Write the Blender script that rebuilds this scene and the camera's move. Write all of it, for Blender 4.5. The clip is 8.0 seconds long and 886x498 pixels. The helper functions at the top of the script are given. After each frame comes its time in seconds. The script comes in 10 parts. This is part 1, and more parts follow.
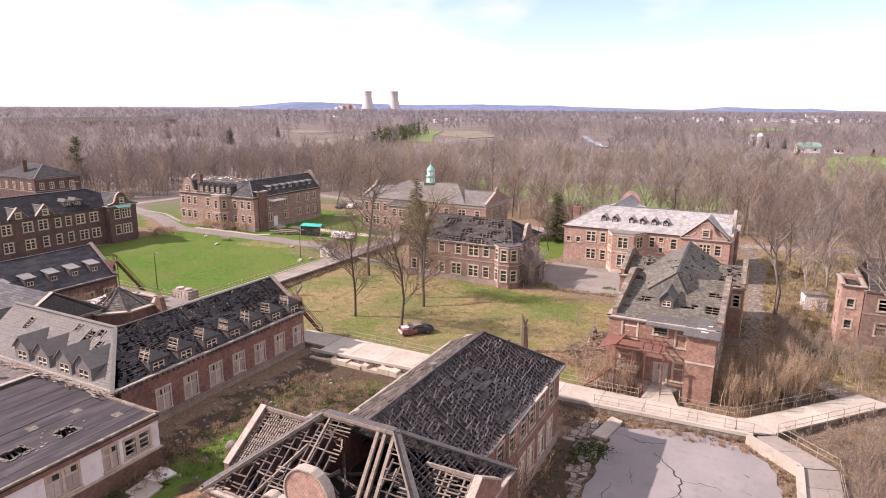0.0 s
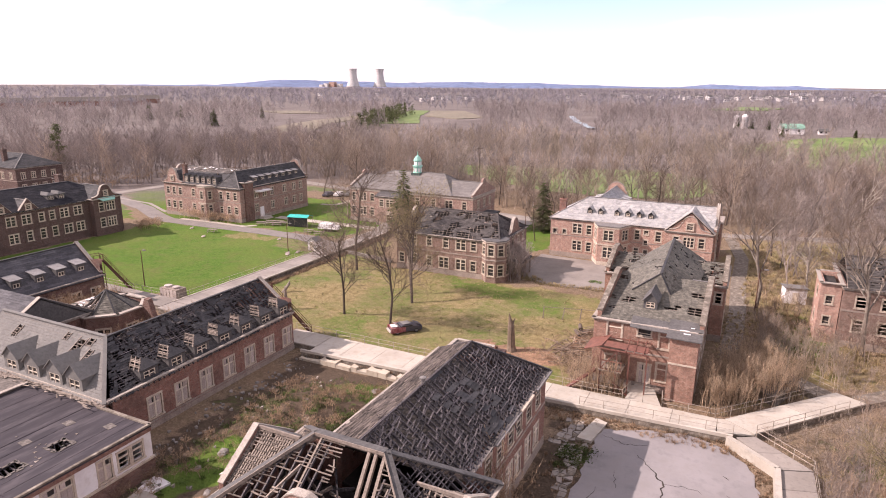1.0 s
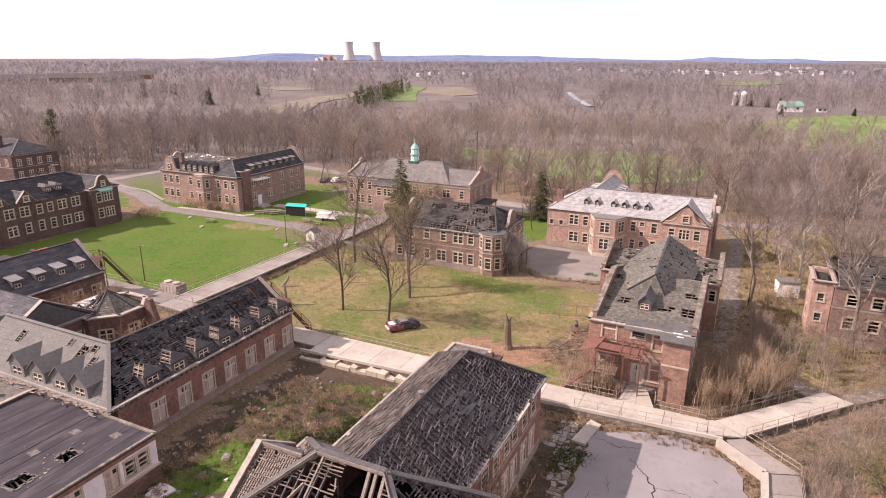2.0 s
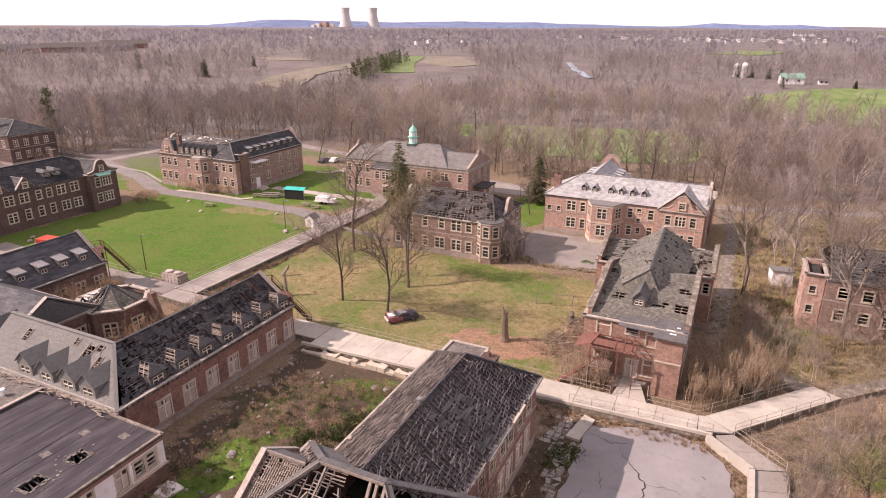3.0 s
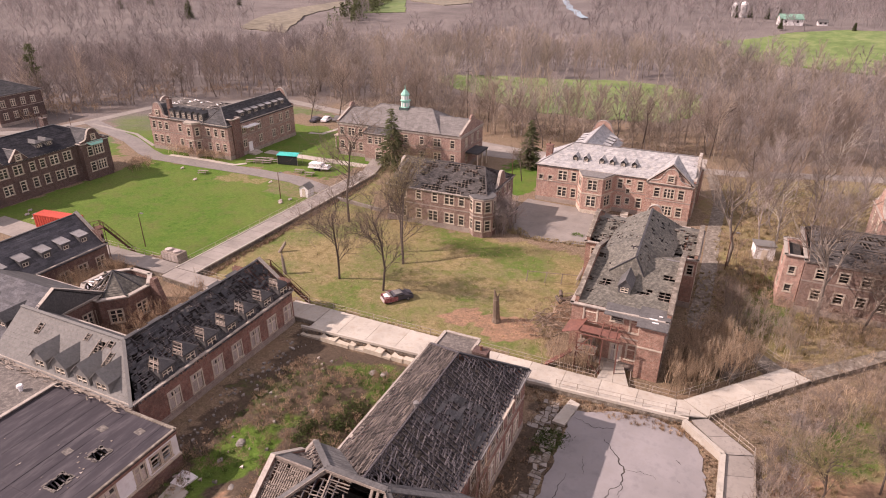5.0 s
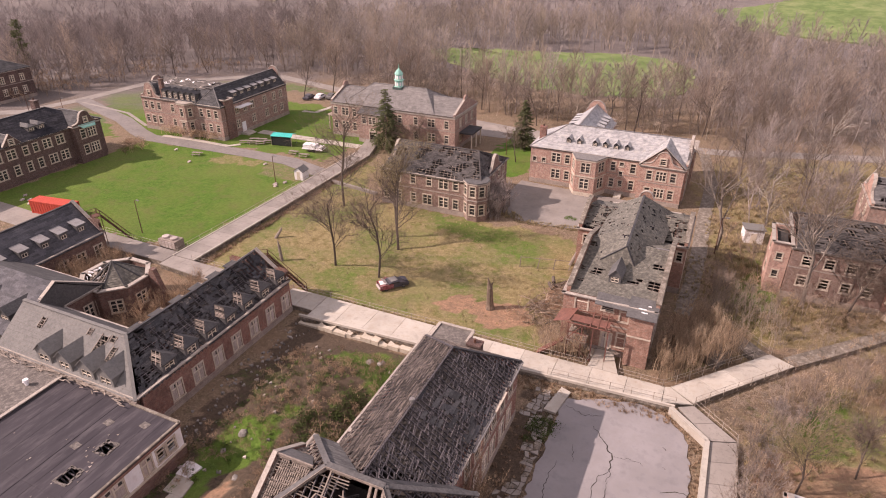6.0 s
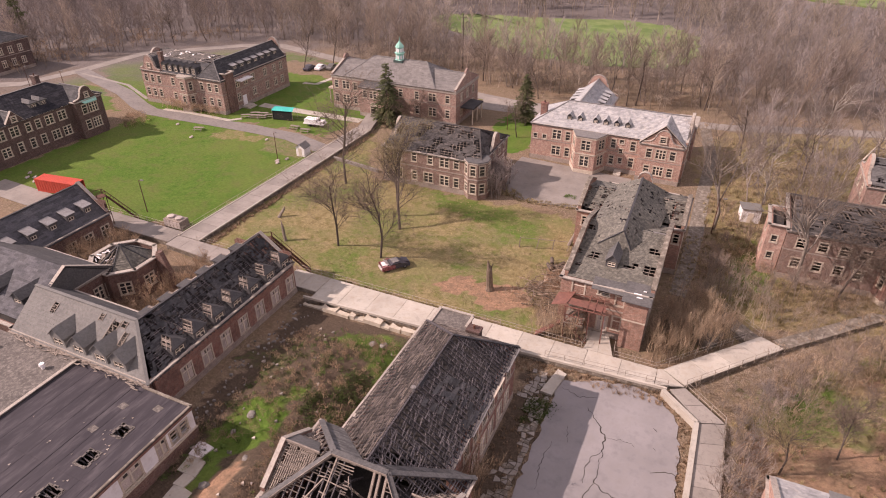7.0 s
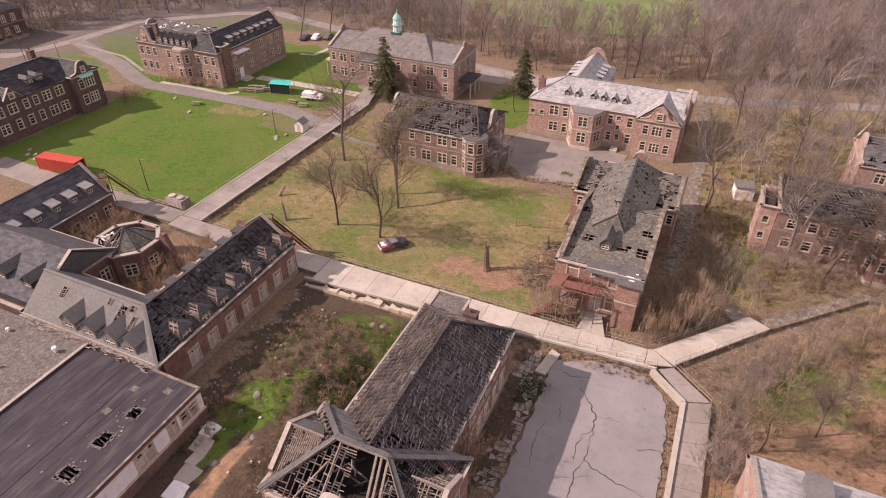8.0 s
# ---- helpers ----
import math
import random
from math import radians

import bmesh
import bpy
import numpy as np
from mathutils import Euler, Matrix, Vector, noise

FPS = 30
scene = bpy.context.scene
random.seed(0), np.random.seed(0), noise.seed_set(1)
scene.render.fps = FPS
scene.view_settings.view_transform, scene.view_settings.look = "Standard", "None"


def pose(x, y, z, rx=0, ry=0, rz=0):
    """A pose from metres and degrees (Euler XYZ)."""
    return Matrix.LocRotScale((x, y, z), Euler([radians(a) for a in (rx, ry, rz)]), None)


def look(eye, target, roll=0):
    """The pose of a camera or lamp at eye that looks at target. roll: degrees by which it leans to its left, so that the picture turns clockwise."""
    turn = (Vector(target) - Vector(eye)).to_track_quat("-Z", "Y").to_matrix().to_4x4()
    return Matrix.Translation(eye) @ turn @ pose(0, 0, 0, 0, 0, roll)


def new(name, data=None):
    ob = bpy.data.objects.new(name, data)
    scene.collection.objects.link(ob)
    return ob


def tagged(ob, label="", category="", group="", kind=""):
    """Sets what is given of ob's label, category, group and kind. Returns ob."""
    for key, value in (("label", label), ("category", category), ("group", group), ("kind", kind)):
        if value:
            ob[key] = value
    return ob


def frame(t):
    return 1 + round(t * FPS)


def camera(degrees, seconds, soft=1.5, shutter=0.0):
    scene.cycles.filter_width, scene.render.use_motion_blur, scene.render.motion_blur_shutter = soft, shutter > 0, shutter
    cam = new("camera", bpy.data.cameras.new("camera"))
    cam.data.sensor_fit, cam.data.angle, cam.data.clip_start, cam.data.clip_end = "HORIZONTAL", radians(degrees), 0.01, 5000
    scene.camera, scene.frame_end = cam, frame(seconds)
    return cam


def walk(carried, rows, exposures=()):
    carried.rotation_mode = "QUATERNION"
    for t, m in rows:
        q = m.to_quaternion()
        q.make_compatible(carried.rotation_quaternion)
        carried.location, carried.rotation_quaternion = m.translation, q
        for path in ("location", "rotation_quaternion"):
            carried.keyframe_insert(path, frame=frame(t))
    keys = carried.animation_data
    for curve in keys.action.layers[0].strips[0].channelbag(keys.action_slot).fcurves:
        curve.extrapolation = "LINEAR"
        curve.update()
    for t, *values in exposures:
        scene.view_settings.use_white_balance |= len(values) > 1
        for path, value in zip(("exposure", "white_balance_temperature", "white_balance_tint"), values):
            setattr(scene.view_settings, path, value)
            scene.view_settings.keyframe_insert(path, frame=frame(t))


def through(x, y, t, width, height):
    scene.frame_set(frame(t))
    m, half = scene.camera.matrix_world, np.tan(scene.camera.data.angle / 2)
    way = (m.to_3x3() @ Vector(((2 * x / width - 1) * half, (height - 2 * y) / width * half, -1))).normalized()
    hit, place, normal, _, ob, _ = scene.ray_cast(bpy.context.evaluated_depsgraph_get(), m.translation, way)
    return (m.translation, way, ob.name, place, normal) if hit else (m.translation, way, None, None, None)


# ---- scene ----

cam = camera(70.6, 8.0, soft=1.0)
METRES, EYE, TILT, LEAN, TURN = 26.5, 30.0, -12.8, -0.35, 27.3
ROWS = [
    (0.0, 0.0, 0.0, 0.0, -0.0, -0.0, 0.0),
    (0.5, -0.0021, -0.0135, 0.0532, -0.44, -1.01, 0.12),
    (1.0, -0.0029, -0.0225, 0.1062, -1.19, -1.97, 0.31),
    (1.5, -0.0021, -0.0338, 0.1662, -1.34, -3.04, 0.38),
    (3.0, 0.0015, -0.0719, 0.3553, -1.55, -7.09, 0.55),
    (3.5, 0.0018, -0.085, 0.416, -1.63, -8.52, 0.57),
    (4.0, 0.0026, -0.0996, 0.4779, -1.66, -9.93, 0.62),
    (5.5, 0.0034, -0.1348, 0.6683, -2.54, -14.23, 0.89),
    (6.0, 0.0064, -0.1467, 0.7268, -2.74, -15.74, 1.0),
    (6.5, 0.0093, -0.1605, 0.789, -2.61, -17.45, 1.0),
    (7.0, 0.0132, -0.1745, 0.8518, -2.59, -19.23, 1.05),
    (7.5, 0.0164, -0.1887, 0.9147, -2.63, -21.0, 1.08),
    (8.0, 0.0177, -0.2044, 0.9781, -2.76, -22.76, 1.12),
]
EXPOSURES = [(0.0, 0.62, 6700, 26), (3.5, 0.46, 7000, 29), (6.0, 0.36, 7050, 30), (8.0, 0.21, 7100, 31)]
walk(cam, [(t, pose(0, 0, EYE, TILT, LEAN, TURN) @ pose(METRES * x, METRES * y, METRES * z, 90 + pitch, roll, yaw)) for t, x, y, z, yaw, pitch, roll in ROWS], EXPOSURES)

# ---------------------------------------------------------------- light
SUN_EL, SUN_AZ = 37.5, 27.0          # height of the sun; way the light travels, from +x towards +y
world = bpy.data.worlds.new("world")
scene.world = world
world.use_nodes = True
wn, wl = world.node_tree.nodes, world.node_tree.links
for n in list(wn):
    wn.remove(n)
w_out = wn.new("ShaderNodeOutputWorld")
sky = wn.new("ShaderNodeTexSky")
sky.sky_type, sky.sun_disc = "NISHITA", False
sky.sun_elevation, sky.sun_rotation = radians(SUN_EL), radians(243)
sky.air_density, sky.dust_density, sky.ozone_density = 1.0, 0.6, 2.0
bg_sky = wn.new("ShaderNodeBackground")
bg_sky.inputs["Strength"].default_value = 0.15
wl.new(sky.outputs[0], bg_sky.inputs["Color"])
bg_cloud = wn.new("ShaderNodeBackground")
bg_cloud.inputs["Color"].default_value = (1.0, 0.985, 0.98, 1)
bg_cloud.inputs["Strength"].default_value = 0.78
tc = wn.new("ShaderNodeTexCoord")
sep = wn.new("ShaderNodeSeparateXYZ")
wl.new(tc.outputs["Generated"], sep.inputs[0])
mapn = wn.new("ShaderNodeMapping")
mapn.inputs["Scale"].default_value = (1.6, 1.6, 5.0)
mapn.inputs["Location"].default_value = (0.35, 0.1, 0.0)
wl.new(tc.outputs["Generated"], mapn.inputs[0])
cl = wn.new("ShaderNodeTexNoise")
cl.inputs["Scale"].default_value, cl.inputs["Detail"].default_value = 1.7, 7.0
wl.new(mapn.outputs[0], cl.inputs["Vector"])
low = wn.new("ShaderNodeMapRange")       # clouds close up towards the horizon
low.inputs["From Min"].default_value, low.inputs["From Max"].default_value = 0.03, 0.10
low.inputs["To Min"].default_value, low.inputs["To Max"].default_value = 0.45, 0.0
wl.new(sep.outputs["Z"], low.inputs["Value"])
add = wn.new("ShaderNodeMath")
wl.new(cl.outputs["Fac"], add.inputs[0])
wl.new(low.outputs[0], add.inputs[1])
ramp = wn.new("ShaderNodeMapRange")
ramp.inputs["From Min"].default_value, ramp.inputs["From Max"].default_value = 0.45, 0.64
thin = wn.new("ShaderNodeMapRange")      # and thin out towards the north-east
thin.inputs["From Min"].default_value, thin.inputs["From Max"].default_value = 0.72, 1.0
thin.inputs["To Min"].default_value, thin.inputs["To Max"].default_value = 0.10, -0.13
wl.new(sep.outputs["Y"], thin.inputs["Value"])
add2 = wn.new("ShaderNodeMath")
wl.new(add.outputs[0], add2.inputs[0])
wl.new(thin.outputs[0], add2.inputs[1])
wl.new(add2.outputs[0], ramp.inputs["Value"])
wmix = wn.new("ShaderNodeMixShader")
wl.new(ramp.outputs[0], wmix.inputs[0])
wl.new(bg_sky.outputs[0], wmix.inputs[1])
wl.new(bg_cloud.outputs[0], wmix.inputs[2])
wl.new(wmix.outputs[0], w_out.inputs[0])

sun_data = bpy.data.lights.new("sun", "SUN")
sun_data.energy, sun_data.angle, sun_data.color = 5.0, radians(0.53), (1.0, 0.93, 0.84)
sun = new("sun", sun_data)
ca, sa, ce, se = math.cos(radians(SUN_AZ)), math.sin(radians(SUN_AZ)), math.cos(radians(SUN_EL)), math.sin(radians(SUN_EL))
sun.matrix_world = look((-300 * ca * ce, -300 * sa * ce, 300 * se), (0, 0, 0))


# ---------------------------------------------------------------- materials
def mk(name, c1, c2, scale=0.6, c3=None, fine=9.0, rough=0.85, bump=0.25, island=0.0, each=0.0, metal=0.0, stretch=(1, 1, 1), spec=0.25, contrast=0.4):
    """Two-scale mottled surface in world metres; island / each: lightness spread from piece to piece."""
    m = bpy.data.materials.new(name)
    m.use_nodes = True
    n, l = m.node_tree.nodes, m.node_tree.links
    b = n["Principled BSDF"]
    b.inputs["Roughness"].default_value, b.inputs["Metallic"].default_value = rough, metal
    b.inputs["Specular IOR Level"].default_value = spec
    g = n.new("ShaderNodeNewGeometry")
    mp = n.new("ShaderNodeMapping")
    mp.inputs["Scale"].default_value = stretch
    l.new(g.outputs["Position"], mp.inputs[0])
    t1 = n.new("ShaderNodeTexNoise")
    t1.inputs["Scale"].default_value, t1.inputs["Detail"].default_value, t1.inputs["Roughness"].default_value = scale, 6.0, 0.62
    l.new(mp.outputs[0], t1.inputs["Vector"])
    r1 = n.new("ShaderNodeMapRange")
    r1.inputs["From Min"].default_value, r1.inputs["From Max"].default_value = 0.33, 0.67
    l.new(t1.outputs["Fac"], r1.inputs["Value"])
    mix = n.new("ShaderNodeMix")
    mix.data_type = "RGBA"
    mix.inputs["A"].default_value, mix.inputs["B"].default_value = (*c1, 1), (*c2, 1)
    l.new(r1.outputs[0], mix.inputs["Factor"])
    out = mix.outputs["Result"]
    t2 = n.new("ShaderNodeTexNoise")
    t2.inputs["Scale"].default_value, t2.inputs["Detail"].default_value, t2.inputs["Roughness"].default_value = fine, 4.0, 0.7
    l.new(mp.outputs[0], t2.inputs["Vector"])
    if c3:
        r3 = n.new("ShaderNodeMapRange")
        r3.inputs["From Min"].default_value, r3.inputs["From Max"].default_value = 0.48, 0.78
        l.new(t2.outputs["Fac"], r3.inputs["Value"])
        mx = n.new("ShaderNodeMix")
        mx.data_type = "RGBA"
        l.new(r3.outputs[0], mx.inputs["Factor"])
        l.new(out, mx.inputs["A"])
        mx.inputs["B"].default_value = (*c3, 1)
        out = mx.outputs["Result"]
    hv = n.new("ShaderNodeHueSaturation")
    l.new(out, hv.inputs["Color"])
    rv = n.new("ShaderNodeMapRange")
    rv.inputs["From Min"].default_value, rv.inputs["From Max"].default_value = 0.25, 0.75
    rv.inputs["To Min"].default_value, rv.inputs["To Max"].default_value = 1 - contrast, 1 + contrast
    l.new(t2.outputs["Fac"], rv.inputs["Value"])
    val = rv.outputs[0]
    for amount, src in ((island, "isl"), (each, "obj")):
        if amount:
            s = g.outputs["Random Per Island"] if src == "isl" else n.new("ShaderNodeObjectInfo").outputs["Random"]
            ri = n.new("ShaderNodeMapRange")
            ri.inputs["To Min"].default_value, ri.inputs["To Max"].default_value = 1 - amount, 1 + amount
            l.new(s, ri.inputs["Value"])
            mu = n.new("ShaderNodeMath")
            mu.operation = "MULTIPLY"
            l.new(val, mu.inputs[0])
            l.new(ri.outputs[0], mu.inputs[1])
            val = mu.outputs[0]
    l.new(val, hv.inputs["Value"])
    l.new(hv.outputs[0], b.inputs["Base Color"])
    if bump:
        bp = n.new("ShaderNodeBump")
        bp.inputs["Strength"].default_value, bp.inputs["Distance"].default_value = bump, 0.05
        l.new(t2.outputs["Fac"], bp.inputs["Height"])
        l.new(bp.outputs[0], b.inputs["Normal"])
    return m


def mk_twig(name, c1, c2, scale=0.1, island=0.25, through=0.4):
    """Fine twigs: tone drifts over the wood and from twig to twig; some light passes round and between them."""
    m = bpy.data.materials.new(name)
    m.use_nodes = True
    n, l = m.node_tree.nodes, m.node_tree.links
    n.remove(n["Principled BSDF"])
    g = n.new("ShaderNodeNewGeometry")
    t = n.new("ShaderNodeTexNoise")
    t.inputs["Scale"].default_value, t.inputs["Detail"].default_value = scale, 5.0
    l.new(g.outputs["Position"], t.inputs["Vector"])
    r = n.new("ShaderNodeMapRange")
    r.inputs["From Min"].default_value, r.inputs["From Max"].default_value = 0.36, 0.64
    l.new(t.outputs["Fac"], r.inputs["Value"])
    mix = n.new("ShaderNodeMix")
    mix.data_type = "RGBA"
    mix.inputs["A"].default_value, mix.inputs["B"].default_value = (*c1, 1), (*c2, 1)
    l.new(r.outputs[0], mix.inputs["Factor"])
    hv = n.new("ShaderNodeHueSaturation")
    l.new(mix.outputs["Result"], hv.inputs["Color"])
    ri = n.new("ShaderNodeMapRange")
    ri.inputs["To Min"].default_value, ri.inputs["To Max"].default_value = 1 - island, 1 + island
    l.new(g.outputs["Random Per Island"], ri.inputs["Value"])
    at_ = n.new("ShaderNodeAttribute")          # lightness of the whole tree or bush, about 0
    at_.attribute_name = "tone"
    ad = n.new("ShaderNodeMath")
    l.new(ri.outputs[0], ad.inputs[0])
    l.new(at_.outputs["Fac"], ad.inputs[1])
    l.new(ad.outputs[0], hv.inputs["Value"])
    d, tr = n.new("ShaderNodeBsdfDiffuse"), n.new("ShaderNodeBsdfTranslucent")
    l.new(hv.outputs[0], d.inputs["Color"])
    l.new(hv.outputs[0], tr.inputs["Color"])
    mx = n.new("ShaderNodeMixShader")
    mx.inputs[0].default_value = through
    l.new(d.outputs[0], mx.inputs[1])
    l.new(tr.outputs[0], mx.inputs[2])
    l.new(mx.outputs[0], n["Material Output"].inputs[0])
    return m


def mk_brick(name, c1, c2, mortar, stain):
    """Coursed brick on upright walls that run along x or y, with soot and moisture stains."""
    m = bpy.data.materials.new(name)
    m.use_nodes = True
    n, l = m.node_tree.nodes, m.node_tree.links
    b = n["Principled BSDF"]
    b.inputs["Roughness"].default_value, b.inputs["Specular IOR Level"].default_value = 0.9, 0.2
    g = n.new("ShaderNodeNewGeometry")
    s = n.new("ShaderNodeSeparateXYZ")
    l.new(g.outputs["Position"], s.inputs[0])
    ad = n.new("ShaderNodeMath")
    l.new(s.outputs["X"], ad.inputs[0])
    l.new(s.outputs["Y"], ad.inputs[1])
    cb = n.new("ShaderNodeCombineXYZ")
    l.new(ad.outputs[0], cb.inputs["X"])
    l.new(s.outputs["Z"], cb.inputs["Y"])
    br = n.new("ShaderNodeTexBrick")
    br.inputs["Scale"].default_value = 1.0
    br.inputs["Brick Width"].default_value, br.inputs["Row Height"].default_value, br.inputs["Mortar Size"].default_value = 0.22, 0.075, 0.008
    br.inputs["Color1"].default_value, br.inputs["Color2"].default_value, br.inputs["Mortar"].default_value = (*c1, 1), (*c2, 1), (*mortar, 1)
    l.new(cb.outputs[0], br.inputs["Vector"])
    t1 = n.new("ShaderNodeTexNoise")
    t1.inputs["Scale"].default_value, t1.inputs["Detail"].default_value, t1.inputs["Roughness"].default_value = 0.35, 7.0, 0.65
    l.new(g.outputs["Position"], t1.inputs["Vector"])
    r1 = n.new("ShaderNodeMapRange")
    r1.inputs["From Min"].default_value, r1.inputs["From Max"].default_value = 0.46, 0.72
    r1.inputs["To Max"].default_value = 0.75
    l.new(t1.outputs["Fac"], r1.inputs["Value"])
    mx = n.new("ShaderNodeMix")
    mx.data_type = "RGBA"
    l.new(r1.outputs[0], mx.inputs["Factor"])
    l.new(br.outputs["Color"], mx.inputs["A"])
    mx.inputs["B"].default_value = (*stain, 1)
    t3 = n.new("ShaderNodeTexNoise")
    t3.inputs["Scale"].default_value, t3.inputs["Detail"].default_value, t3.inputs["Roughness"].default_value = 2.2, 6.0, 0.75
    l.new(g.outputs["Position"], t3.inputs["Vector"])
    r3 = n.new("ShaderNodeMapRange")
    r3.inputs["From Min"].default_value, r3.inputs["From Max"].default_value = 0.25, 0.75
    r3.inputs["To Min"].default_value, r3.inputs["To Max"].default_value = 0.55, 1.45
    l.new(t3.outputs["Fac"], r3.inputs["Value"])
    hv = n.new("ShaderNodeHueSaturation")
    l.new(mx.outputs["Result"], hv.inputs["Color"])
    l.new(r3.outputs[0], hv.inputs["Value"])
    l.new(hv.outputs[0], b.inputs["Base Color"])
    bp = n.new("ShaderNodeBump")
    bp.inputs["Strength"].default_value, bp.inputs["Distance"].default_value = 0.3, 0.01
    l.new(br.outputs["Fac"], bp.inputs["Height"])
    bp.invert = True
    l.new(bp.outputs[0], b.inputs["Normal"])
    return m


BRICK = mk_brick("red_brick", (0.255, 0.112, 0.085), (0.185, 0.085, 0.068), (0.30, 0.235, 0.20), (0.125, 0.075, 0.062))
BRICK_OLD = mk_brick("weathered_brick", (0.185, 0.095, 0.075), (0.135, 0.07, 0.058), (0.24, 0.19, 0.165), (0.09, 0.058, 0.05))
BRICK_FRESH = mk_brick("pink_brick", (0.41, 0.235, 0.185), (0.33, 0.185, 0.145), (0.47, 0.38, 0.325), (0.25, 0.155, 0.125))
BRICK_MID = mk_brick("rose_brick", (0.325, 0.195, 0.158), (0.25, 0.148, 0.12), (0.40, 0.325, 0.285), (0.185, 0.125, 0.105))
BRICK_WORN = mk_brick("worn_brown_brick", (0.235, 0.14, 0.112), (0.178, 0.104, 0.084), (0.29, 0.235, 0.205), (0.125, 0.085, 0.072))
# Dark brick; on the gabled hall its tone holds the wall's shade.
BRICK_DARK = mk_brick("dark_shaded_brick", (0.125, 0.072, 0.062), (0.088, 0.052, 0.046), (0.17, 0.135, 0.12), (0.06, 0.044, 0.041))
BRICK_ORANGE = mk_brick("orange_brick", (0.31, 0.158, 0.118), (0.225, 0.115, 0.088), (0.36, 0.28, 0.225), (0.165, 0.098, 0.076))
STONE = mk("limestone_trim", (0.52, 0.44, 0.36), (0.40, 0.32, 0.26), 1.4, fine=14, bump=0.15)
PLINTH = mk("stone_base", (0.34, 0.28, 0.24), (0.24, 0.19, 0.165), 0.8, fine=7)
FRAME = mk("cream_window_paint", (0.62, 0.53, 0.44), (0.52, 0.43, 0.35), 2.0, fine=20, bump=0.05, each=0.15)
BOARD = mk("window_board", (0.46, 0.39, 0.36), (0.37, 0.30, 0.275), 1.2, fine=12, bump=0.05, each=0.18)
SLATE = mk("dark_slate", (0.036, 0.035, 0.039), (0.066, 0.061, 0.061), 0.5, fine=5, rough=0.75, island=0.35, bump=0.3)
SLATE_MID = mk("grey_slate", (0.115, 0.106, 0.104), (0.08, 0.075, 0.074), 0.4, fine=4, rough=0.8, island=0.28, bump=0.3)
SLATE_PALE = mk("pale_slate", (0.375, 0.362, 0.362), (0.275, 0.265, 0.268), 0.35, (0.31, 0.28, 0.25), fine=1.5, rough=0.65, island=0.14, bump=0.3)
SHINGLE = mk("grey_shingle", (0.15, 0.141, 0.134), (0.18, 0.168, 0.158), 0.5, fine=3, rough=0.9, bump=0.2, island=0.05, contrast=0.22)
SHINGLE_LIGHT = mk("bleached_shingle", (0.235, 0.222, 0.222), (0.19, 0.178, 0.176), 0.8, fine=4, rough=0.9, bump=0.2, each=0.15, contrast=0.25)
SLATE_WARM = mk("warm_grey_slate", (0.20, 0.18, 0.17), (0.155, 0.14, 0.133), 0.4, fine=5, rough=0.75, island=0.18, bump=0.3)
SLATE_PATCHED = mk("patched_slate", (0.155, 0.14, 0.12), (0.105, 0.096, 0.083), 0.45, (0.185, 0.168, 0.138), fine=2.2, rough=0.85, island=0.12, bump=0.3)
SLATE_BROWN = mk("brown_slate", (0.09, 0.078, 0.073), (0.052, 0.046, 0.044), 0.6, fine=4, rough=0.8, island=0.4, bump=0.3)
STAINED = mk("stained_concrete", (0.20, 0.165, 0.135), (0.12, 0.098, 0.08), 0.5, (0.30, 0.26, 0.22), fine=1.6, contrast=0.35)
SHINGLE_DK = mk("charcoal_shingle", (0.062, 0.058, 0.06), (0.088, 0.082, 0.08), 0.5, fine=6, rough=0.9, bump=0.3, island=0.15)
SLATE_BLUE = mk("blue_grey_slate", (0.064, 0.061, 0.069), (0.092, 0.086, 0.092), 0.5, fine=5, rough=0.75, island=0.3, bump=0.3)
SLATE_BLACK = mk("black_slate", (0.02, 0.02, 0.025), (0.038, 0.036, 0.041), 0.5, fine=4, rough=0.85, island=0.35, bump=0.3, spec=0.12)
TAR = mk("flat_roof_felt", (0.038, 0.032, 0.038), (0.056, 0.047, 0.054), 0.5, (0.082, 0.07, 0.074), fine=1.1, rough=0.8, bump=0.3, stretch=(1.0, 0.2, 1.0), contrast=0.25)
GRAVEL_ROOF = mk("gravel_roof", (0.15, 0.128, 0.116), (0.105, 0.09, 0.082), 0.7, (0.19, 0.165, 0.147), fine=3, bump=0.5)
COPPER = mk("roof_flashing", (0.15, 0.138, 0.135), (0.20, 0.182, 0.172), 1.0, fine=5, rough=0.6)
CHAR = mk("charred_timber", (0.033, 0.029, 0.033), (0.08, 0.069, 0.073), 0.8, (0.15, 0.128, 0.125), fine=8, rough=0.7, island=0.7)
LATH = mk("bleached_lath", (0.24, 0.195, 0.165), (0.10, 0.08, 0.07), 1.0, fine=8, rough=0.85, island=0.65)
LATH_BROWN = mk("burnt_brown_lath", (0.15, 0.12, 0.103), (0.055, 0.045, 0.042), 0.9, fine=7, rough=0.85, island=0.6)
# Near-black boards: darkness inside the roof gaps is put into this colour.
DARKWOOD = mk("shade_dark_boards", (0.026, 0.022, 0.021), (0.05, 0.042, 0.038), 0.7, fine=6)
COPING = mk("coping_stone", (0.40, 0.345, 0.30), (0.29, 0.245, 0.215), 0.9, fine=8)
WHITE = mk("white_paint", (0.80, 0.77, 0.775), (0.68, 0.63, 0.63), 0.4, (0.48, 0.42, 0.40), fine=1.2, bump=0.1, contrast=0.12)
CONCRETE = mk("concrete", (0.475, 0.425, 0.372), (0.375, 0.33, 0.283), 0.3, (0.235, 0.195, 0.158), fine=0.9, each=0.08, bump=0.2, contrast=0.32)
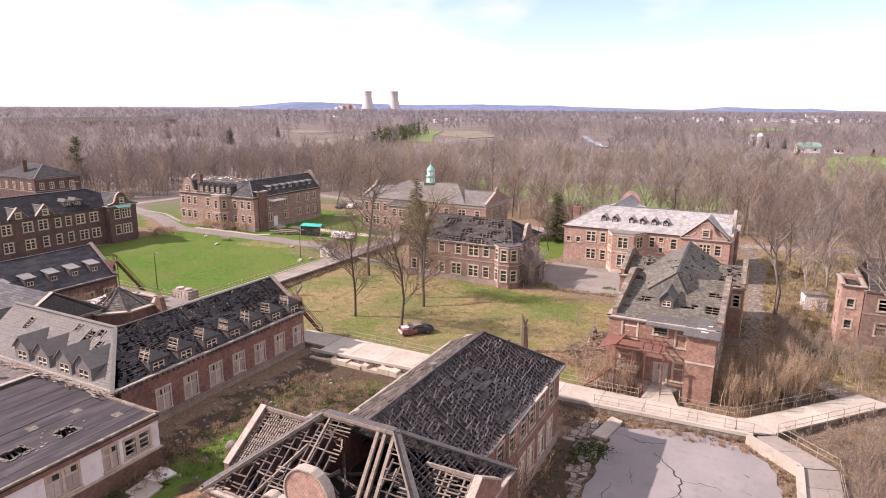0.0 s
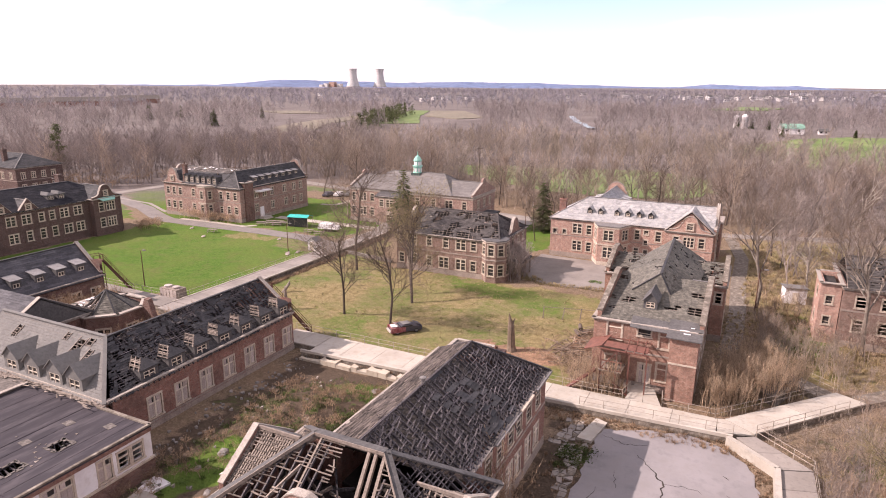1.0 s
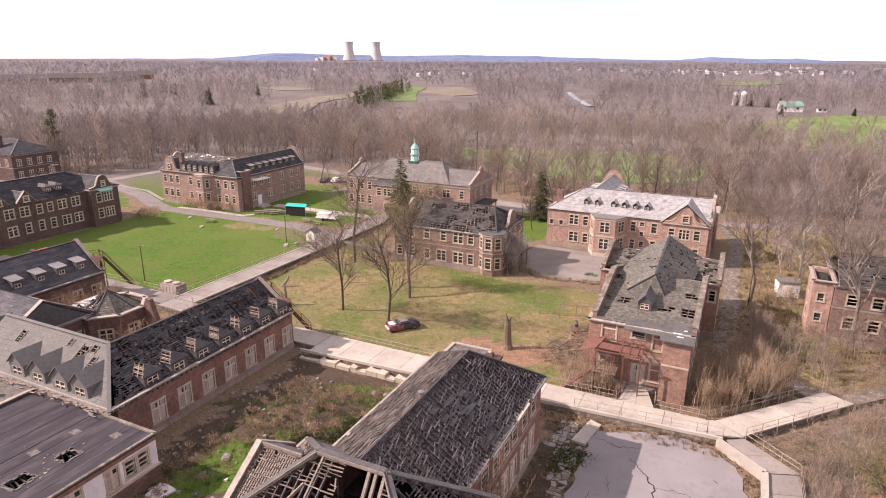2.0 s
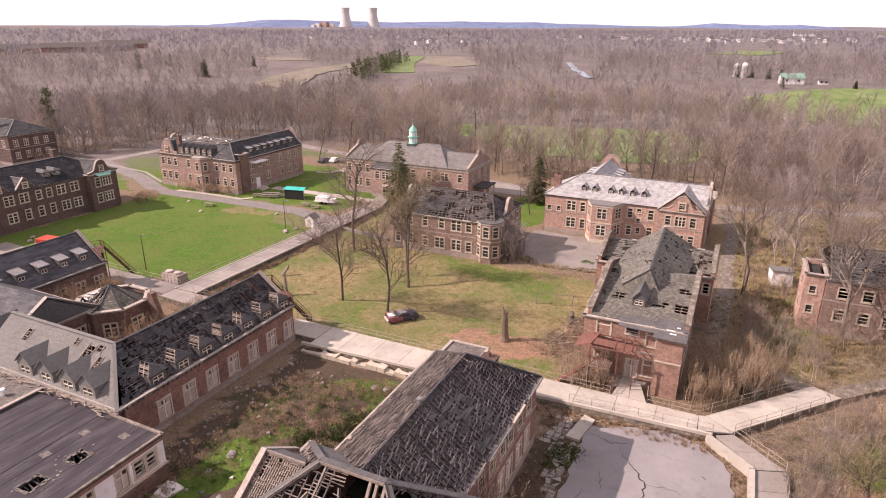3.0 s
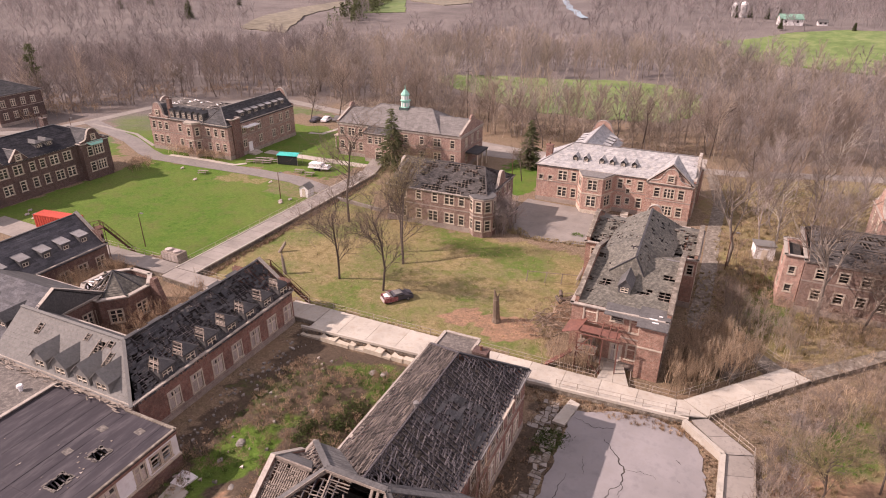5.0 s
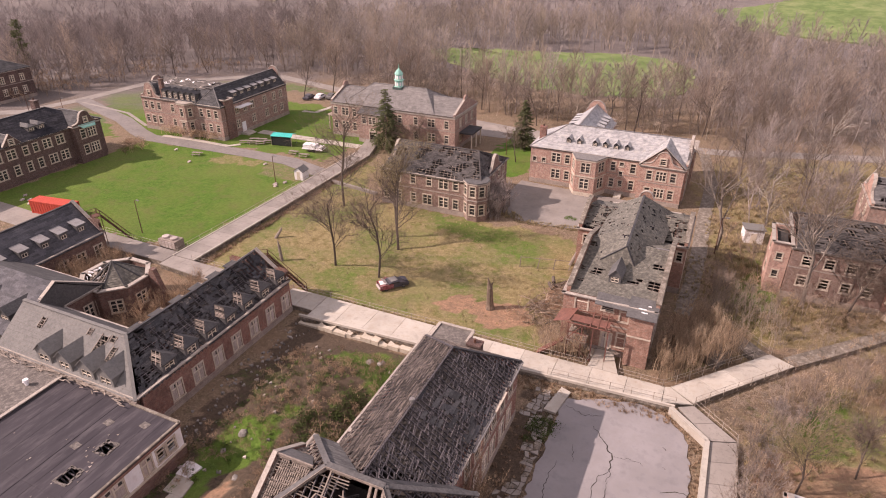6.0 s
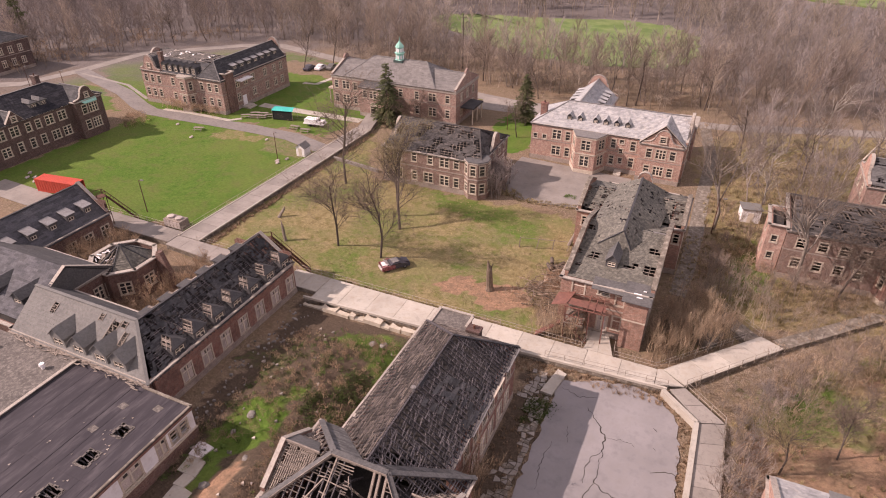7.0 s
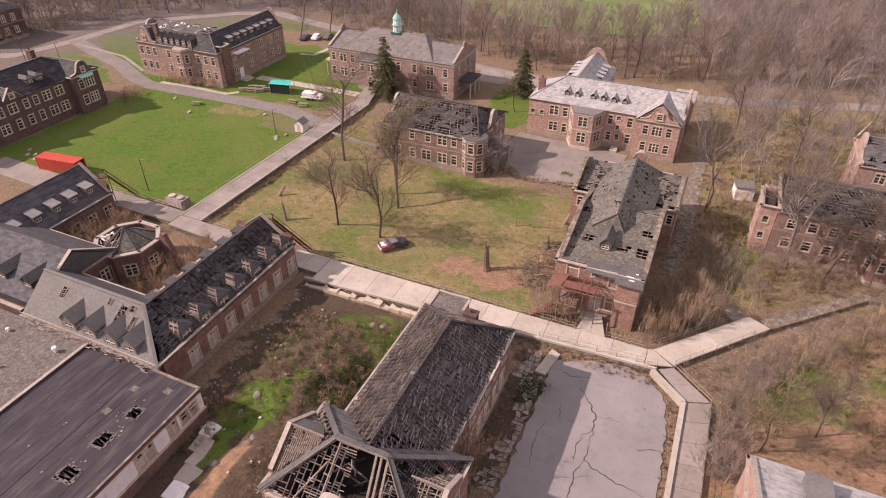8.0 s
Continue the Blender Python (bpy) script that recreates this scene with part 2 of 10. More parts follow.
LEDGE = mk("crumbling_render", (0.52, 0.455, 0.375), (0.40, 0.335, 0.265), 0.8, (0.22, 0.17, 0.12), fine=1.8, each=0.08, bump=0.4, contrast=0.3)
CONCRETE_OLD = mk("weathered_concrete", (0.30, 0.262, 0.235), (0.22, 0.19, 0.17), 0.35, (0.17, 0.145, 0.13), fine=2.2, each=0.12, contrast=0.3)
ASPHALT = mk("pale_asphalt", (0.268, 0.242, 0.244), (0.212, 0.192, 0.193), 0.16, (0.18, 0.16, 0.155), fine=0.7, bump=0.15, contrast=0.2)
FORECOURT = mk("worn_forecourt_asphalt", (0.27, 0.235, 0.215), (0.20, 0.172, 0.155), 0.25, (0.15, 0.125, 0.105), fine=0.8, contrast=0.24)
ROAD = mk("road_asphalt", (0.23, 0.20, 0.185), (0.175, 0.155, 0.145), 0.25, (0.14, 0.125, 0.115), fine=1.5, bump=0.2)
CRACK = mk("crack_fill", (0.035, 0.03, 0.028), (0.06, 0.05, 0.04), 1.0)
RAIL = mk("galvanised_rail", (0.42, 0.36, 0.31), (0.30, 0.25, 0.21), 2.0, fine=10, rough=0.6, metal=0.3)
RUST = mk("rusted_steel", (0.14, 0.065, 0.045), (0.085, 0.045, 0.035), 1.2, fine=10, rough=0.8)
RUSTRED = mk("red_oxide_steel", (0.195, 0.082, 0.063), (0.125, 0.062, 0.05), 1.2, fine=6, rough=0.8)
VERDIGRIS = mk("verdigris_copper", (0.20, 0.44, 0.36), (0.28, 0.52, 0.44), 1.3, fine=9, rough=0.6)
DARKTRIM = mk("dark_green_trim", (0.05, 0.075, 0.07), (0.07, 0.095, 0.085), 1.0)
BARK = mk("grey_bark", (0.13, 0.10, 0.083), (0.078, 0.06, 0.05), 1.2, fine=8, rough=0.95, bump=0.5, stretch=(1, 1, 0.3))
TWIG = mk_twig("twigs", (0.385, 0.325, 0.30), (0.285, 0.238, 0.215), 0.05)
TWIG_SHADED = mk_twig("shade_dark_twigs", (0.27, 0.222, 0.208), (0.19, 0.155, 0.145), 0.05)
TWIG_WARM = mk_twig("tawny_twigs", (0.40, 0.325, 0.265), (0.295, 0.238, 0.195), 0.05)
TWIG_NEAR = mk_twig("court_twigs", (0.34, 0.265, 0.22), (0.24, 0.188, 0.155), 0.2)
TWIG_COURT = mk_twig("dark_court_twigs", (0.235, 0.18, 0.145), (0.165, 0.125, 0.10), 0.2)
# Distance haze put into the twig colours: faint in far ones, mauve in distant.
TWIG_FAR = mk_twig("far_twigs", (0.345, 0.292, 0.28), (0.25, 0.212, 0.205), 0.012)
TWIG_DISTANT = mk_twig("haze_mauve_twigs", (0.315, 0.285, 0.305), (0.235, 0.215, 0.24), 0.004, 0.15)
TWIG_BUD = mk_twig("budding_twigs", (0.33, 0.27, 0.155), (0.25, 0.20, 0.125), 0.2)
SYCAMORE_GREY = mk("grey_sycamore_bark", (0.27, 0.225, 0.19), (0.17, 0.138, 0.115), 0.7, fine=3, rough=0.9, bump=0.2)
SYCAMORE = mk("pale_sycamore_bark", (0.52, 0.46, 0.40), (0.33, 0.28, 0.235), 0.7, fine=3, rough=0.9, bump=0.2)
BRUSH = mk_twig("dry_brush", (0.52, 0.40, 0.295), (0.37, 0.275, 0.195), 0.15, 0.4, 0.5)
BRIAR = mk_twig("brown_briar", (0.27, 0.188, 0.132), (0.405, 0.29, 0.20), 0.3, 0.45)
TUFTY = mk_twig("dry_grass_tufts", (0.42, 0.335, 0.20), (0.30, 0.24, 0.14), 0.3, 0.35)
IVY = mk_twig("dark_ivy", (0.055, 0.072, 0.028), (0.085, 0.10, 0.04), 0.5, 0.4, 0.2)
LEAF = mk("spring_leaf", (0.085, 0.14, 0.03), (0.12, 0.185, 0.045), 0.4, fine=2, island=0.4, bump=0)
NEEDLE = mk_twig("conifer_needles", (0.088, 0.102, 0.05), (0.125, 0.13, 0.068), 0.5, 0.4, 0.25)
STEEL_RED = mk("red_container_paint", (0.50, 0.075, 0.045), (0.42, 0.06, 0.04), 0.7, fine=5, rough=0.55)
TEAL = mk("teal_tarp", (0.02, 0.36, 0.32), (0.03, 0.42, 0.37), 0.7, rough=0.6)
BLACK = mk("black_plastic", (0.02, 0.02, 0.022), (0.03, 0.03, 0.03), 1.0, rough=0.5)
CARRED = mk("faded_red_car", (0.30, 0.075, 0.08), (0.19, 0.06, 0.066), 1.5, (0.36, 0.28, 0.265), fine=2.5, rough=0.7)
CARDARK = mk("dull_dark_car", (0.05, 0.05, 0.065), (0.075, 0.065, 0.075), 1.5, rough=0.5)
TYRE = mk("tyre_rubber", (0.02, 0.02, 0.02), (0.03, 0.03, 0.03), 2.0)
SNAG = mk("dead_wood", (0.21, 0.155, 0.115), (0.125, 0.092, 0.07), 1.0, fine=6, stretch=(1, 1, 0.3), bump=0.6)
TIMBER = mk("weathered_timber", (0.27, 0.22, 0.185), (0.175, 0.14, 0.12), 1.5, fine=8, island=0.35)
RUBBLE = mk("rubble", (0.25, 0.225, 0.205), (0.15, 0.13, 0.12), 1.2, fine=5, island=0.35, each=0.3)
TOWER = mk("tower_concrete", (0.50, 0.47, 0.46), (0.44, 0.42, 0.42), 0.02, fine=0.2, bump=0)
WHITE_FAR = mk("white_siding", (0.62, 0.58, 0.57), (0.46, 0.42, 0.41), 0.05, fine=0.5, bump=0, each=0.3)
BARN_GREEN = mk("green_barn_roof", (0.20, 0.34, 0.27), (0.17, 0.30, 0.24), 0.1, fine=1, bump=0)
FIELD = mk("winter_wheat", (0.12, 0.178, 0.052), (0.145, 0.185, 0.068), 0.03, (0.175, 0.175, 0.085), fine=0.12, bump=0)
FIELD_DRY = mk("stubble", (0.215, 0.18, 0.135), (0.17, 0.145, 0.108), 0.03, fine=0.2, bump=0)
WATER = mk("still_water", (0.20, 0.20, 0.235), (0.25, 0.25, 0.285), 0.05, fine=0.5, rough=0.12, bump=0.03, spec=0.5)

GLASS = bpy.data.materials.new("window_glass")
GLASS.use_nodes = True
gb = GLASS.node_tree.nodes["Principled BSDF"]
gb.inputs["Base Color"].default_value = (0.045, 0.04, 0.04, 1)
gb.inputs["Roughness"].default_value = 0.12


# ---------------------------------------------------------------- building blocks
class Geo:
    """A mesh in the making: corners and faces."""

    def __init__(self):
        self.v, self.f = [], []

    def face(self, *pts):
        k = len(self.v)
        self.v += [tuple(p) for p in pts]
        self.f.append(tuple(range(k, k + len(pts))))
        return self

    def slab(self, pts, way):
        """A flat polygon given thickness along way."""
        k, n, w = len(self.v), len(pts), Vector(way)
        self.v += [tuple(p) for p in pts] + [tuple(Vector(p) + w) for p in pts]
        self.f += [tuple(range(k, k + n)), tuple(range(k + 2 * n - 1, k + n - 1, -1))]
        self.f += [(k + (i + 1) % n, k + i, k + n + i, k + n + (i + 1) % n) for i in range(n)]
        return self

    def box(self, a, b):
        x0, y0, z0 = a
        x1, y1, z1 = b
        return self.slab([(x0, y0, z1), (x1, y0, z1), (x1, y1, z1), (x0, y1, z1)], (0, 0, z0 - z1))

    def beam(self, p, q, w, h=None):
        """A squared timber from p to q."""
        p, q = Vector(p), Vector(q)
        d = (q - p).normalized()
        s = d.cross(Vector((0, 0, 1)))
        s = s.normalized() if s.length > 1e-4 else Vector((1, 0, 0))
        u = s.cross(d)
        s, u = s * w / 2, u * (h or w) / 2
        return self.slab([p - s - u, p + s - u, p + s + u, p - s + u], q - p)

    def tube(self, p, q, r0, r1, sides=6):
        p, q = Vector(p), Vector(q)
        d = (q - p).normalized()
        s = d.orthogonal().normalized()
        u = d.cross(s)
        k = len(self.v)
        for c, r in ((p, r0), (q, r1)):
            for i in range(sides):
                a = 2 * math.pi * i / sides
                self.v.append(tuple(c + (s * math.cos(a) + u * math.sin(a)) * r))
        self.f += [(k + i, k + (i + 1) % sides, k + sides + (i + 1) % sides, k + sides + i) for i in range(sides)]
        self.f.append(tuple(range(k + sides, k + 2 * sides)))
        return self

    def lathe(self, rings, sides=12, at=(0, 0, 0)):
        """Rings of (radius, height) turned round an upright axis."""
        k = len(self.v)
        for r, z in rings:
            for i in range(sides):
                a = 2 * math.pi * (i + 0.5) / sides
                self.v.append((at[0] + r * math.cos(a), at[1] + r * math.sin(a), at[2] + z))
        for j in range(len(rings) - 1):
            for i in range(sides):
                a, b = k + j * sides, k + (j + 1) * sides
                self.f.append((a + i, a + (i + 1) % sides, b + (i + 1) % sides, b + i))
        self.f.append(tuple(k + (len(rings) - 1) * sides + i for i in range(sides)))
        return self

    def mesh(self, name, material):
        me = bpy.data.meshes.new(name)
        me.from_pydata(self.v, [], self.f)
        me.materials.append(material)
        me.update()
        return me


WORLD = {}


def thing(name, at, label, category, group="", kind="", turn=0.0):
    ob = new(name)
    ob.empty_display_size = 0.5
    m = pose(*at, 0, 0, turn)
    ob.matrix_world = m
    WORLD[ob] = m
    return tagged(ob, label, category, group, kind)


def place(ob, parent, m):
    WORLD[ob] = m
    if parent is None:
        ob.matrix_world = m
    else:
        ob.parent = parent
        ob.matrix_basis = WORLD[parent].inverted() @ m
    return ob


def part(name, geo, material, parent, label="", at=None, kind=""):
    """One mesh under a thing or part. geo in world places, or in its own when at is given."""
    if at is None:
        m = WORLD[parent] if parent is not None else Matrix()
        inv = m.inverted()
        geo.v = [tuple(inv @ Vector(p)) for p in geo.v]
    else:
        m = at
    me = geo if isinstance(geo, bpy.types.Mesh) else geo.mesh(name, material)
    ob = place(new(name, me), parent, m)
    return tagged(ob, label, "", "", kind)


def solid(name, geo, material, label, category, group="", kind=""):
    """A thing of one mesh, origin at its foot."""
    a = np.array(geo.v)
    o = Vector((*((a.min(0) + a.max(0)) / 2)[:2], a.min(0)[2]))
    geo.v = [tuple(Vector(p) - o) for p in geo.v]
    ob = new(name, geo.mesh(name, material))
    ob.location = o
    WORLD[ob] = Matrix.Translation(o)
    return tagged(ob, label, category, group, kind)


# ---------------------------------------------------------------- parts of buildings
TH = 0.42
SIDE_TURN = {"S": 0, "E": 90, "N": 180, "W": -90}


def side_frame(side, u0, u1, v0, v1):
    """The wall's own frame: x along it to the right as seen from outside, y inwards, z up; and its length."""
    at = {"S": (u0, v0), "E": (u1, v0), "N": (u1, v1), "W": (u0, v1)}[side]
    return pose(*at, 0, 0, 0, SIDE_TURN[side]), (u1 - u0 if side in "SN" else v1 - v0)


def along(side, c, u0, u1, v0, v1):
    return {"S": c - u0, "E": c - v0, "N": u1 - c, "W": v1 - c}[side]


def pierced(geo, length, z0, z1, holes, thick, trim=0.0):
    """A wall of that length with openings (s0, s1, za, zb) through it, with reveals."""
    xs = sorted({trim, length - trim, *[h[0] for h in holes], *[h[1] for h in holes]})
    zs = sorted({z0, z1, *[h[2] for h in holes], *[h[3] for h in holes]})
    for x0, x1 in zip(xs, xs[1:]):
        for za, zb in zip(zs, zs[1:]):
            cx, cz = (x0 + x1) / 2, (za + zb) / 2
            if any(h[0] < cx < h[1] and h[2] < cz < h[3] for h in holes):
                continue
            geo.face((x0, 0, za), (x1, 0, za), (x1, 0, zb), (x0, 0, zb))
            geo.face((x1, thick, za), (x0, thick, za), (x0, thick, zb), (x1, thick, zb))
    for a, b, c, d in holes:
        geo.face((a, 0, c), (a, thick, c), (a, thick, d), (a, 0, d))
        geo.face((b, 0, d), (b, thick, d), (b, thick, c), (b, 0, c))
        geo.face((a, 0, c), (b, 0, c), (b, thick, c), (a, thick, c))
        geo.face((a, 0, d), (a, thick, d), (b, thick, d), (b, 0, d))
    geo.face((trim, 0, z1), (length - trim, 0, z1), (length - trim, thick, z1), (trim, thick, z1))
    geo.face((trim, 0, z0), (trim, 0, z1), (trim, thick, z1), (trim, thick, z0))
    geo.face((length - trim, 0, z1), (length - trim, 0, z0), (length - trim, thick, z0), (length - trim, thick, z1))
    return geo


WIN = {}


def bar(g, x0, x1, z0, z1, y0, y1):
    return g.box((x0, y0, z0), (x1, y1, z1))


def window_meshes(kind, w, h):
    """Stone surround, sash bars, and pane or boards; origin at the middle of the sill."""
    key = (kind, round(w, 2), round(h, 2))
    if key in WIN:
        return WIN[key]
    sur, sash, fill, lights = Geo(), Geo(), [], Geo()
    t = 0.17 if kind != "small" else 0.13
    for x in (-w / 2 - t, w / 2):
        bar(sur, x, x + t, 0, h, -0.045, 0.16)
    bar(sur, -w / 2 - t - 0.02, w / 2 + t + 0.02, h, h + t + 0.05, -0.05, 0.16)
    bar(sur, -w / 2 - t - 0.06, w / 2 + t + 0.06, -0.16, 0, -0.09, 0.2)
    cols = {"double": 2, "triple": 3, "boarded": 2, "bricked": 1}.get(kind, 1)
    for i in range(1, cols):
        x = -w / 2 + w * i / cols
        bar(sash, x - 0.09, x + 0.09, 0, h, -0.01, 0.15)
    cut = h * 0.68
    if kind != "small":
        bar(sash, -w / 2, w / 2, cut - 0.06, cut + 0.06, 0.02, 0.14)
    for i in range(cols):
        a, b = -w / 2 + w * i / cols, -w / 2 + w * (i + 1) / cols
        for x in (a, b - 0.06):
            bar(sash, x, x + 0.06, 0, h, 0.06, 0.13)
        bar(sash, a, b, h - 0.06, h, 0.06, 0.13)
        bar(sash, a, b, 0, 0.07, 0.06, 0.13)
        if kind != "boarded":
            bar(sash, a, b, cut * 0.52 - 0.025, cut * 0.52 + 0.025, 0.07, 0.12)
    if kind == "bricked":
        fill.append(bar(Geo(), -w / 2 + 0.05, w / 2 - 0.05, 0.05, h - 0.05, 0.07, 0.115))
    if kind == "boarded":
        n = max(2, round(w / 0.45))
        for i in range(n):
            fill.append(bar(Geo(), -w / 2 + w * i / n + 0.01, -w / 2 + w * (i + 1) / n - 0.01, 0.05, cut, 0.08, 0.11))
            if i % 3 != 1:
                fill.append(bar(Geo(), -w / 2 + w * i / n + 0.02, -w / 2 + w * (i + 1) / n - 0.03, cut + 0.03, h - 0.05, 0.09, 0.115))
        lights.face((-w / 2, 0.12, cut), (w / 2, 0.12, cut), (w / 2, 0.12, h), (-w / 2, 0.12, h))
    else:
        lights.face((-w / 2, 0.1, 0), (w / 2, 0.1, 0), (w / 2, 0.1, h), (-w / 2, 0.1, h))
    WIN[key] = [sur.mesh("window", STONE), sash.mesh("sash", FRAME), [f.mesh("board", BOARD if kind == "boarded" else BRICK_ORANGE) for f in fill], lights.mesh("pane", GLASS)]
    return WIN[key]


def window(parent, frame_m, s, zb, w, h, kind):
    m = frame_m @ pose(s, 0, zb)
    sur, sash, fill, lights = window_meshes(kind, w, h)
    win = part("window", sur, None, parent, at=m)
    part("sash", sash, None, win, at=m)
    for f in fill:
        part("board", f, None, win, "whitewashed boards" if kind == "boarded" else "brown boards", at=m)
    if kind != "broken":
        part("pane", lights, None, win, at=m)
    return win


def block(parent, u0, u1, v0, v1, z1, wins, brick, plinth=0.9, belt=(), cornice=0.28, floors=True, sides="SENW", z0=-0.3):
    """Four thick brick walls with openings, a stone base, belt courses and a cornice. wins: side -> [(places, sill, width, height, kind)]."""
    for side in sides:
        m, length = side_frame(side, u0, u1, v0, v1)
        holes, units = [], []
        for places, zb, w, h, kind in wins.get(side, []):
            for c in places:
                s = along(side, c, u0, u1, v0, v1)
                holes.append((s - w / 2, s + w / 2, zb, zb + h))
                units.append((s, zb, w, h, kind))
        trim = TH if side in "EW" else 0.0
        g = pierced(Geo(), length, z0, z1, holes, TH, trim)
        part("wall", g, brick, parent, at=m)
        for s, zb, w, h, kind in units:
            window(parent, m, s, zb, w, h, kind)
        e = 0.06
        if plinth:
            part("stone_base", Geo().box((-e, -e, z0), (length + e, 0.004, plinth)), PLINTH, parent, at=m)
        for z in belt:
            cuts = sorted([(h[0] - 0.16, h[1] + 0.16) for h in holes if h[2] - 0.1 < z < h[3] + 0.1])
            x = 0.0
            for a, b in cuts + [(length, length)]:
                if a > x + 0.05:
                    part("stone_course", Geo().box((x, -0.05, z), (a, 0.004, z + 0.2)), PLINTH if plinth else STONE, parent, at=m)
                x = max(x, b)
        if cornice:
            c = Geo()
            c.box((-0.1, -0.12, z1 - cornice), (length + 0.1, 0.003, z1 - 0.02))
            c.box((-0.25, -0.28, z1 - 0.02), (length + 0.25, 0.2, z1 + 0.1))
            part("cornice", c, COPING, parent, at=m)
    # Floors added inside to block light, so rooms behind openings stay dark.
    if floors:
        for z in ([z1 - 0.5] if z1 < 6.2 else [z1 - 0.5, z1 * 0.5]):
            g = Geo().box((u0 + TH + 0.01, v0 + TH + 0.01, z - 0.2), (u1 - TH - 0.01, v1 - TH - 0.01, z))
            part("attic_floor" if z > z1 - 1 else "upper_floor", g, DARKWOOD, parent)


def slope(parent, e0, e1, r1, r0, mat, hole=0.0, seed=0, cell=0.9, course=0.34, rafters=True, name="roof_slope", grain=0.22, label="", loose=0.3, gaps=()):
    """A roof slope laid in courses from the eave e0-e1 up to the ridge r0-r1; hole: share that has fallen in, in patches."""
    e0, e1, r1, r0 = map(Vector, (e0, e1, r1, r0))
    rnd = random.Random(seed)
    nrm = (e1 - e0).cross(((r0 + r1) - (e0 + e1))).normalized()
    if nrm.z < 0:
        nrm = -nrm
    rise = (((r0 + r1) - (e0 + e1)) / 2).length
    rows = max(3, round(rise / course))
    at = lambda s, t: (e0.lerp(e1, s)).lerp(r0.lerp(r1, s), t)
    g = Geo()
    for j in range(rows):
        t0, t1 = j / rows, (j + 1) / rows + 0.012
        width = max((at(1, t0) - at(0, t0)).length, 0.2)
        n = max(1, round(width / cell))
        cuts = [0.0] + [min(1, max(0, (i + rnd.uniform(-0.3, 0.3)) / n)) for i in range(1, n)] + [1.0]
        for s0, s1 in zip(cuts, cuts[1:]):
            c = at((s0 + s1) / 2, (t0 + t1) / 2)
            if any(a < c.x - k * (q - c.y) < b and p < c.y < q for a, b, p, q, k in gaps):
                continue
            if hole:
                k = noise.noise(Vector((c.x * grain * 1.6, c.y * grain * 1.6, c.z * 0.6 + seed * 7.3))) * 0.5 + 0.5
                k = (1 - loose) * k + loose * rnd.random()
                if k < 0.30 + 0.38 * hole:
                    continue
            lift, jig = 0.035 + rnd.uniform(0, 0.02), rnd.uniform(-0.008, 0.012)
            a, b, c2, d = at(s0, t0) + nrm * lift, at(s1, t0) + nrm * (lift + jig), at(s1, min(t1, 1)) + nrm * 0.005, at(s0, min(t1, 1)) + nrm * 0.005
            g.face(a, b, c2, d)
            g.face(a - nrm * 0.05, b - nrm * 0.05, b, a)
    if not hole and not gaps:
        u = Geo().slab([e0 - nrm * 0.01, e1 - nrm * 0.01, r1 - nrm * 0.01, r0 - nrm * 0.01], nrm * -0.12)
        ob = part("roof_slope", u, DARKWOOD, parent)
        part("slate_covering", g, mat, ob, label, kind="stuff")
    else:
        ob = part("slate_covering", g, mat, parent, label, kind="stuff")
    if not hole and not gaps:
        return ob
    if rafters:
        g = Geo()
        n = max(2, round((e1 - e0).length / 0.75))
        for i in range(n + 1):
            s = i / n
            if (at(s, 1) - at(s, 0)).length > 0.3:
                g.beam(at(s, 0) - nrm * 0.12, at(s, 1) - nrm * 0.12, 0.08, 0.17)
        m = max(3, round(rise / 0.6))
        for j in range(m):
            p, q = at(0, (j + 0.5) / m) - nrm * 0.025, at(1, (j + 0.5) / m) - nrm * 0.025
            if (q - p).length > 0.3:
                g.beam(p, q, 0.12, 0.03)
        part("roof_frame", g, LATH if seed % 2 else CHAR, parent, kind="stuff")
    return ob


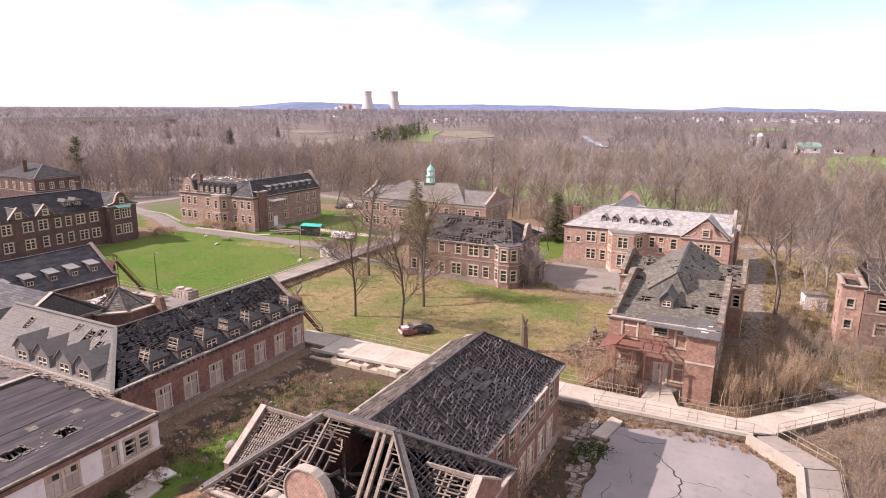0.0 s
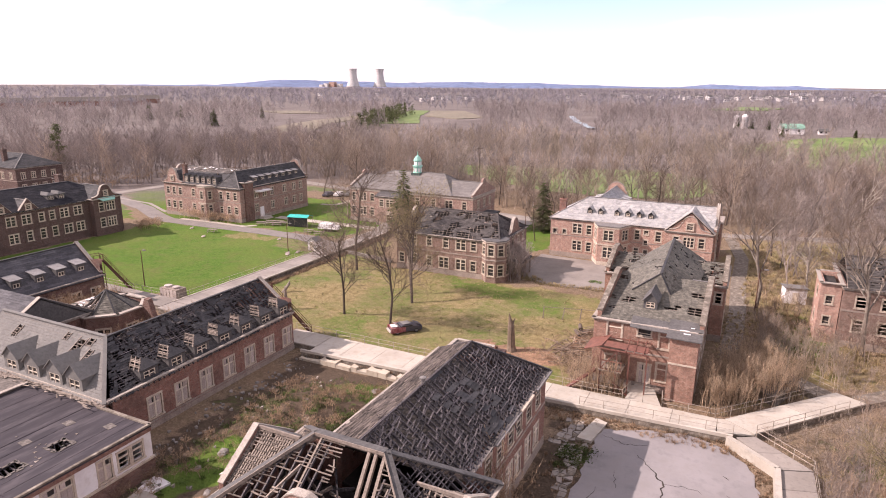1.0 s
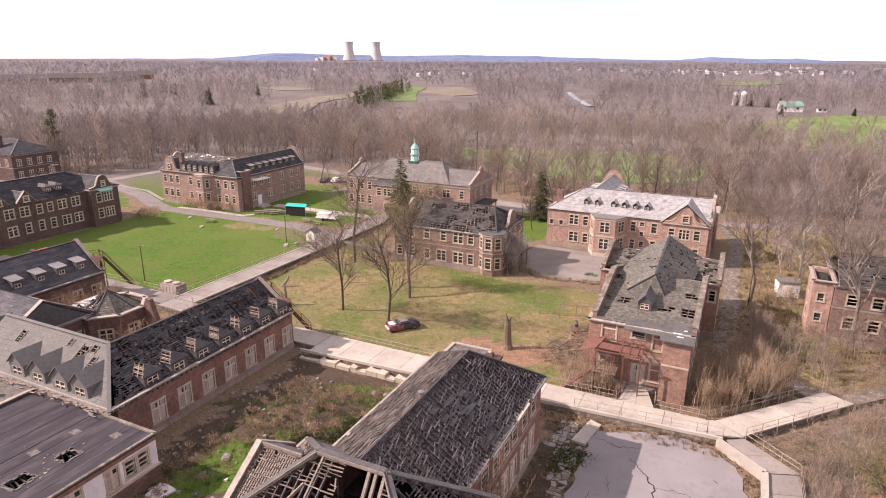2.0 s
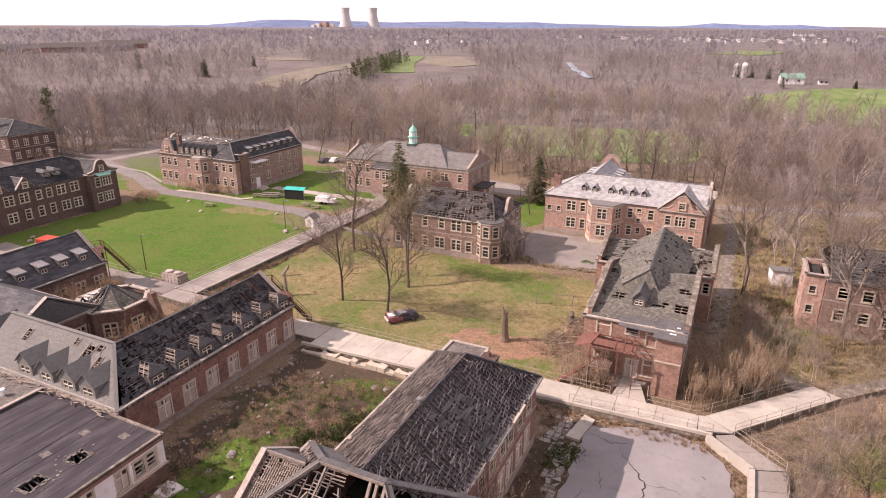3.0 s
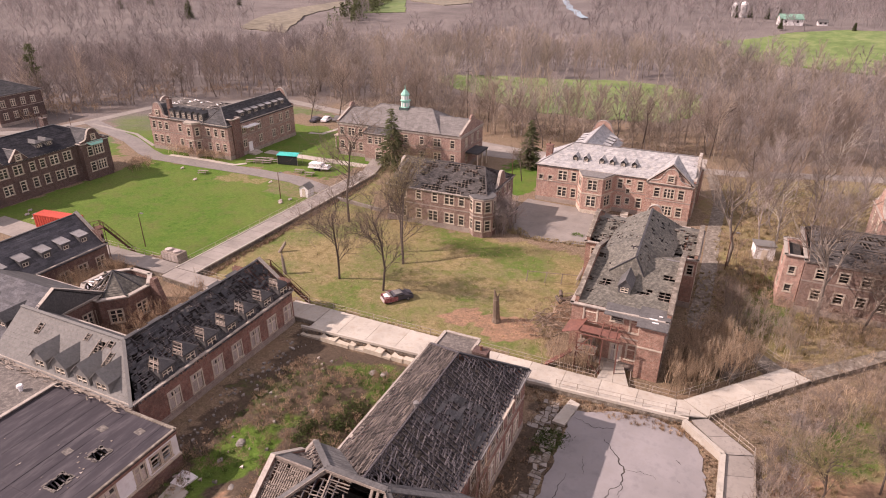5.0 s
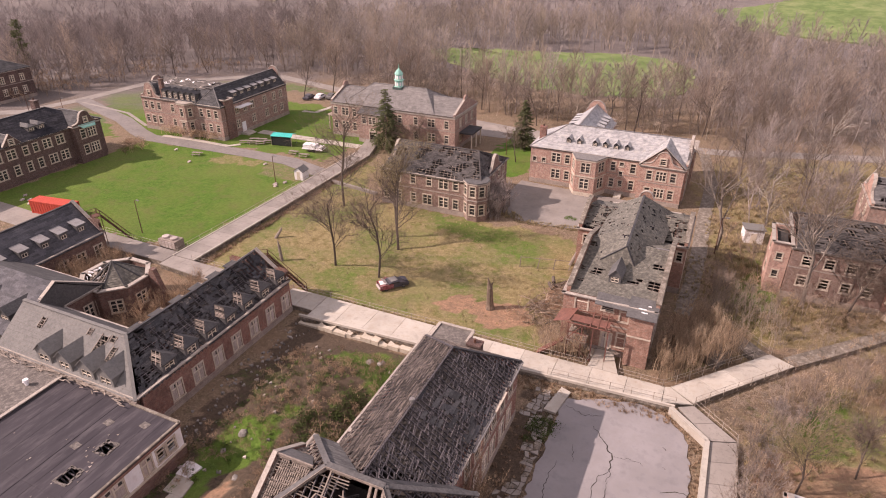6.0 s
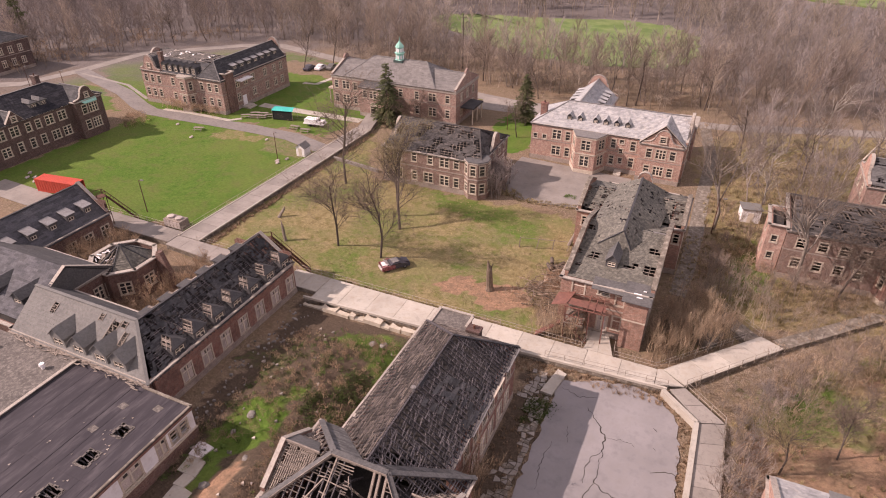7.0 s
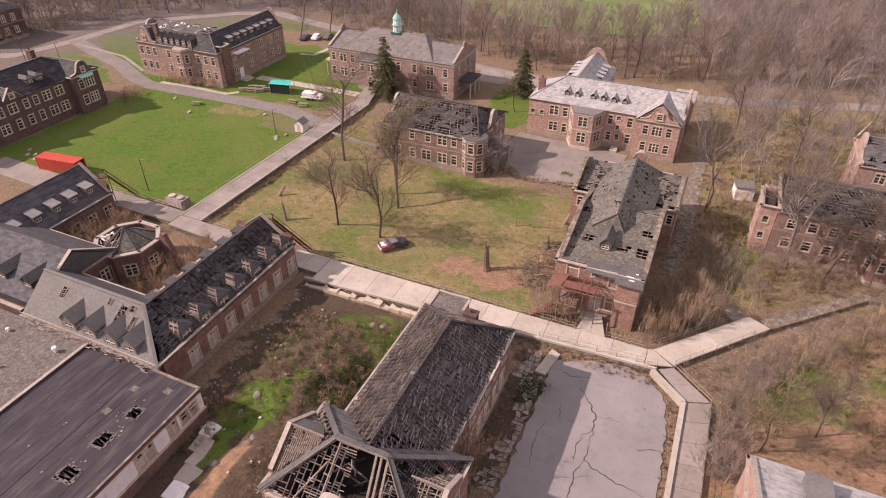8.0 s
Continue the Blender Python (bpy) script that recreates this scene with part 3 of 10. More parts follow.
def wreck(parent, e0, e1, r1, r0, mat, seed, keep=0.75, pitch=0.27, rafter_mat=None, spread=0.6, skew=0.0):
    """A burnt slope: bare rafters, each its own part, and broken rows of boards and slates on them."""
    e0, e1, r1, r0 = map(Vector, (e0, e1, r1, r0))
    rnd = random.Random(seed)
    nrm = (e1 - e0).cross(((r0 + r1) - (e0 + e1))).normalized()
    if nrm.z < 0:
        nrm = -nrm
    at = lambda s, t: (e0.lerp(e1, s)).lerp(r0.lerp(r1, s), t)
    n = max(2, round((e1 - e0).length / spread))
    ed = (e1 - e0).normalized()
    L = (e1 - e0).length
    a0, a1 = (r0 - e0).dot(ed), (r1 - e0).dot(ed)
    upv = (r0 - e0) - ed * a0
    lo, hi = math.floor(min(0, a0) / (L / n)), math.ceil(max(L, a1) / (L / n) - 1e-4)
    for i in range(lo, hi + 1):
        x = L * i / n
        t, f0 = 1.0, 0.0
        if -1e-3 <= x < a0:
            t = min(t, x / max(a0, 1e-6))
        if a1 < x <= L + 1e-3:
            t = min(t, (L - x) / max(L - a1, 1e-6))
        if x < -1e-3:
            f0 = x / a0
        if x > L + 1e-3 and a1 > L:
            f0 = (x - L) / (a1 - L)
        if t - f0 < 0.08 or f0 > 1 or rnd.random() < 0.05:
            continue
        if rnd.random() < 0.12:
            t *= rnd.uniform(0.6, 0.95)
        p = e0 + ed * x - nrm * 0.1
        part("rafter", Geo().beam(p + upv * f0, p + upv * max(t, f0 + 0.06), 0.1, 0.18), rafter_mat or mat, parent)
    g = Geo()
    rise = upv.length
    rows = round(rise / pitch)
    up = upv.normalized()
    bayw = L / n
    for j in range(rows):
        t = (j + 0.5) / rows
        x0, x1 = a0 * t, L - (L - a1) * t
        i = lo
        while i < hi:
            run = rnd.choice((1, 1, 1, 2, 2, 3))
            xa, xb = max(x0, bayw * i - rnd.uniform(0, 0.12)), min(x1, bayw * (i + run) + rnd.uniform(-0.25, 0.12))
            c = e0 + ed * (xa + xb) / 2 + upv * t
            k = noise.noise(Vector((c.x * 0.5, c.y * 0.5, c.z * 0.5 + seed))) * 0.5 + 0.5
            if xb - xa > 0.15 and 0.5 * k + 0.5 * rnd.random() > 1 - keep:
                m0, m1 = rnd.gauss(0, 0.03) - skew * rnd.uniform(0, 0.4), rnd.gauss(0, 0.03) + skew * rnd.uniform(0, 0.4)
                p, q = e0 + ed * xa + upv * t + up * m0, e0 + ed * xb + upv * t + up * m1
                g.beam(p + nrm * rnd.uniform(-0.02, 0.05), q + nrm * rnd.uniform(-0.02, 0.05), rnd.uniform(0.06, 0.12), 0.035)
            elif xb - xa > 0.2 and rnd.random() < 0.22:
                # a loose end hanging into the gap
                p = e0 + ed * rnd.uniform(xa, xb) + upv * t
                g.beam(p, p - up * rnd.uniform(0.3, 0.8) + ed * rnd.gauss(0, 0.3) - nrm * rnd.uniform(0, 0.3), 0.09, 0.035)
            i += run
    part("boarding", g, mat, parent, kind="stuff")


def coping(geo, pts, across, w=0.5, h=0.14):
    """Stones along the top of a parapet; pts climb and fall along it, across is its thickness direction."""
    side = Vector(across).normalized()
    line = [Vector(pts[0])]
    for p in pts[1:]:
        if (Vector(p) - line[-1]).length > 0.02:
            line.append(Vector(p))
    up = [side.cross((q - p).normalized()) for p, q in zip(line, line[1:])]
    if sum(n.z for n in up) < 0:
        up = [-n for n in up]
    up = [up[0]] + up + [up[-1]]
    k0 = len(geo.v)
    for i, p in enumerate(line):
        n = (up[i] + up[i + 1]).normalized() * h
        for q in (p - side * w / 2, p + side * w / 2, p + side * w / 2 + n, p - side * w / 2 + n):
            geo.v.append(tuple(q))
        if i:
            a, b = k0 + 4 * i - 4, k0 + 4 * i
            for j in range(4):
                geo.f.append((a + j, a + (j + 1) % 4, b + (j + 1) % 4, b + j))
    e = k0 + 4 * (len(line) - 1)
    geo.f += [(k0 + 3, k0 + 2, k0 + 1, k0), (e, e + 1, e + 2, e + 3)]


def curved_profile(half, z0, z1):
    """Half of a scrolled gable, from the foot outwards to the round top: (offset from the middle, height)."""
    rise = z1 - z0
    r = min(half * 0.42, rise * 0.42)
    pts = [(half, z0), (half, z0 + 0.12 * rise), (half * 0.86, z0 + 0.16 * rise)]
    for i in range(5):
        a = math.pi / 2 * i / 4
        pts.append((half * 0.86 - (half * 0.86 - r * 1.15) * math.sin(a), z0 + 0.16 * rise + (z1 - r - z0 - 0.16 * rise) * (1 - math.cos(a))))
    pts.append((r, z1 - r))
    for i in range(1, 7):
        a = math.pi / 2 * i / 6
        pts.append((r * math.cos(a), z1 - r + r * math.sin(a)))
    return pts


def gable_top(parent, side, u0, u1, v0, v1, c, half, z0, z1, brick, style="plain", raise_=0.0, window_at=None, thick=TH, name="gable"):
    """The wall over the eave at a gabled end, with coping; style plain follows the roof, curved is scrolled."""
    m, length = side_frame(side, u0, u1, v0, v1)
    s = along(side, c, u0, u1, v0, v1)
    if style == "curved":
        prof = curved_profile(half, z0, z1 + raise_)
    elif style == "lobed":
        r, r2, zs = half * 0.44, half * 0.2, z0 + (z1 - z0) * 0.16
        prof = [(half, z0), (half, zs - r2)]
        prof += [(half - r2 + r2 * math.cos(radians(a)), zs + r2 * math.sin(radians(a))) for a in range(-20, 131, 25)]
        zc = z1 + raise_ - r
        prof += [(r * math.cos(radians(a)), zc + r * math.sin(radians(a))) for a in range(-35, 91, 18)]
    else:
        prof = [(half, z0), (half, z0 + raise_), (0, z1 + raise_)]
    pts = [(s + x, z) for x, z in prof] + [(s - x, z) for x, z in reversed(prof) if x > 1e-3]
    g = Geo().slab([(x, 0.0, z) for x, z in pts], (0, thick, 0))
    gb_ = part(name, g, brick, parent, at=m)
    k = Geo()
    coping(k, [(x, thick / 2, z) for x, z in pts[1:-1]], (0, 1, 0), thick + 0.12, 0.09)
    part("coping", k, COPING, gb_, at=m)
    if window_at:
        zb, w, h, kind = window_at
        window(parent, m @ pose(0, -0.14, 0), s, zb, w, h, kind)
    return gb_


DORM = {}


def dormer(parent, side, u, v, z, w=1.5, h=1.35, depth=2.4, roof="gable", wall=None, top=None, ruined=False, seed=0, pitch=0.7):
    """A roof window: front with opening, cheeks, and a roof that runs back into the slope. (u, v, z): foot of its front."""
    m = pose(u, v, z, 0, 0, SIDE_TURN[side])
    wall, top = wall or SLATE, top or SLATE
    key = (w, h, depth, roof, wall.name, ruined, seed if ruined else 0)
    if key not in DORM:
        rnd = random.Random(seed)
        front, cover, bared = Geo(), Geo(), Geo()
        ww, wh = w * 0.66, h * 0.7
        loop = [(-w / 2, -0.3), (w / 2, -0.3), (w / 2, h), (-w / 2, h), (-ww / 2, 0.12), (ww / 2, 0.12), (ww / 2, 0.12 + wh), (-ww / 2, 0.12 + wh)]
        front.v += [(x, y, zz) for y in (0, 0.14) for x, zz in loop]
        for q in range(4):
            r = (q + 1) % 4
            front.f += [(q, r, r + 4, q + 4), (q + 8, q + 12, r + 12, r + 8), (q, q + 8, r + 8, r), (q + 4, r + 4, r + 12, q + 12)]
        cheek = Geo().slab([(-0.06, 0.145, -0.3), (-0.06, 0.145, h), (-0.06, depth, h), (-0.06, depth, h - 0.3)], (0.12, 0, 0))
        peak_face = Geo()
        o, y0, y1 = 0.16, -0.18, depth + 0.9
        peak = h + w * 0.5 * pitch
        if roof == "gable":
            peak_face.slab([(-w / 2, 0, h + 0.003), (w / 2, 0, h + 0.003), (0, 0, peak - 0.05)], (0, 0.14, 0))
            faces = [[(-w / 2 - o, y0, h - o * pitch), (0, y0, peak), (0, y1 + 0.8, peak), (-w / 2 - o, y1, h - o * pitch)],
                     [(0, y0, peak), (w / 2 + o, y0, h - o * pitch), (w / 2 + o, y1, h - o * pitch), (0, y1 + 0.8, peak)]]
        elif roof == "hip":
            faces = [[(-w / 2 - o, y0, h), (0, y0 + w * 0.55, peak), (0, y1 + 0.8, peak), (-w / 2 - o, y1, h)],
                     [(0, y0 + w * 0.55, peak), (w / 2 + o, y0, h), (w / 2 + o, y1, h), (0, y1 + 0.8, peak)],
                     [(-w / 2 - o, y0, h), (w / 2 + o, y0, h), (0, y0 + w * 0.55, peak)]]
        else:
            faces = [[(-w / 2 - o, y0, h + 0.02), (w / 2 + o, y0, h + 0.02), (w / 2 + o, depth + 1.6, h + 0.75), (-w / 2 - o, depth + 1.6, h + 0.75)]]
        if ruined:
            for q in faces[1:]:
                cover.slab(q, (0, 0, 0.08))
            for q in faces[:1]:
                if len(q) == 4:
                    a, b, c, d = map(Vector, q)
                    for i in range(9):
                        t = (i + 0.5) / 9
                        if rnd.random() < 0.75:
                            bared.beam(a.lerp(b, t), d.lerp(c, t).lerp(a.lerp(b, t), rnd.uniform(0, 0.5)), 0.11, 0.05)
                    for i in range(4):
                        t = (i + 0.3) / 4
                        bared.beam(a.lerp(d, t), b.lerp(c, t), 0.08, 0.1)
        else:
            for q in faces:
                cover.slab(q, (0, 0, 0.09))
        sash = Geo()
        for x in (-ww / 2, -0.04, ww / 2 - 0.08):
            bar(sash, x, x + 0.08, 0.12, 0.12 + wh, 0.02, 0.1)
        for zz in (0.12, 0.12 + wh * 0.5, 0.04 + wh):
            bar(sash, -ww / 2, ww / 2, zz, zz + 0.08, 0.02, 0.1)
        pane = Geo().face((-ww / 2, 0.11, 0.12), (ww / 2, 0.11, 0.12), (ww / 2, 0.11, 0.12 + wh), (-ww / 2, 0.11, 0.12 + wh))
        DORM[key] = [front.mesh("dormer", wall), cover.mesh("dormer_roof", top), sash.mesh("sash", FRAME), pane.mesh("pane", GLASS), bared.mesh("bared_lathing", LATH), cheek.mesh("cheek", wall), peak_face.mesh("gable_face", wall)]
    a, b, c, d, e, ck, pk = DORM[key]
    dm = part("dormer", a, None, parent, at=m)
    part("dormer_roof", b, None, dm, at=m)
    for x in (-w / 2 + 0.06, w / 2 - 0.06):
        part("cheek", ck, None, dm, at=m @ pose(x, 0, 0))
    if roof == "gable":
        part("gable_face", pk, None, dm, at=m)
    part("sash", c, None, dm, at=m)
    if ruined:
        part("bared_lathing", e, None, dm, "broken pale laths", at=m, kind="stuff")
    else:
        part("pane", d, None, dm, at=m)
    return dm


def ridge_cap(parent, p, q, mat=None, w=0.3):
    part("ridge_cap", Geo().beam(Vector(p) + Vector((0, 0, 0.05)), Vector(q) + Vector((0, 0, 0.05)), w, 0.1), mat or COPPER, parent)


def chimney(parent, u, v, z0, z1, w=1.0, d=0.7, brick=None):
    g = Geo().box((u - w / 2, v - d / 2, z0), (u + w / 2, v + d / 2, z1 - 0.25))
    g.box((u - w / 2 - 0.08, v - d / 2 - 0.08, z1 - 0.25), (u + w / 2 + 0.08, v + d / 2 + 0.08, z1))
    ch = part("chimney", g, brick or BRICK_OLD, parent)
    part("flue_pot", Geo().lathe([(0.14, 0), (0.17, 0.06), (0.13, 0.1), (0.15, 0.45)], 8, (u, v, z1)), RUST, ch)


def bay(parent, cu, v, half, out, z1, brick, floors=((1.6, 1.9), (4.8, 1.8)), roof=None, flat=True):
    """A canted bay on a wall that faces -y, with windows on its three faces."""
    s = half * 0.55
    pts = [(cu - half, v), (cu - s, v - out), (cu + s, v - out), (cu + half, v)]
    for (x0, y0), (x1, y1) in zip(pts, pts[1:]):
        ln = math.hypot(x1 - x0, y1 - y0)
        m = pose(x0, y0, 0, 0, 0, math.degrees(math.atan2(y1 - y0, x1 - x0)))
        wide = ln > 2.6
        w = 1.7 if wide else 0.85
        holes = [(ln / 2 - w / 2, ln / 2 + w / 2, zb, zb + h) for zb, h in floors]
        part("bay_wall", pierced(Geo(), ln, -0.3, z1, holes, 0.35), brick, parent, at=m)
        for zb, h in floors:
            window(parent, m, ln / 2, zb, w, h, "double" if wide else "single")
        part("plinth", Geo().box((-0.05, -0.06, -0.3), (ln + 0.05, 0.003, 0.8)), STONE, parent, at=m)
        for z in (floors[0][0] + floors[0][1] + 0.35, z1 - 0.3):
            part("stone_course", Geo().box((-0.03, -0.09, z), (ln + 0.03, 0.003, z + 0.26)), STONE, parent, at=m)
    top = [(x, y, z1) for x, y in [(cu - half - 0.1, v), (cu - s - 0.1, v - out - 0.15), (cu + s + 0.1, v - out - 0.15), (cu + half + 0.1, v)]]
    part("bay_roof", Geo().slab(top, (0, 0, 0.16)), roof or COPPER, parent)


def hip_slopes(parent, u0, u1, v0, v1, z0, z1, axis, mat, ends=(1, 1), over=0.3, hole=0.0, seed=0, run=None, cap=None, **kw):
    """A hipped or gabled roof. ends: 1 hipped, 0 gabled, for the low and the high end of its ridge."""
    drop = over * (z1 - z0) / (((v1 - v0) if axis == "u" else (u1 - u0)) / 2)
    a0, a1 = (u0, u1) if axis == "u" else (v0, v1)
    b0, b1 = (v0, v1) if axis == "u" else (u0, u1)
    mid, half = (b0 + b1) / 2, (b1 - b0) / 2
    run = run or half
    r0 = a0 + (run if ends[0] else 0)
    r1 = a1 - (run if ends[1] else 0)
    o0, o1 = (over if ends[0] else -0.35), (over if ends[1] else -0.35)
    P = (lambda a, b, z: (a, b, z)) if axis == "u" else (lambda a, b, z: (b, a, z))
    R0, R1 = P(r0 if ends[0] else a0 + 0.35, mid, z1), P(r1 if ends[1] else a1 - 0.35, mid, z1)
    e = z0 - drop + 0.08
    A, B = P(a0 - o0, b0 - over, e), P(a1 + o1, b0 - over, e)
    C, D = P(a1 + o1, b1 + over, e), P(a0 - o0, b1 + over, e)
    slope(parent, A, B, R1, R0, mat, hole, seed, **kw)
    slope(parent, C, D, R0, R1, mat, hole, seed + 1, **kw)
    if ends[0]:
        slope(parent, D, A, R0, R0, mat, hole, seed + 2, **kw)
    if ends[1]:
        slope(parent, B, C, R1, R1, mat, hole, seed + 3, **kw)
    ridge_cap(parent, R0, R1, cap)
    for a, b, k in ((R0, A, ends[0]), (R0, D, ends[0]), (R1, B, ends[1]), (R1, C, ends[1])):
        if k:
            ridge_cap(parent, a, b, cap, 0.24)
    return R0, R1


# ---------------------------------------------------------------- the buildings
def burnt_hall():
    """Two-storey brick hall with a burnt-out roof and a wrecked cross wing."""
    h = thing("burnt_hall", (-20, 40, 0), "two-storey red brick hall with a burnt roof of bare charred boards", "building")
    up = [37.4, 39.8, 42.2, 44.2, 46.7, 49.2]
    wins = {"E": [(up, 5.0, 1.15, 1.7, "single"), ([39.7, 42.0, 44.1, 46.7, 49.0], 1.2, 1.35, 2.1, "boarded")],
            "W": [([36, 39, 42, 45, 48], 5.0, 1.15, 1.7, "single"), ([36, 39, 42, 45, 48], 1.3, 1.2, 2.0, "boarded")],
            "N": [([-22, -17.5], 5.0, 1.15, 1.7, "single")]}
    block(h, -25.4, -14.6, 33.4, 51.5, 7.45, wins, BRICK, belt=(4.3,), sides="ENW")
    E0, R = 7.5, 11.25
    wreck(h, (-14.3, 33.6, E0), (-14.3, 51.8, E0), (-20, 46.5, R), (-20, 28.7, R), CHAR, 1, keep=0.62, pitch=0.2, skew=0.5, spread=0.5)
    wreck(h, (-25.7, 51.8, E0), (-25.7, 33.6, E0), (-20, 28.7, R), (-20, 46.5, R), LATH_BROWN, 2, keep=0.74, pitch=0.25, rafter_mat=CHAR)
    wreck(h, (-14.3, 51.8, E0), (-25.7, 51.8, E0), (-20, 46.5, R), (-20, 46.5, R), LATH_BROWN, 3, keep=0.8, pitch=0.26)
    # what is left of the slates, in a band beside the vent
    slope(h, (-14.4, 38.4, E0 + 0.08), (-14.4, 43.6, E0 + 0.08), (-20, 41.2, R + 0.05), (-20, 36.6, R + 0.05), SLATE, 0.68, 5, rafters=False, grain=0.6)
    ridge_cap(h, (-20, 28.7, R), (-20, 46.5, R), CHAR, 0.14)
    ridge_cap(h, (-20, 46.5, R), (-25.6, 51.8, E0), CHAR)
    ridge_cap(h, (-20, 46.5, R), (-14.3, 51.8, E0), SLATE)
    part("gutter", Geo().box((-25.88, 33.9, 7.42), (-25.68, 51.9, 7.56)), COPING, h, "pale metal gutter")
    part("gutter", Geo().box((-14.38, 38, 7.38), (-14.12, 43.4, 7.5)), COPPER, h)
    part("fascia", Geo().box((-14.34, 43.5, 7.36), (-14.1, 46.6, 7.53)), STONE, h, "split white-painted eaves board")
    part("fascia", Geo().box((-14.38, 47.5, 7.34), (-14.1, 51.8, 7.52)), COPPER, h)
    part("roof_vent", Geo().lathe([(0.14, 0), (0.14, 0.4), (0.26, 0.45), (0.26, 0.6), (0.1, 0.66)], 8, (-20.1, 37.7, R - 0.1)), COPPER, h, "grey metal vent")
    # low flat-roofed block and stack at the far end
    part("annex_wall", Geo().box((-25.2, 51.52, -0.3), (-21.2, 55.0, 7.0)), BRICK, h)
    an = part("annex_roof", Geo().box((-25.4, 51.7, 7.0), (-21.0, 55.2, 7.18)), GRAVEL_ROOF, h)
    k = Geo()
    coping(k, [(-25.3, 51.8, 7.2), (-25.3, 55.1, 7.2)], (1, 0, 0), 0.35, 0.12)
    coping(k, [(-25.2, 55.1, 7.2), (-21.1, 55.1, 7.2)], (0, 1, 0), 0.35, 0.12)
    coping(k, [(-21.1, 54.9, 7.2), (-21.1, 52.8, 7.2)], (1, 0, 0), 0.35, 0.12)
    part("coping", k, COPING, an)
    chimney(h, -19.6, 51.6, 5, 8.5, 1.5, 1.1, BRICK_DARK)
    # cross wing towards the front: hip lines, gabled ends, roof mostly fallen in
    cw = {"E": [([27.0, 30.6], 5.0, 1.1, 1.7, "single"), ([27.0, 30.6], 1.2, 1.2, 2.0, "boarded")],
          "S": [([-27, -15], 5.0, 1.1, 1.7, "single"), ([-27, -23.5, -17, -14], 1.2, 1.2, 2.0, "boarded")],
          "W": [([27.0, 30.6], 5.0, 1.1, 1.7, "single")]}
    block(h, -28.1, -12.4, 23.5, 33.8, 7.45, cw, BRICK, belt=(4.3,), floors=False, sides="SEW")
    for x0, x1 in ((-27.7, -25.42), (-14.58, -12.8)):
        part("wall", Geo().box((x0, 33.4, -0.3), (x1, 33.8, 7.45)), BRICK, h)
    part("upper_floor", Geo().box((-27.6, 24.0, 3.4), (-12.9, 33.3, 3.6)), DARKWOOD, h)
    z0, z1, vm = 7.5, 11.3, 28.65
    F, K = Vector((-22.9, vm, z1)), Vector((-17.8, vm, z1))
    wreck(h, (-28.2, 33.8, z0), (-28.2, 23.4, z0), F, F, LATH, 11, keep=0.6, pitch=0.25, rafter_mat=CHAR)
    wreck(h, (-28.1, 23.4, z0), (-20.5, 23.4, z0), (-20.6, vm, z1), F, LATH, 12, keep=0.52, pitch=0.24, rafter_mat=CHAR)
    wreck(h, (-12.3, 23.4, z0), (-12.3, 33.8, z0), K, K, CHAR, 13, keep=0.7, pitch=0.27)
    wreck(h, (-16.6, 23.4, z0), (-12.4, 23.4, z0), K, K, LATH, 15, keep=0.62, pitch=0.24, rafter_mat=CHAR)
    slope(h, (-25.6, 33.9, z0), (-28.0, 33.9, z0), F, (-20.2, vm + 0.2, z1), SLATE_MID, 0, 16)
    slope(h, (-12.2, 33.9, z0), (-14.3, 33.9, z0), (-19.8, vm + 0.1, z1), K, SLATE, 0, 17)
    for a, b in ((F, (-28.1, 33.9, z0)), (F, (-28.2, 23.4, z0)), (K, (-12.2, 33.9, z0)), (K, (-12.4, 23.5, z0)), (F, K)):
        p, q = Vector(a), Vector(b)
        part("hip_capping", Geo().beam(p + Vector((0, 0, 0.08)), q + Vector((0, 0, 0.08)), 0.5, 0.1), SLATE_MID, h)
        part("hip_timber", Geo().beam(p - Vector((0, 0, 0.2)), q - Vector((0, 0, 0.2)), 0.16, 0.3), TIMBER, h)
    for x in (-18.9, -18.4, -17.8):
        part("hanging_rafter", Geo().beam((x, vm - 0.1, z1 - 0.15), (x + 0.5, 24.2, 6.8), 0.2, 0.26), TIMBER, h)
    for x in (-24.9, -22.4):
        part("bare_rafter", Geo().beam((x, 23.6, z0), (max(x, -22.9), vm - max(0, -22.9 - x) * 0.9, z1 - max(0, -22.9 - x) * 0.66), 0.12, 0.2), TIMBER, h)
    rnd = random.Random(5)
    for i in range(34):
        p = Vector((rnd.uniform(-24.5, -15.5), rnd.uniform(24.4, 31), rnd.uniform(3.7, 6.6)))
        a = rnd.uniform(0, 6.3)
        part("fallen_beam", Geo().beam(p, p + Vector((math.cos(a) * 2.6, math.sin(a) * 2.2, rnd.uniform(-0.6, 1.4))), 0.13, 0.2), CHAR if i % 2 else TIMBER, h)
    # scrolled gable over the front, and small gables in the hipped ends
    gable_top(h, "S", -28.1, -12.4, 23.3, 33.8, -20.2, 3.3, 7.4, 11.0, BRICK_FRESH, "lobed", thick=0.5)
    for p, q in ((F, (-28.0, 23.2, z0)), (F, K), (K, (-12.4, 23.3, z0))):
        o = Vector((0, -0.3, 0.02))
        part("edge_board", Geo().beam(Vector(p) + o, Vector(q) + o, 0.06, 0.22), TIMBER, h)
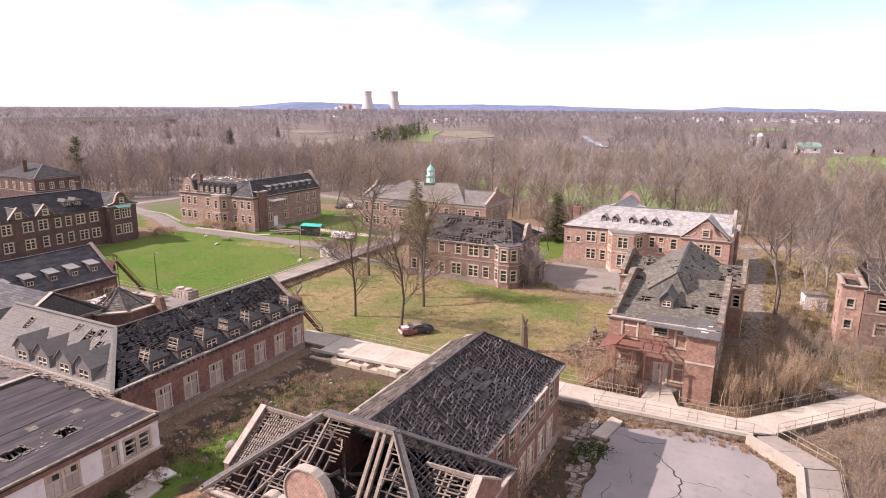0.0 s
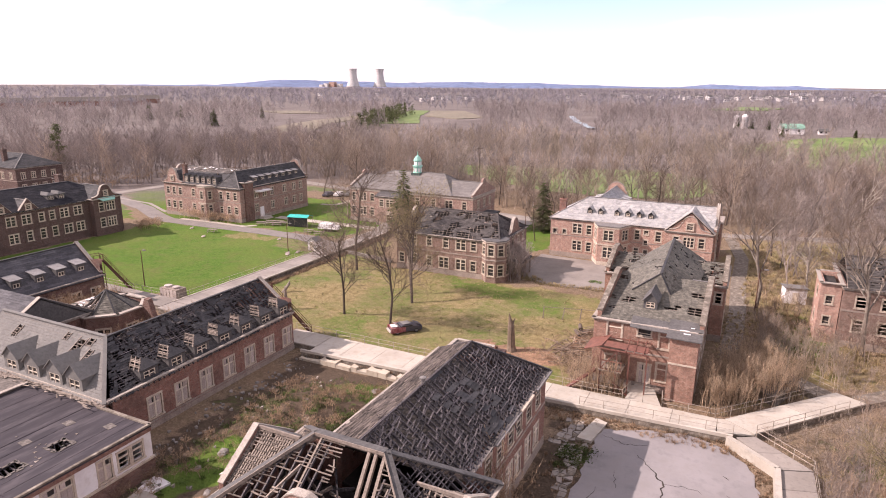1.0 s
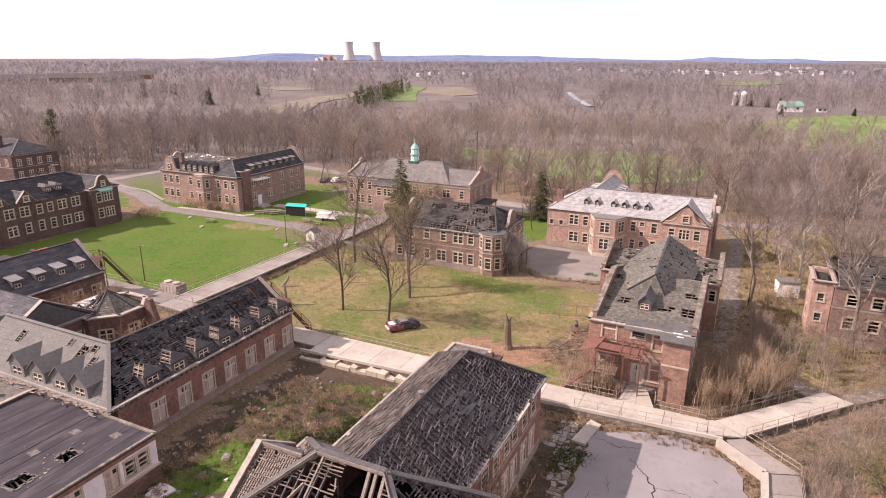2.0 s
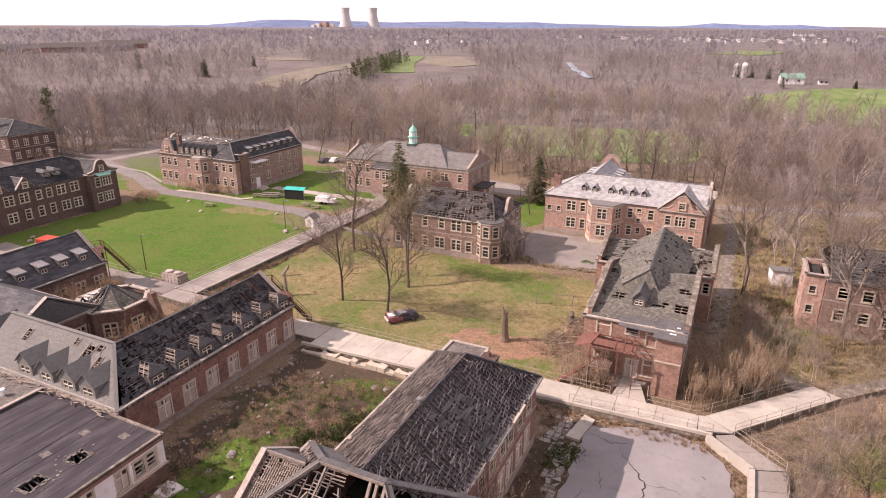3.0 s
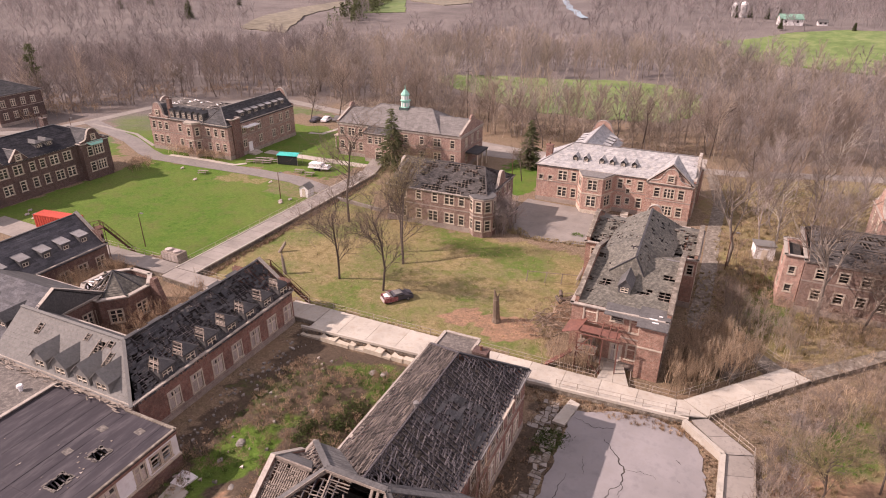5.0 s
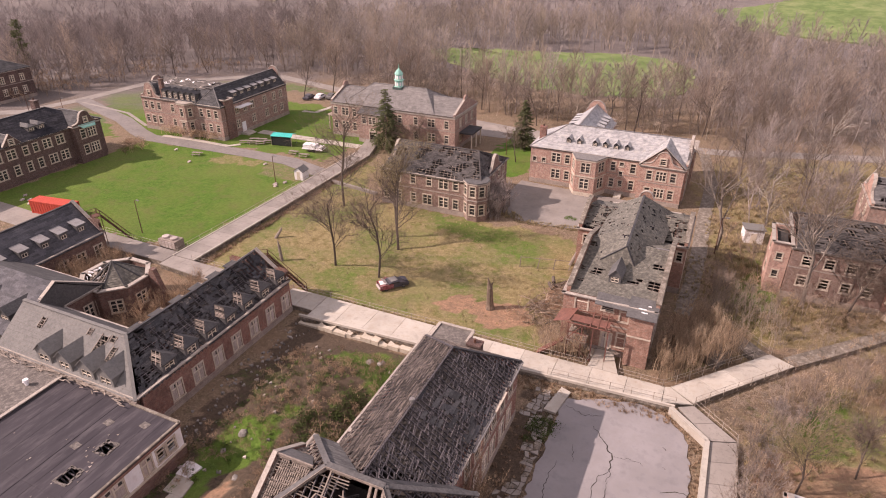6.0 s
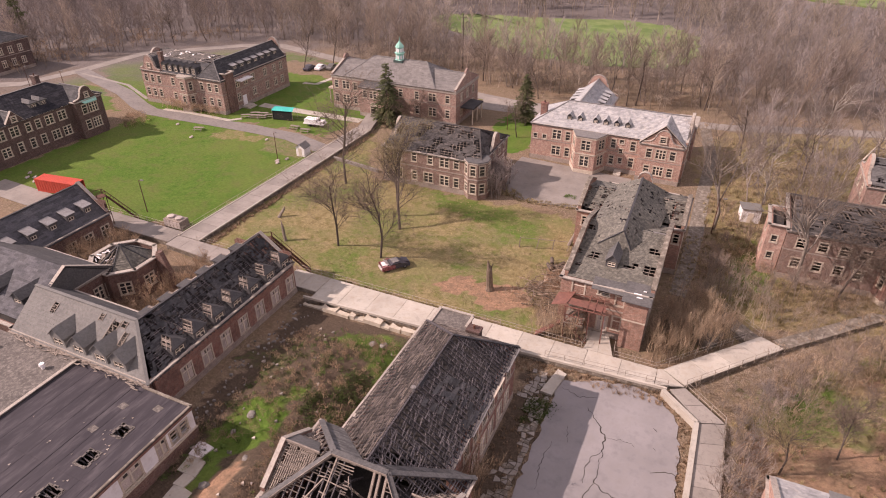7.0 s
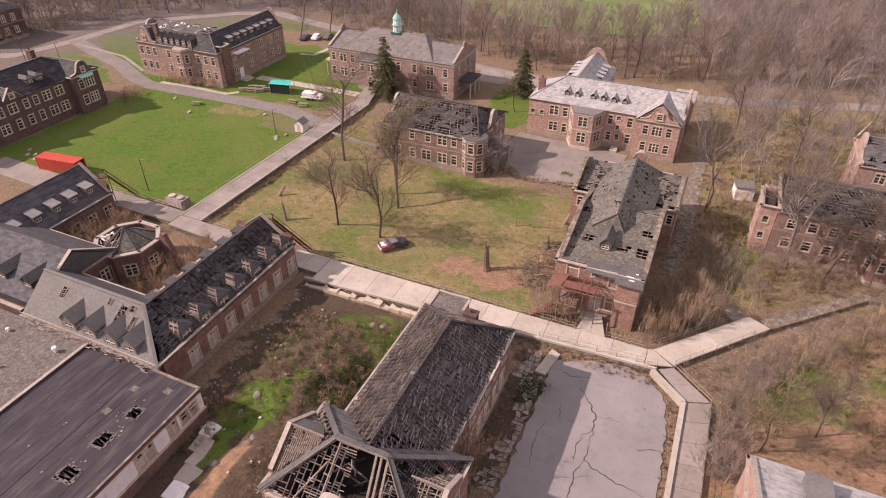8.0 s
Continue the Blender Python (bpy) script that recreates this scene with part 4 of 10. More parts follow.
    for u, sd, half, top in ((-28.3, -1, 3.5, 10.5), (-12.6, 1, 2.9, 9.9)):
        prof = [(vm - half, 7.4), (vm - half, 8.1), (vm, top), (vm + half, 8.1), (vm + half, 7.4)]
        gp = part("gable", Geo().slab([(u, y, z) for y, z in prof], (0.42, 0, 0)), BRICK, h)
        k = Geo()
        coping(k, [(u + 0.21, y, z) for y, z in prof[1:-1]], (1, 0, 0), 0.46, 0.12)
        part("coping", k, COPING, gp)
        inn = u - sd * (top - 7.5) * 1.3
        for w in (-1, 1):
            e0, e1 = (u + 0.2, vm + w * half, 7.9), (u - sd * 0.6, vm + w * half, 7.9)
            wreck(h, e0, e1, (inn, vm, top - 0.25), (u + 0.2, vm, top - 0.25), LATH, 18 + w, keep=0.66, pitch=0.25, rafter_mat=TIMBER)
        part("ridge_board", Geo().beam((u, vm, top - 0.1), (inn, vm, top - 0.1), 0.14, 0.24), TIMBER, h)
    part("slate_band", Geo().slab([(-28.0, vm + 0.1, 10.35), (-24.5, vm + 0.1, 10.35), (-25.6, vm + 1.6, 9.4), (-28.0, vm + 1.6, 9.4)], (0, 0, 0.08)), SLATE_MID, h)


def dormer_wing():
    """Long single-storey range with boarded windows; slates half gone on one slope, and a grey cross range."""
    h = thing("dormer_range", (-54, 45, 0), "long brick range with boarded windows, ruined dormers and broken dark slates", "building")
    vs = [37.5 + 3.28 * i for i in range(7)]
    wins = {"E": [(vs, 1.1, 1.5, 2.15, "boarded")], "N": [([-54.5], 5.2, 1.0, 1.6, "single")], "W": [(vs[1:], 1.1, 1.5, 2.0, "double")]}
    block(h, -59.3, -49.7, 32.7, 58.4, 5.0, wins, BRICK, plinth=0.55, belt=(0.62,), sides="ENW")
    slope(h, (-49.35, 32.7, 4.8), (-49.35, 58.05, 4.8), (-54.5, 58.05, 8.7), (-54.7, 36.8, 8.75), SLATE, 0.6, 21, cell=0.4, course=0.28, grain=0.6, rafters=False)
    wreck(h, (-49.35, 32.7, 4.78), (-49.35, 58.05, 4.78), (-54.5, 58.05, 8.68), (-54.7, 36.8, 8.73), CHAR, 23, keep=0.78, pitch=0.26)
    slope(h, (-59.6, 58.05, 4.8), (-59.6, 36, 4.8), (-54.7, 36.8, 8.75), (-54.5, 58.05, 8.7), SLATE, 0.6, 22, cell=0.4, grain=0.5)
    gable_top(h, "N", -59.3, -49.7, 32.7, 58.4, -54.5, 4.8, 5.0, 8.7, BRICK_OLD, "plain", raise_=0.3)
    ridge_cap(h, (-54.7, 36.8, 8.78), (-54.5, 58.1, 8.74), SLATE)
    for i, v in enumerate(vs):
        dormer(h, "E", -49.95, v, 4.95, 2.0, 1.3, 1.6, "hip", wall=SLATE_MID, top=SLATE, ruined=True, seed=i % 4, pitch=0.75)
        dm = dormer(h, "W", -58.9, v, 4.95, 1.75, 1.15, 1.6, "hip", wall=SLATE_MID, top=SLATE, ruined=True, seed=i % 3, pitch=0.75)
    # cross range with light grey shingles and four lean-to dormers
    c = thing("shingled_range", (-62, 36, 0), "brick range with torn grey shingle roof and tall dormers", "building")
    block(c, -72.0, -50.1, 32.6, 41.0, 5.0, {"W": []}, BRICK_OLD, sides="SNW", plinth=0)
    # torn strips in the shingles: side to side at the top, foot, head, lean
    TORN = ((-57.7, -56.6, 33.9, 36.3, -0.22), (-55.5, -54.9, 33.4, 35.6, -0.22), (-56.3, -55.6, 35.7, 36.4, -0.2), (-59.8, -59.2, 35.7, 36.4, -0.2), (-67.2, -66.5, 35.0, 36.0, -0.2))
    slope(c, (-71.8, 32.2, 4.85), (-49.5, 32.2, 4.85), (-54.8, 36.8, 8.78), (-71.5, 36.8, 8.75), SHINGLE, 0, 31, cell=0.3, course=0.3, gaps=TORN)
    slope(c, (-54.0, 41.3, 4.85), (-71.8, 41.3, 4.85), (-71.5, 36.8, 8.75), (-56.0, 36.8, 8.78), SHINGLE_DK, 0, 32, cell=1.4, course=0.45)
    ridge_cap(c, (-54.8, 36.8, 8.8), (-71.5, 36.8, 8.8), SHINGLE, 0.4)
    ridge_cap(c, (-54.8, 36.8, 8.82), (-49.5, 32.2, 4.9), SHINGLE, 0.35)
    for u in (-54.0, -56.9, -60.3, -63.6):
        dormer(c, "S", u, 32.6, 4.9, 2.3, 1.7, 2.4, "gable", wall=SHINGLE, top=SHINGLE, pitch=0.95)
    # bleached laths left across the torn strips
    rnd = random.Random(6)
    for a, b, p, q, k in TORN:
        n = int((q - p) / 0.2)
        for i in range(n):
            y = q - (q - p) * (i + 0.5) / n
            z, x = 4.85 + (y - 32.2) * 0.85, k * (q - y)
            if rnd.random() < 0.55:
                part("bared_lath", Geo().beam((a + x, y, z + 0.06), (b + x - rnd.choice((0, 0, 0.4)) * (b - a), y + rnd.uniform(-0.06, 0.06), z + 0.07), 0.1, 0.03), TIMBER, c)
        for e in (a, b):
            part("bared_lath", Geo().beam((e, q, 4.97 + (q - 32.2) * 0.85), (e + k * (q - p), p, 4.97 + (p - 32.2) * 0.85), 0.09, 0.04), TIMBER, c)
    part("fascia", Geo().box((-72, 31.95, 4.62), (-49.3, 32.2, 4.9)), TIMBER, c, "bleached broken eaves boards")
    # gabled range behind it
    g3 = thing("gabled_range", (-80, 41, 0), "brick range under a plain grey shingle gable roof", "building")
    block(g3, -96.0, -72.1, 32.8, 46.6, 5.0, {"N": [([-92, -88, -84, -80, -76], 1.2, 1.2, 2.0, "double")], "E": [([44.4], 1.2, 1.2, 2.0, "double")]}, BRICK_OLD)
    slope(g3, (-96, 34.0, 4.9), (-72.0, 34.0, 4.9), (-72.0, 41.2, 8.6), (-96, 41.2, 8.6), SLATE_BLUE, 0, 33, cell=0.7, course=0.35)
    slope(g3, (-72.0, 47.0, 4.9), (-96, 47.0, 4.9), (-96, 41.2, 8.6), (-72.0, 41.2, 8.6), SHINGLE_DK, 0, 34, cell=1.4, course=0.45)
    gable_top(g3, "E", -96.0, -72.0, 34.6, 46.8, 41.2, 6.1, 5.0, 8.6, SLATE_MID, "plain", raise_=0.12)
    for u in (-74.6, -79.5, -84.5):
        dormer(g3, "S", u, 35.6, 5.3, 1.8, 1.4, 2.2, "gable", wall=SHINGLE_DK, top=SLATE_MID, pitch=0.9)


def octagon():
    """Low octagonal pavilion with a parapet round a pointed slate roof."""
    h = thing("octagonal_pavilion", (-72.9, 49.9, 0), "octagonal brick pavilion with stone parapet round a pointed slate roof", "building")
    cx, cy, R = -72.9, 49.9, 4.75
    ring = [(cx + R * math.cos(radians(22.5 + 45 * i)), cy + R * math.sin(radians(22.5 + 45 * i))) for i in range(8)]
    for i in range(8):
        (x0, y0), (x1, y1) = ring[i], ring[(i + 1) % 8]
        ln = math.hypot(x1 - x0, y1 - y0)
        m = pose(x0, y0, 0, 0, 0, math.degrees(math.atan2(y1 - y0, x1 - x0)))
        holes = [(ln / 2 - 0.75, ln / 2 + 0.75, 1.3, 3.1)]
        part("wall", pierced(Geo(), ln, -0.3, 4.75, holes, 0.35), BRICK_OLD, h, at=m)
        window(h, m, ln / 2, 1.3, 1.5, 1.8, "double")
        k = Geo().box((-0.1, -0.14, 4.75), (ln + 0.1, 0.5, 4.93))
        part("coping", k, COPING, h, at=m)
    r = R - 0.75
    for i in range(8):
        a0, a1 = radians(22.5 + 45 * i), radians(67.5 + 45 * i)
        p, q = (cx + r * math.cos(a0), cy + r * math.sin(a0), 4.2), (cx + r * math.cos(a1), cy + r * math.sin(a1), 4.2)
        if i in (4, 5):
            wreck(h, p, q, (cx, cy, 6.9), (cx, cy, 6.9), LATH, 41 + i, keep=0.5, pitch=0.3, rafter_mat=TIMBER)
        else:
            slope(h, p, q, (cx, cy, 6.9), (cx, cy, 6.9), SLATE_PATCHED, 0.0, 41 + i, cell=0.6)
        ridge_cap(h, p, (cx, cy, 6.95), SLATE, 0.18)
    part("attic_floor", Geo().lathe([(r - 0.1, 4.1), (r - 0.1, 4.3), (0.05, 4.3)], 8, (cx, cy, 0)), DARKWOOD, h)
    rnd = random.Random(44)
    for i in range(26):
        a, d = rnd.uniform(radians(185), radians(290)), rnd.uniform(1.2, 4.0)
        x, y, ln = cx + math.cos(a) * d, cy + math.sin(a) * d, rnd.uniform(0.4, 1.1)
        part("fallen_board", Geo().beam((x, y, 4.4 + (4 - d) * 0.5), (x + ln * math.sin(3 * a), y + ln * math.cos(3 * a), 4.5 + (4 - d) * 0.5), rnd.uniform(0.12, 0.35), 0.05), WHITE if i % 3 else COPING, h)
    # passage back to the range, and the broken wall end beside it
    block(h, -77.0, -72.6, 41.4, 45.9, 4.3, {"E": [([43.6], 1.2, 0.9, 1.9, "single")]}, BRICK_OLD, sides="SEW", plinth=0)
    part("passage_roof", Geo().box((-77.1, 41.3, 4.3), (-72.4, 45.9, 4.46)), TAR, h)
    part("broken_wall", Geo().slab([(-68.6, 51.6, 0), (-66.2, 51.6, 0), (-66.3, 51.6, 2.6), (-66.9, 51.6, 4.3), (-67.4, 51.6, 5.9), (-68.0, 51.6, 6.0), (-68.5, 51.6, 4.9)], (0, 0.7, 0)), BRICK_OLD, h)


def skylight_wing():
    """Dark-roofed range with a row of square dormer hoods."""
    h = thing("hooded_dormer_range", (-90, 48, 0), "brick range with dark roof and pale square dormer hoods", "building")
    vs = [55.9, 52.9, 49.9, 46.7, 43.4, 40.2]
    wins = {"E": [([v + 1.0 for v in vs], 1.2, 1.3, 2.1, "double")], "N": [([-93, -87.6], 1.2, 1.3, 2.0, "double"), ([-90.3], 5.6, 1.2, 1.6, "double")]}
    block(h, -95.2, -85.3, 34.0, 58.4, 5.0, wins, BRICK_OLD, sides="ENW")
    slope(h, (-85.0, 34, 4.8), (-85.0, 58.1, 4.8), (-90.3, 58.1, 9.15), (-90.3, 34, 9.15), SLATE_BLUE, 0, 51, cell=1.1)
    slope(h, (-95.5, 58.1, 4.8), (-95.5, 34, 4.8), (-90.3, 34, 9.15), (-90.3, 58.1, 9.15), SLATE, 0, 52, cell=1.1)
    gable_top(h, "N", -95.2, -85.3, 34, 58.4, -90.3, 4.95, 5.0, 9.15, BRICK_OLD, "plain", raise_=0.35)
    ridge_cap(h, (-90.3, 34, 9.2), (-90.3, 58.1, 9.2), SLATE)
    for v in vs:
        dormer(h, "E", -86.5, v, 5.35, 1.35, 1.75, 2.3, "shed", wall=SLATE_MID, top=SHINGLE_LIGHT)


def flat_annex():
    """Low flat-roofed block: felt roof with holes torn in it, white-painted upper wall."""
    h = thing("flat_roofed_annex", (-55, 20, 0), "flat-roofed annex with white painted walls and holes in its felt roof", "building")
    wins = {"E": [([23.8, 16.5], 1.95, 2.3, 1.9, "boarded"), ([30.6, 29.3], 2.1, 0.95, 1.5, "broken"), ([27.6], 1.95, 1.1, 1.8, "boarded")]}
    block(h, -92.0, -43.5, -2.0, 32.0, 4.55, wins, WHITE, plinth=0, floors=False, cornice=0)
    k = Geo().box((-43.56, -2, -0.3), (-43.38, 32.06, 1.55))
    part("brick_base", k, BRICK_OLD, h)
    k = Geo().box((-43.6, -2, 1.55), (-43.3, 32.1, 1.72))
    part("stone_course", k, STONE, h)
    k = Geo().box((-43.52, -2, 4.1), (-43.38, 32.05, 4.5))
    part("brick_band", k, BRICK, h)
    # felt deck in strips with three square holes through it
    holes = [(-47.9, -46.5, 25.8, 27.3), (-48.1, -46.75, 21.9, 23.7), (-48.15, -46.25, 17.8, 19.3)]
    us = sorted({-60.0, -43.3, *[x for q in holes for x in q[:2]]})
    ys = sorted({-2.0, 32.0, *[x for q in holes for x in q[2:]]})
    g = Geo()
    for a, b in zip(us, us[1:]):
        for c, d in zip(ys, ys[1:]):
            if not any(q[0] < (a + b) / 2 < q[1] and q[2] < (c + d) / 2 < q[3] for q in holes):
                g.box((a, c, 4.5), (b, d, 4.66))
    part("felt_roof", g, TAR, h)
    rnd = random.Random(8)
    for q in holes:
        for i in range(5):
            y = q[2] + (q[3] - q[2]) * (i + 0.5) / 5
            part("broken_joist", Geo().beam((q[0] - 0.1, y, 4.42), (q[1] + 0.1 - rnd.uniform(0, 1.2), y + rnd.uniform(-0.2, 0.2), 4.42 - rnd.uniform(0, 0.9)), 0.1, 0.16), CHAR, h)
        k = Geo()
        for (x0, y0), (x1, y1) in (((q[0], q[2]), (q[1], q[2])), ((q[1], q[2]), (q[1], q[3])), ((q[1], q[3]), (q[0], q[3])), ((q[0], q[3]), (q[0], q[2]))):
            for i in range(4):
                t0, t1 = i / 4, (i + 1) / 4 + 0.08
                o = rnd.uniform(-0.15, 0.15)
                k.beam((x0 + (x1 - x0) * t0 + o, y0 + (y1 - y0) * t0 + o, 4.69), (x0 + (x1 - x0) * t1 + o, y0 + (y1 - y0) * t1, 4.69), rnd.uniform(0.12, 0.35), 0.05)
        part("torn_edge", k, GRAVEL_ROOF, h, kind="stuff")
    for i, x in enumerate((-44.9, -46.1, -49.6, -53.4, -55.3, -57.4)):
        part("felt_seam", Geo().box((x, -1.9, 4.664), (x + 0.09, 31.8, 4.68)), TAR, h)
    part("felt_seam", Geo().box((-59.8, 20.7, 4.664), (-43.7, 20.9, 4.69)), TAR, h)
    for x, y in ((-49.8, 29.1), (-46.2, 30.3), (-50.1, 25.6)):
        part("felt_patch", Geo().slab([(x - 0.5, y - 0.35, 4.664), (x + 0.4, y - 0.45, 4.664), (x + 0.5, y + 0.3, 4.664), (x - 0.4, y + 0.4, 4.664)], (0, 0, 0.02)), GRAVEL_ROOF, h)
    for i in range(34):
        x, y = rnd.uniform(-59, -44.5), rnd.uniform(4, 31)
        q = rnd.choice(holes) if i < 20 else None
        if q:
            a = rnd.uniform(0, 6.28)
            x, y = (q[0] + q[1]) / 2 + math.cos(a) * rnd.uniform(1.1, 1.9), (q[2] + q[3]) / 2 + math.sin(a) * rnd.uniform(1.2, 1.9)
        w = rnd.uniform(0.04, 0.14)
        part("roof_scrap", Geo().slab([(x - w, y - w * 0.6, 4.68), (x + w, y - w, 4.7), (x + w * 0.7, y + w, 4.72)], (0, 0, -0.03)), (GRAVEL_ROOF, COPING, TIMBER)[i % 3], h)
    part("roof_rib", Geo().box((-51.2, -2, 4.664), (-51.0, 31.9, 4.70)), TAR, h)
    k = Geo()
    coping(k, [(-43.4, -2, 4.66), (-43.4, 32.0, 4.66)], (1, 0, 0), 0.24, 0.14)
    coping(k, [(-43.3, 31.95, 4.66), (-50.0, 31.95, 4.66)], (0, 1, 0), 0.3, 0.14)
    part("parapet_cap", k, STAINED, h)
    part("gravel_roof", Geo().box((-91.5, -2, 4.5), (-60.05, 31.9, 4.86)), GRAVEL_ROOF, h)
    part("roof_edge", Geo().box((-60.3, -2, 4.864), (-59.9, 31.9, 4.96)), COPING, h)
    part("roof_vent", Geo().lathe([(0.2, 0), (0.2, 0.4), (0.34, 0.45), (0.3, 0.7)], 8, (-62.3, 29.4, 4.86)), WHITE, h)
    for p in ((-53.4, 15.2), (-66, 25), (-70.5, 29.5)):
        part("roof_vent", Geo().lathe([(0.15, 0), (0.15, 0.3), (0.24, 0.34), (0.2, 0.5)], 8, (*p, 4.66 if p[0] > -60 else 4.86)), WHITE, h)


def pale_roofed_hall():
    """Two-storey hall with pale slates, a canted bay, a scrolled cross gable and a rear wing."""
    h = thing("pale_roofed_hall", (-19, 124, 0), "two-storey pink brick hall with pale slate roof and scrolled gables", "building")
    B = BRICK_FRESH
    up, lo = 4.9, 1.5
    wins = {"S": [([-33.1, -31.2], 4.5, 0.75, 0.95, "small"), ([-28.7], up, 1.7, 1.85, "double"), ([-26.4], up, 0.9, 1.8, "single"),
                  ([-28.6], lo, 1.7, 1.85, "double"), ([-26.3], lo, 0.9, 1.8, "single"), ([-15.8], 6.0, 0.8, 0.8, "small"), ([-15.8], 4.0, 0.75, 0.95, "small"),
                  ([-13.6], up, 0.95, 1.85, "single"), ([-13.6], lo, 0.95, 1.85, "single"), ([-17.4], up, 0.9, 1.8, "single"), ([-17.4], lo, 0.9, 1.8, "single"), ([-15.7], 1.9, 0.8, 1.2, "small")],
            "W": [([121, 124, 127], up, 1.0, 1.8, "single"), ([121, 124, 127], lo, 1.0, 1.8, "single")],
            "E": [([120.5, 123.5, 126.5], up, 1.0, 1.8, "single"), ([120.5, 123.5, 126.5], lo, 1.0, 1.8, "single")],
            "N": [([-14, -10, -6], up, 1.0, 1.8, "single")]}
    block(h, -34.0, -3.9, 118.2, 129.2, 7.6, wins, B, belt=(4.25,))
    hip_slopes(h, -34.0, -3.9, 118.2, 129.2, 7.7, 11.3, "u", SLATE_PALE, (1, 0), seed=61, run=6.0)
    gable_top(h, "E", -34, -3.9, 118.2, 129.2, 123.7, 5.5, 7.6, 11.3, B, "curved", raise_=0.7)
    bay(h, -22.0, 118.2, 3.5, 3.4, 7.5, B, ((1.6, 2.0), (4.9, 1.9)), roof=COPPER)
    # projecting cross gable
    gw = {"S": [([-10.35, -6.05], up, 0.95, 1.75, "single"), ([-8.2], up, 1.75, 1.75, "triple"), ([-10.35, -6.05], lo, 0.95, 1.75, "single"), ([-8.2], lo, 1.75, 1.75, "triple")],
          "E": [], "W": [([117.4], up, 0.7, 1.6, "single")]}
    block(h, -12.2, -4.2, 116.4, 118.6, 7.55, gw, B, belt=(4.25,), sides="SEW", floors=False)
    gable_top(h, "S", -12.2, -4.2, 116.4, 118.6, -8.2, 3.5, 7.5, 10.1, B, "curved", raise_=0.35, window_at=(8.1, 1.0, 1.1, "single"))
    k = Geo()
    coping(k, [(-12.4, 116.8, 7.55), (-8.2, 116.8, 11.3), (-4.0, 116.8, 7.55)], (0, 1, 0), 0.4, 0.1)
    part("verge_stone", k, COPING, h)
    part("gable_wall", Geo().slab([(-12.1, 116.86, 7.5), (-4.3, 116.86, 7.5), (-8.2, 116.86, 11.12)], (0, 0.2, 0)), B, h)
    slope(h, (-4.1, 116.7, 7.6), (-4.1, 121.5, 7.6), (-8.2, 123.6, 11.2), (-8.2, 116.7, 11.2), SLATE_PALE, 0, 66)
    slope(h, (-12.3, 121.5, 7.6), (-12.3, 116.7, 7.6), (-8.2, 116.7, 11.2), (-8.2, 123.6, 11.2), SLATE_PALE, 0, 67)
    for u in (-26.8, -24.7, -21.6, -19.6, -17.5, -15.4):
        dormer(h, "S", u, 119.7, 8.55, 0.95, 1.05, 1.3, "gable", wall=SLATE, top=SLATE_PALE, pitch=0.9)
    chimney(h, -32.6, 121.6, 8.3, 10.9, 1.3, 0.9, BRICK)
    # rear wing with its own row of dormers
    block(h, -30.4, -21.4, 129.0, 141.0, 7.6, {"E": [([132, 135, 138], up, 1.0, 1.8, "single")], "W": [([132, 135, 138], up, 1.0, 1.8, "single")]}, B, sides="ENW")
    hip_slopes(h, -30.4, -21.4, 123.6, 141.0, 7.7, 11.3, "v", SLATE_PALE, (0, 0), seed=71)
    gable_top(h, "N", -30.4, -21.4, 129, 141.0, -25.9, 4.5, 7.6, 11.3, B, "curved", raise_=0.8)
    for v in (131.4, 133.6, 135.8, 138.0):
        dormer(h, "E", -22.3, v, 8.2, 1.1, 1.0, 1.4, "shed", wall=SLATE_MID, top=SLATE_PALE)
        dormer(h, "W", -29.5, v, 8.2, 1.1, 1.0, 1.4, "shed", wall=SLATE_MID, top=SLATE_PALE)
    part("steps", Geo().box((-16.4, 116.9, 0), (-15.0, 118.15, 0.55)).box((-16.4, 116.5, 0), (-15.0, 116.9, 0.3)), CONCRETE, h)
    # block added behind, under a pale flat roof
    block(h, -7.2, -3.4, 129.3, 136.0, 7.2, {"E": [([132.6], 4.6, 1.0, 1.6, "single")]}, B, sides="ENW", plinth=0)
    part("flat_roof", Geo().box((-7.4, 129.7, 7.25), (-3.2, 136.2, 7.4)), COPING, h, "pale flat roof")


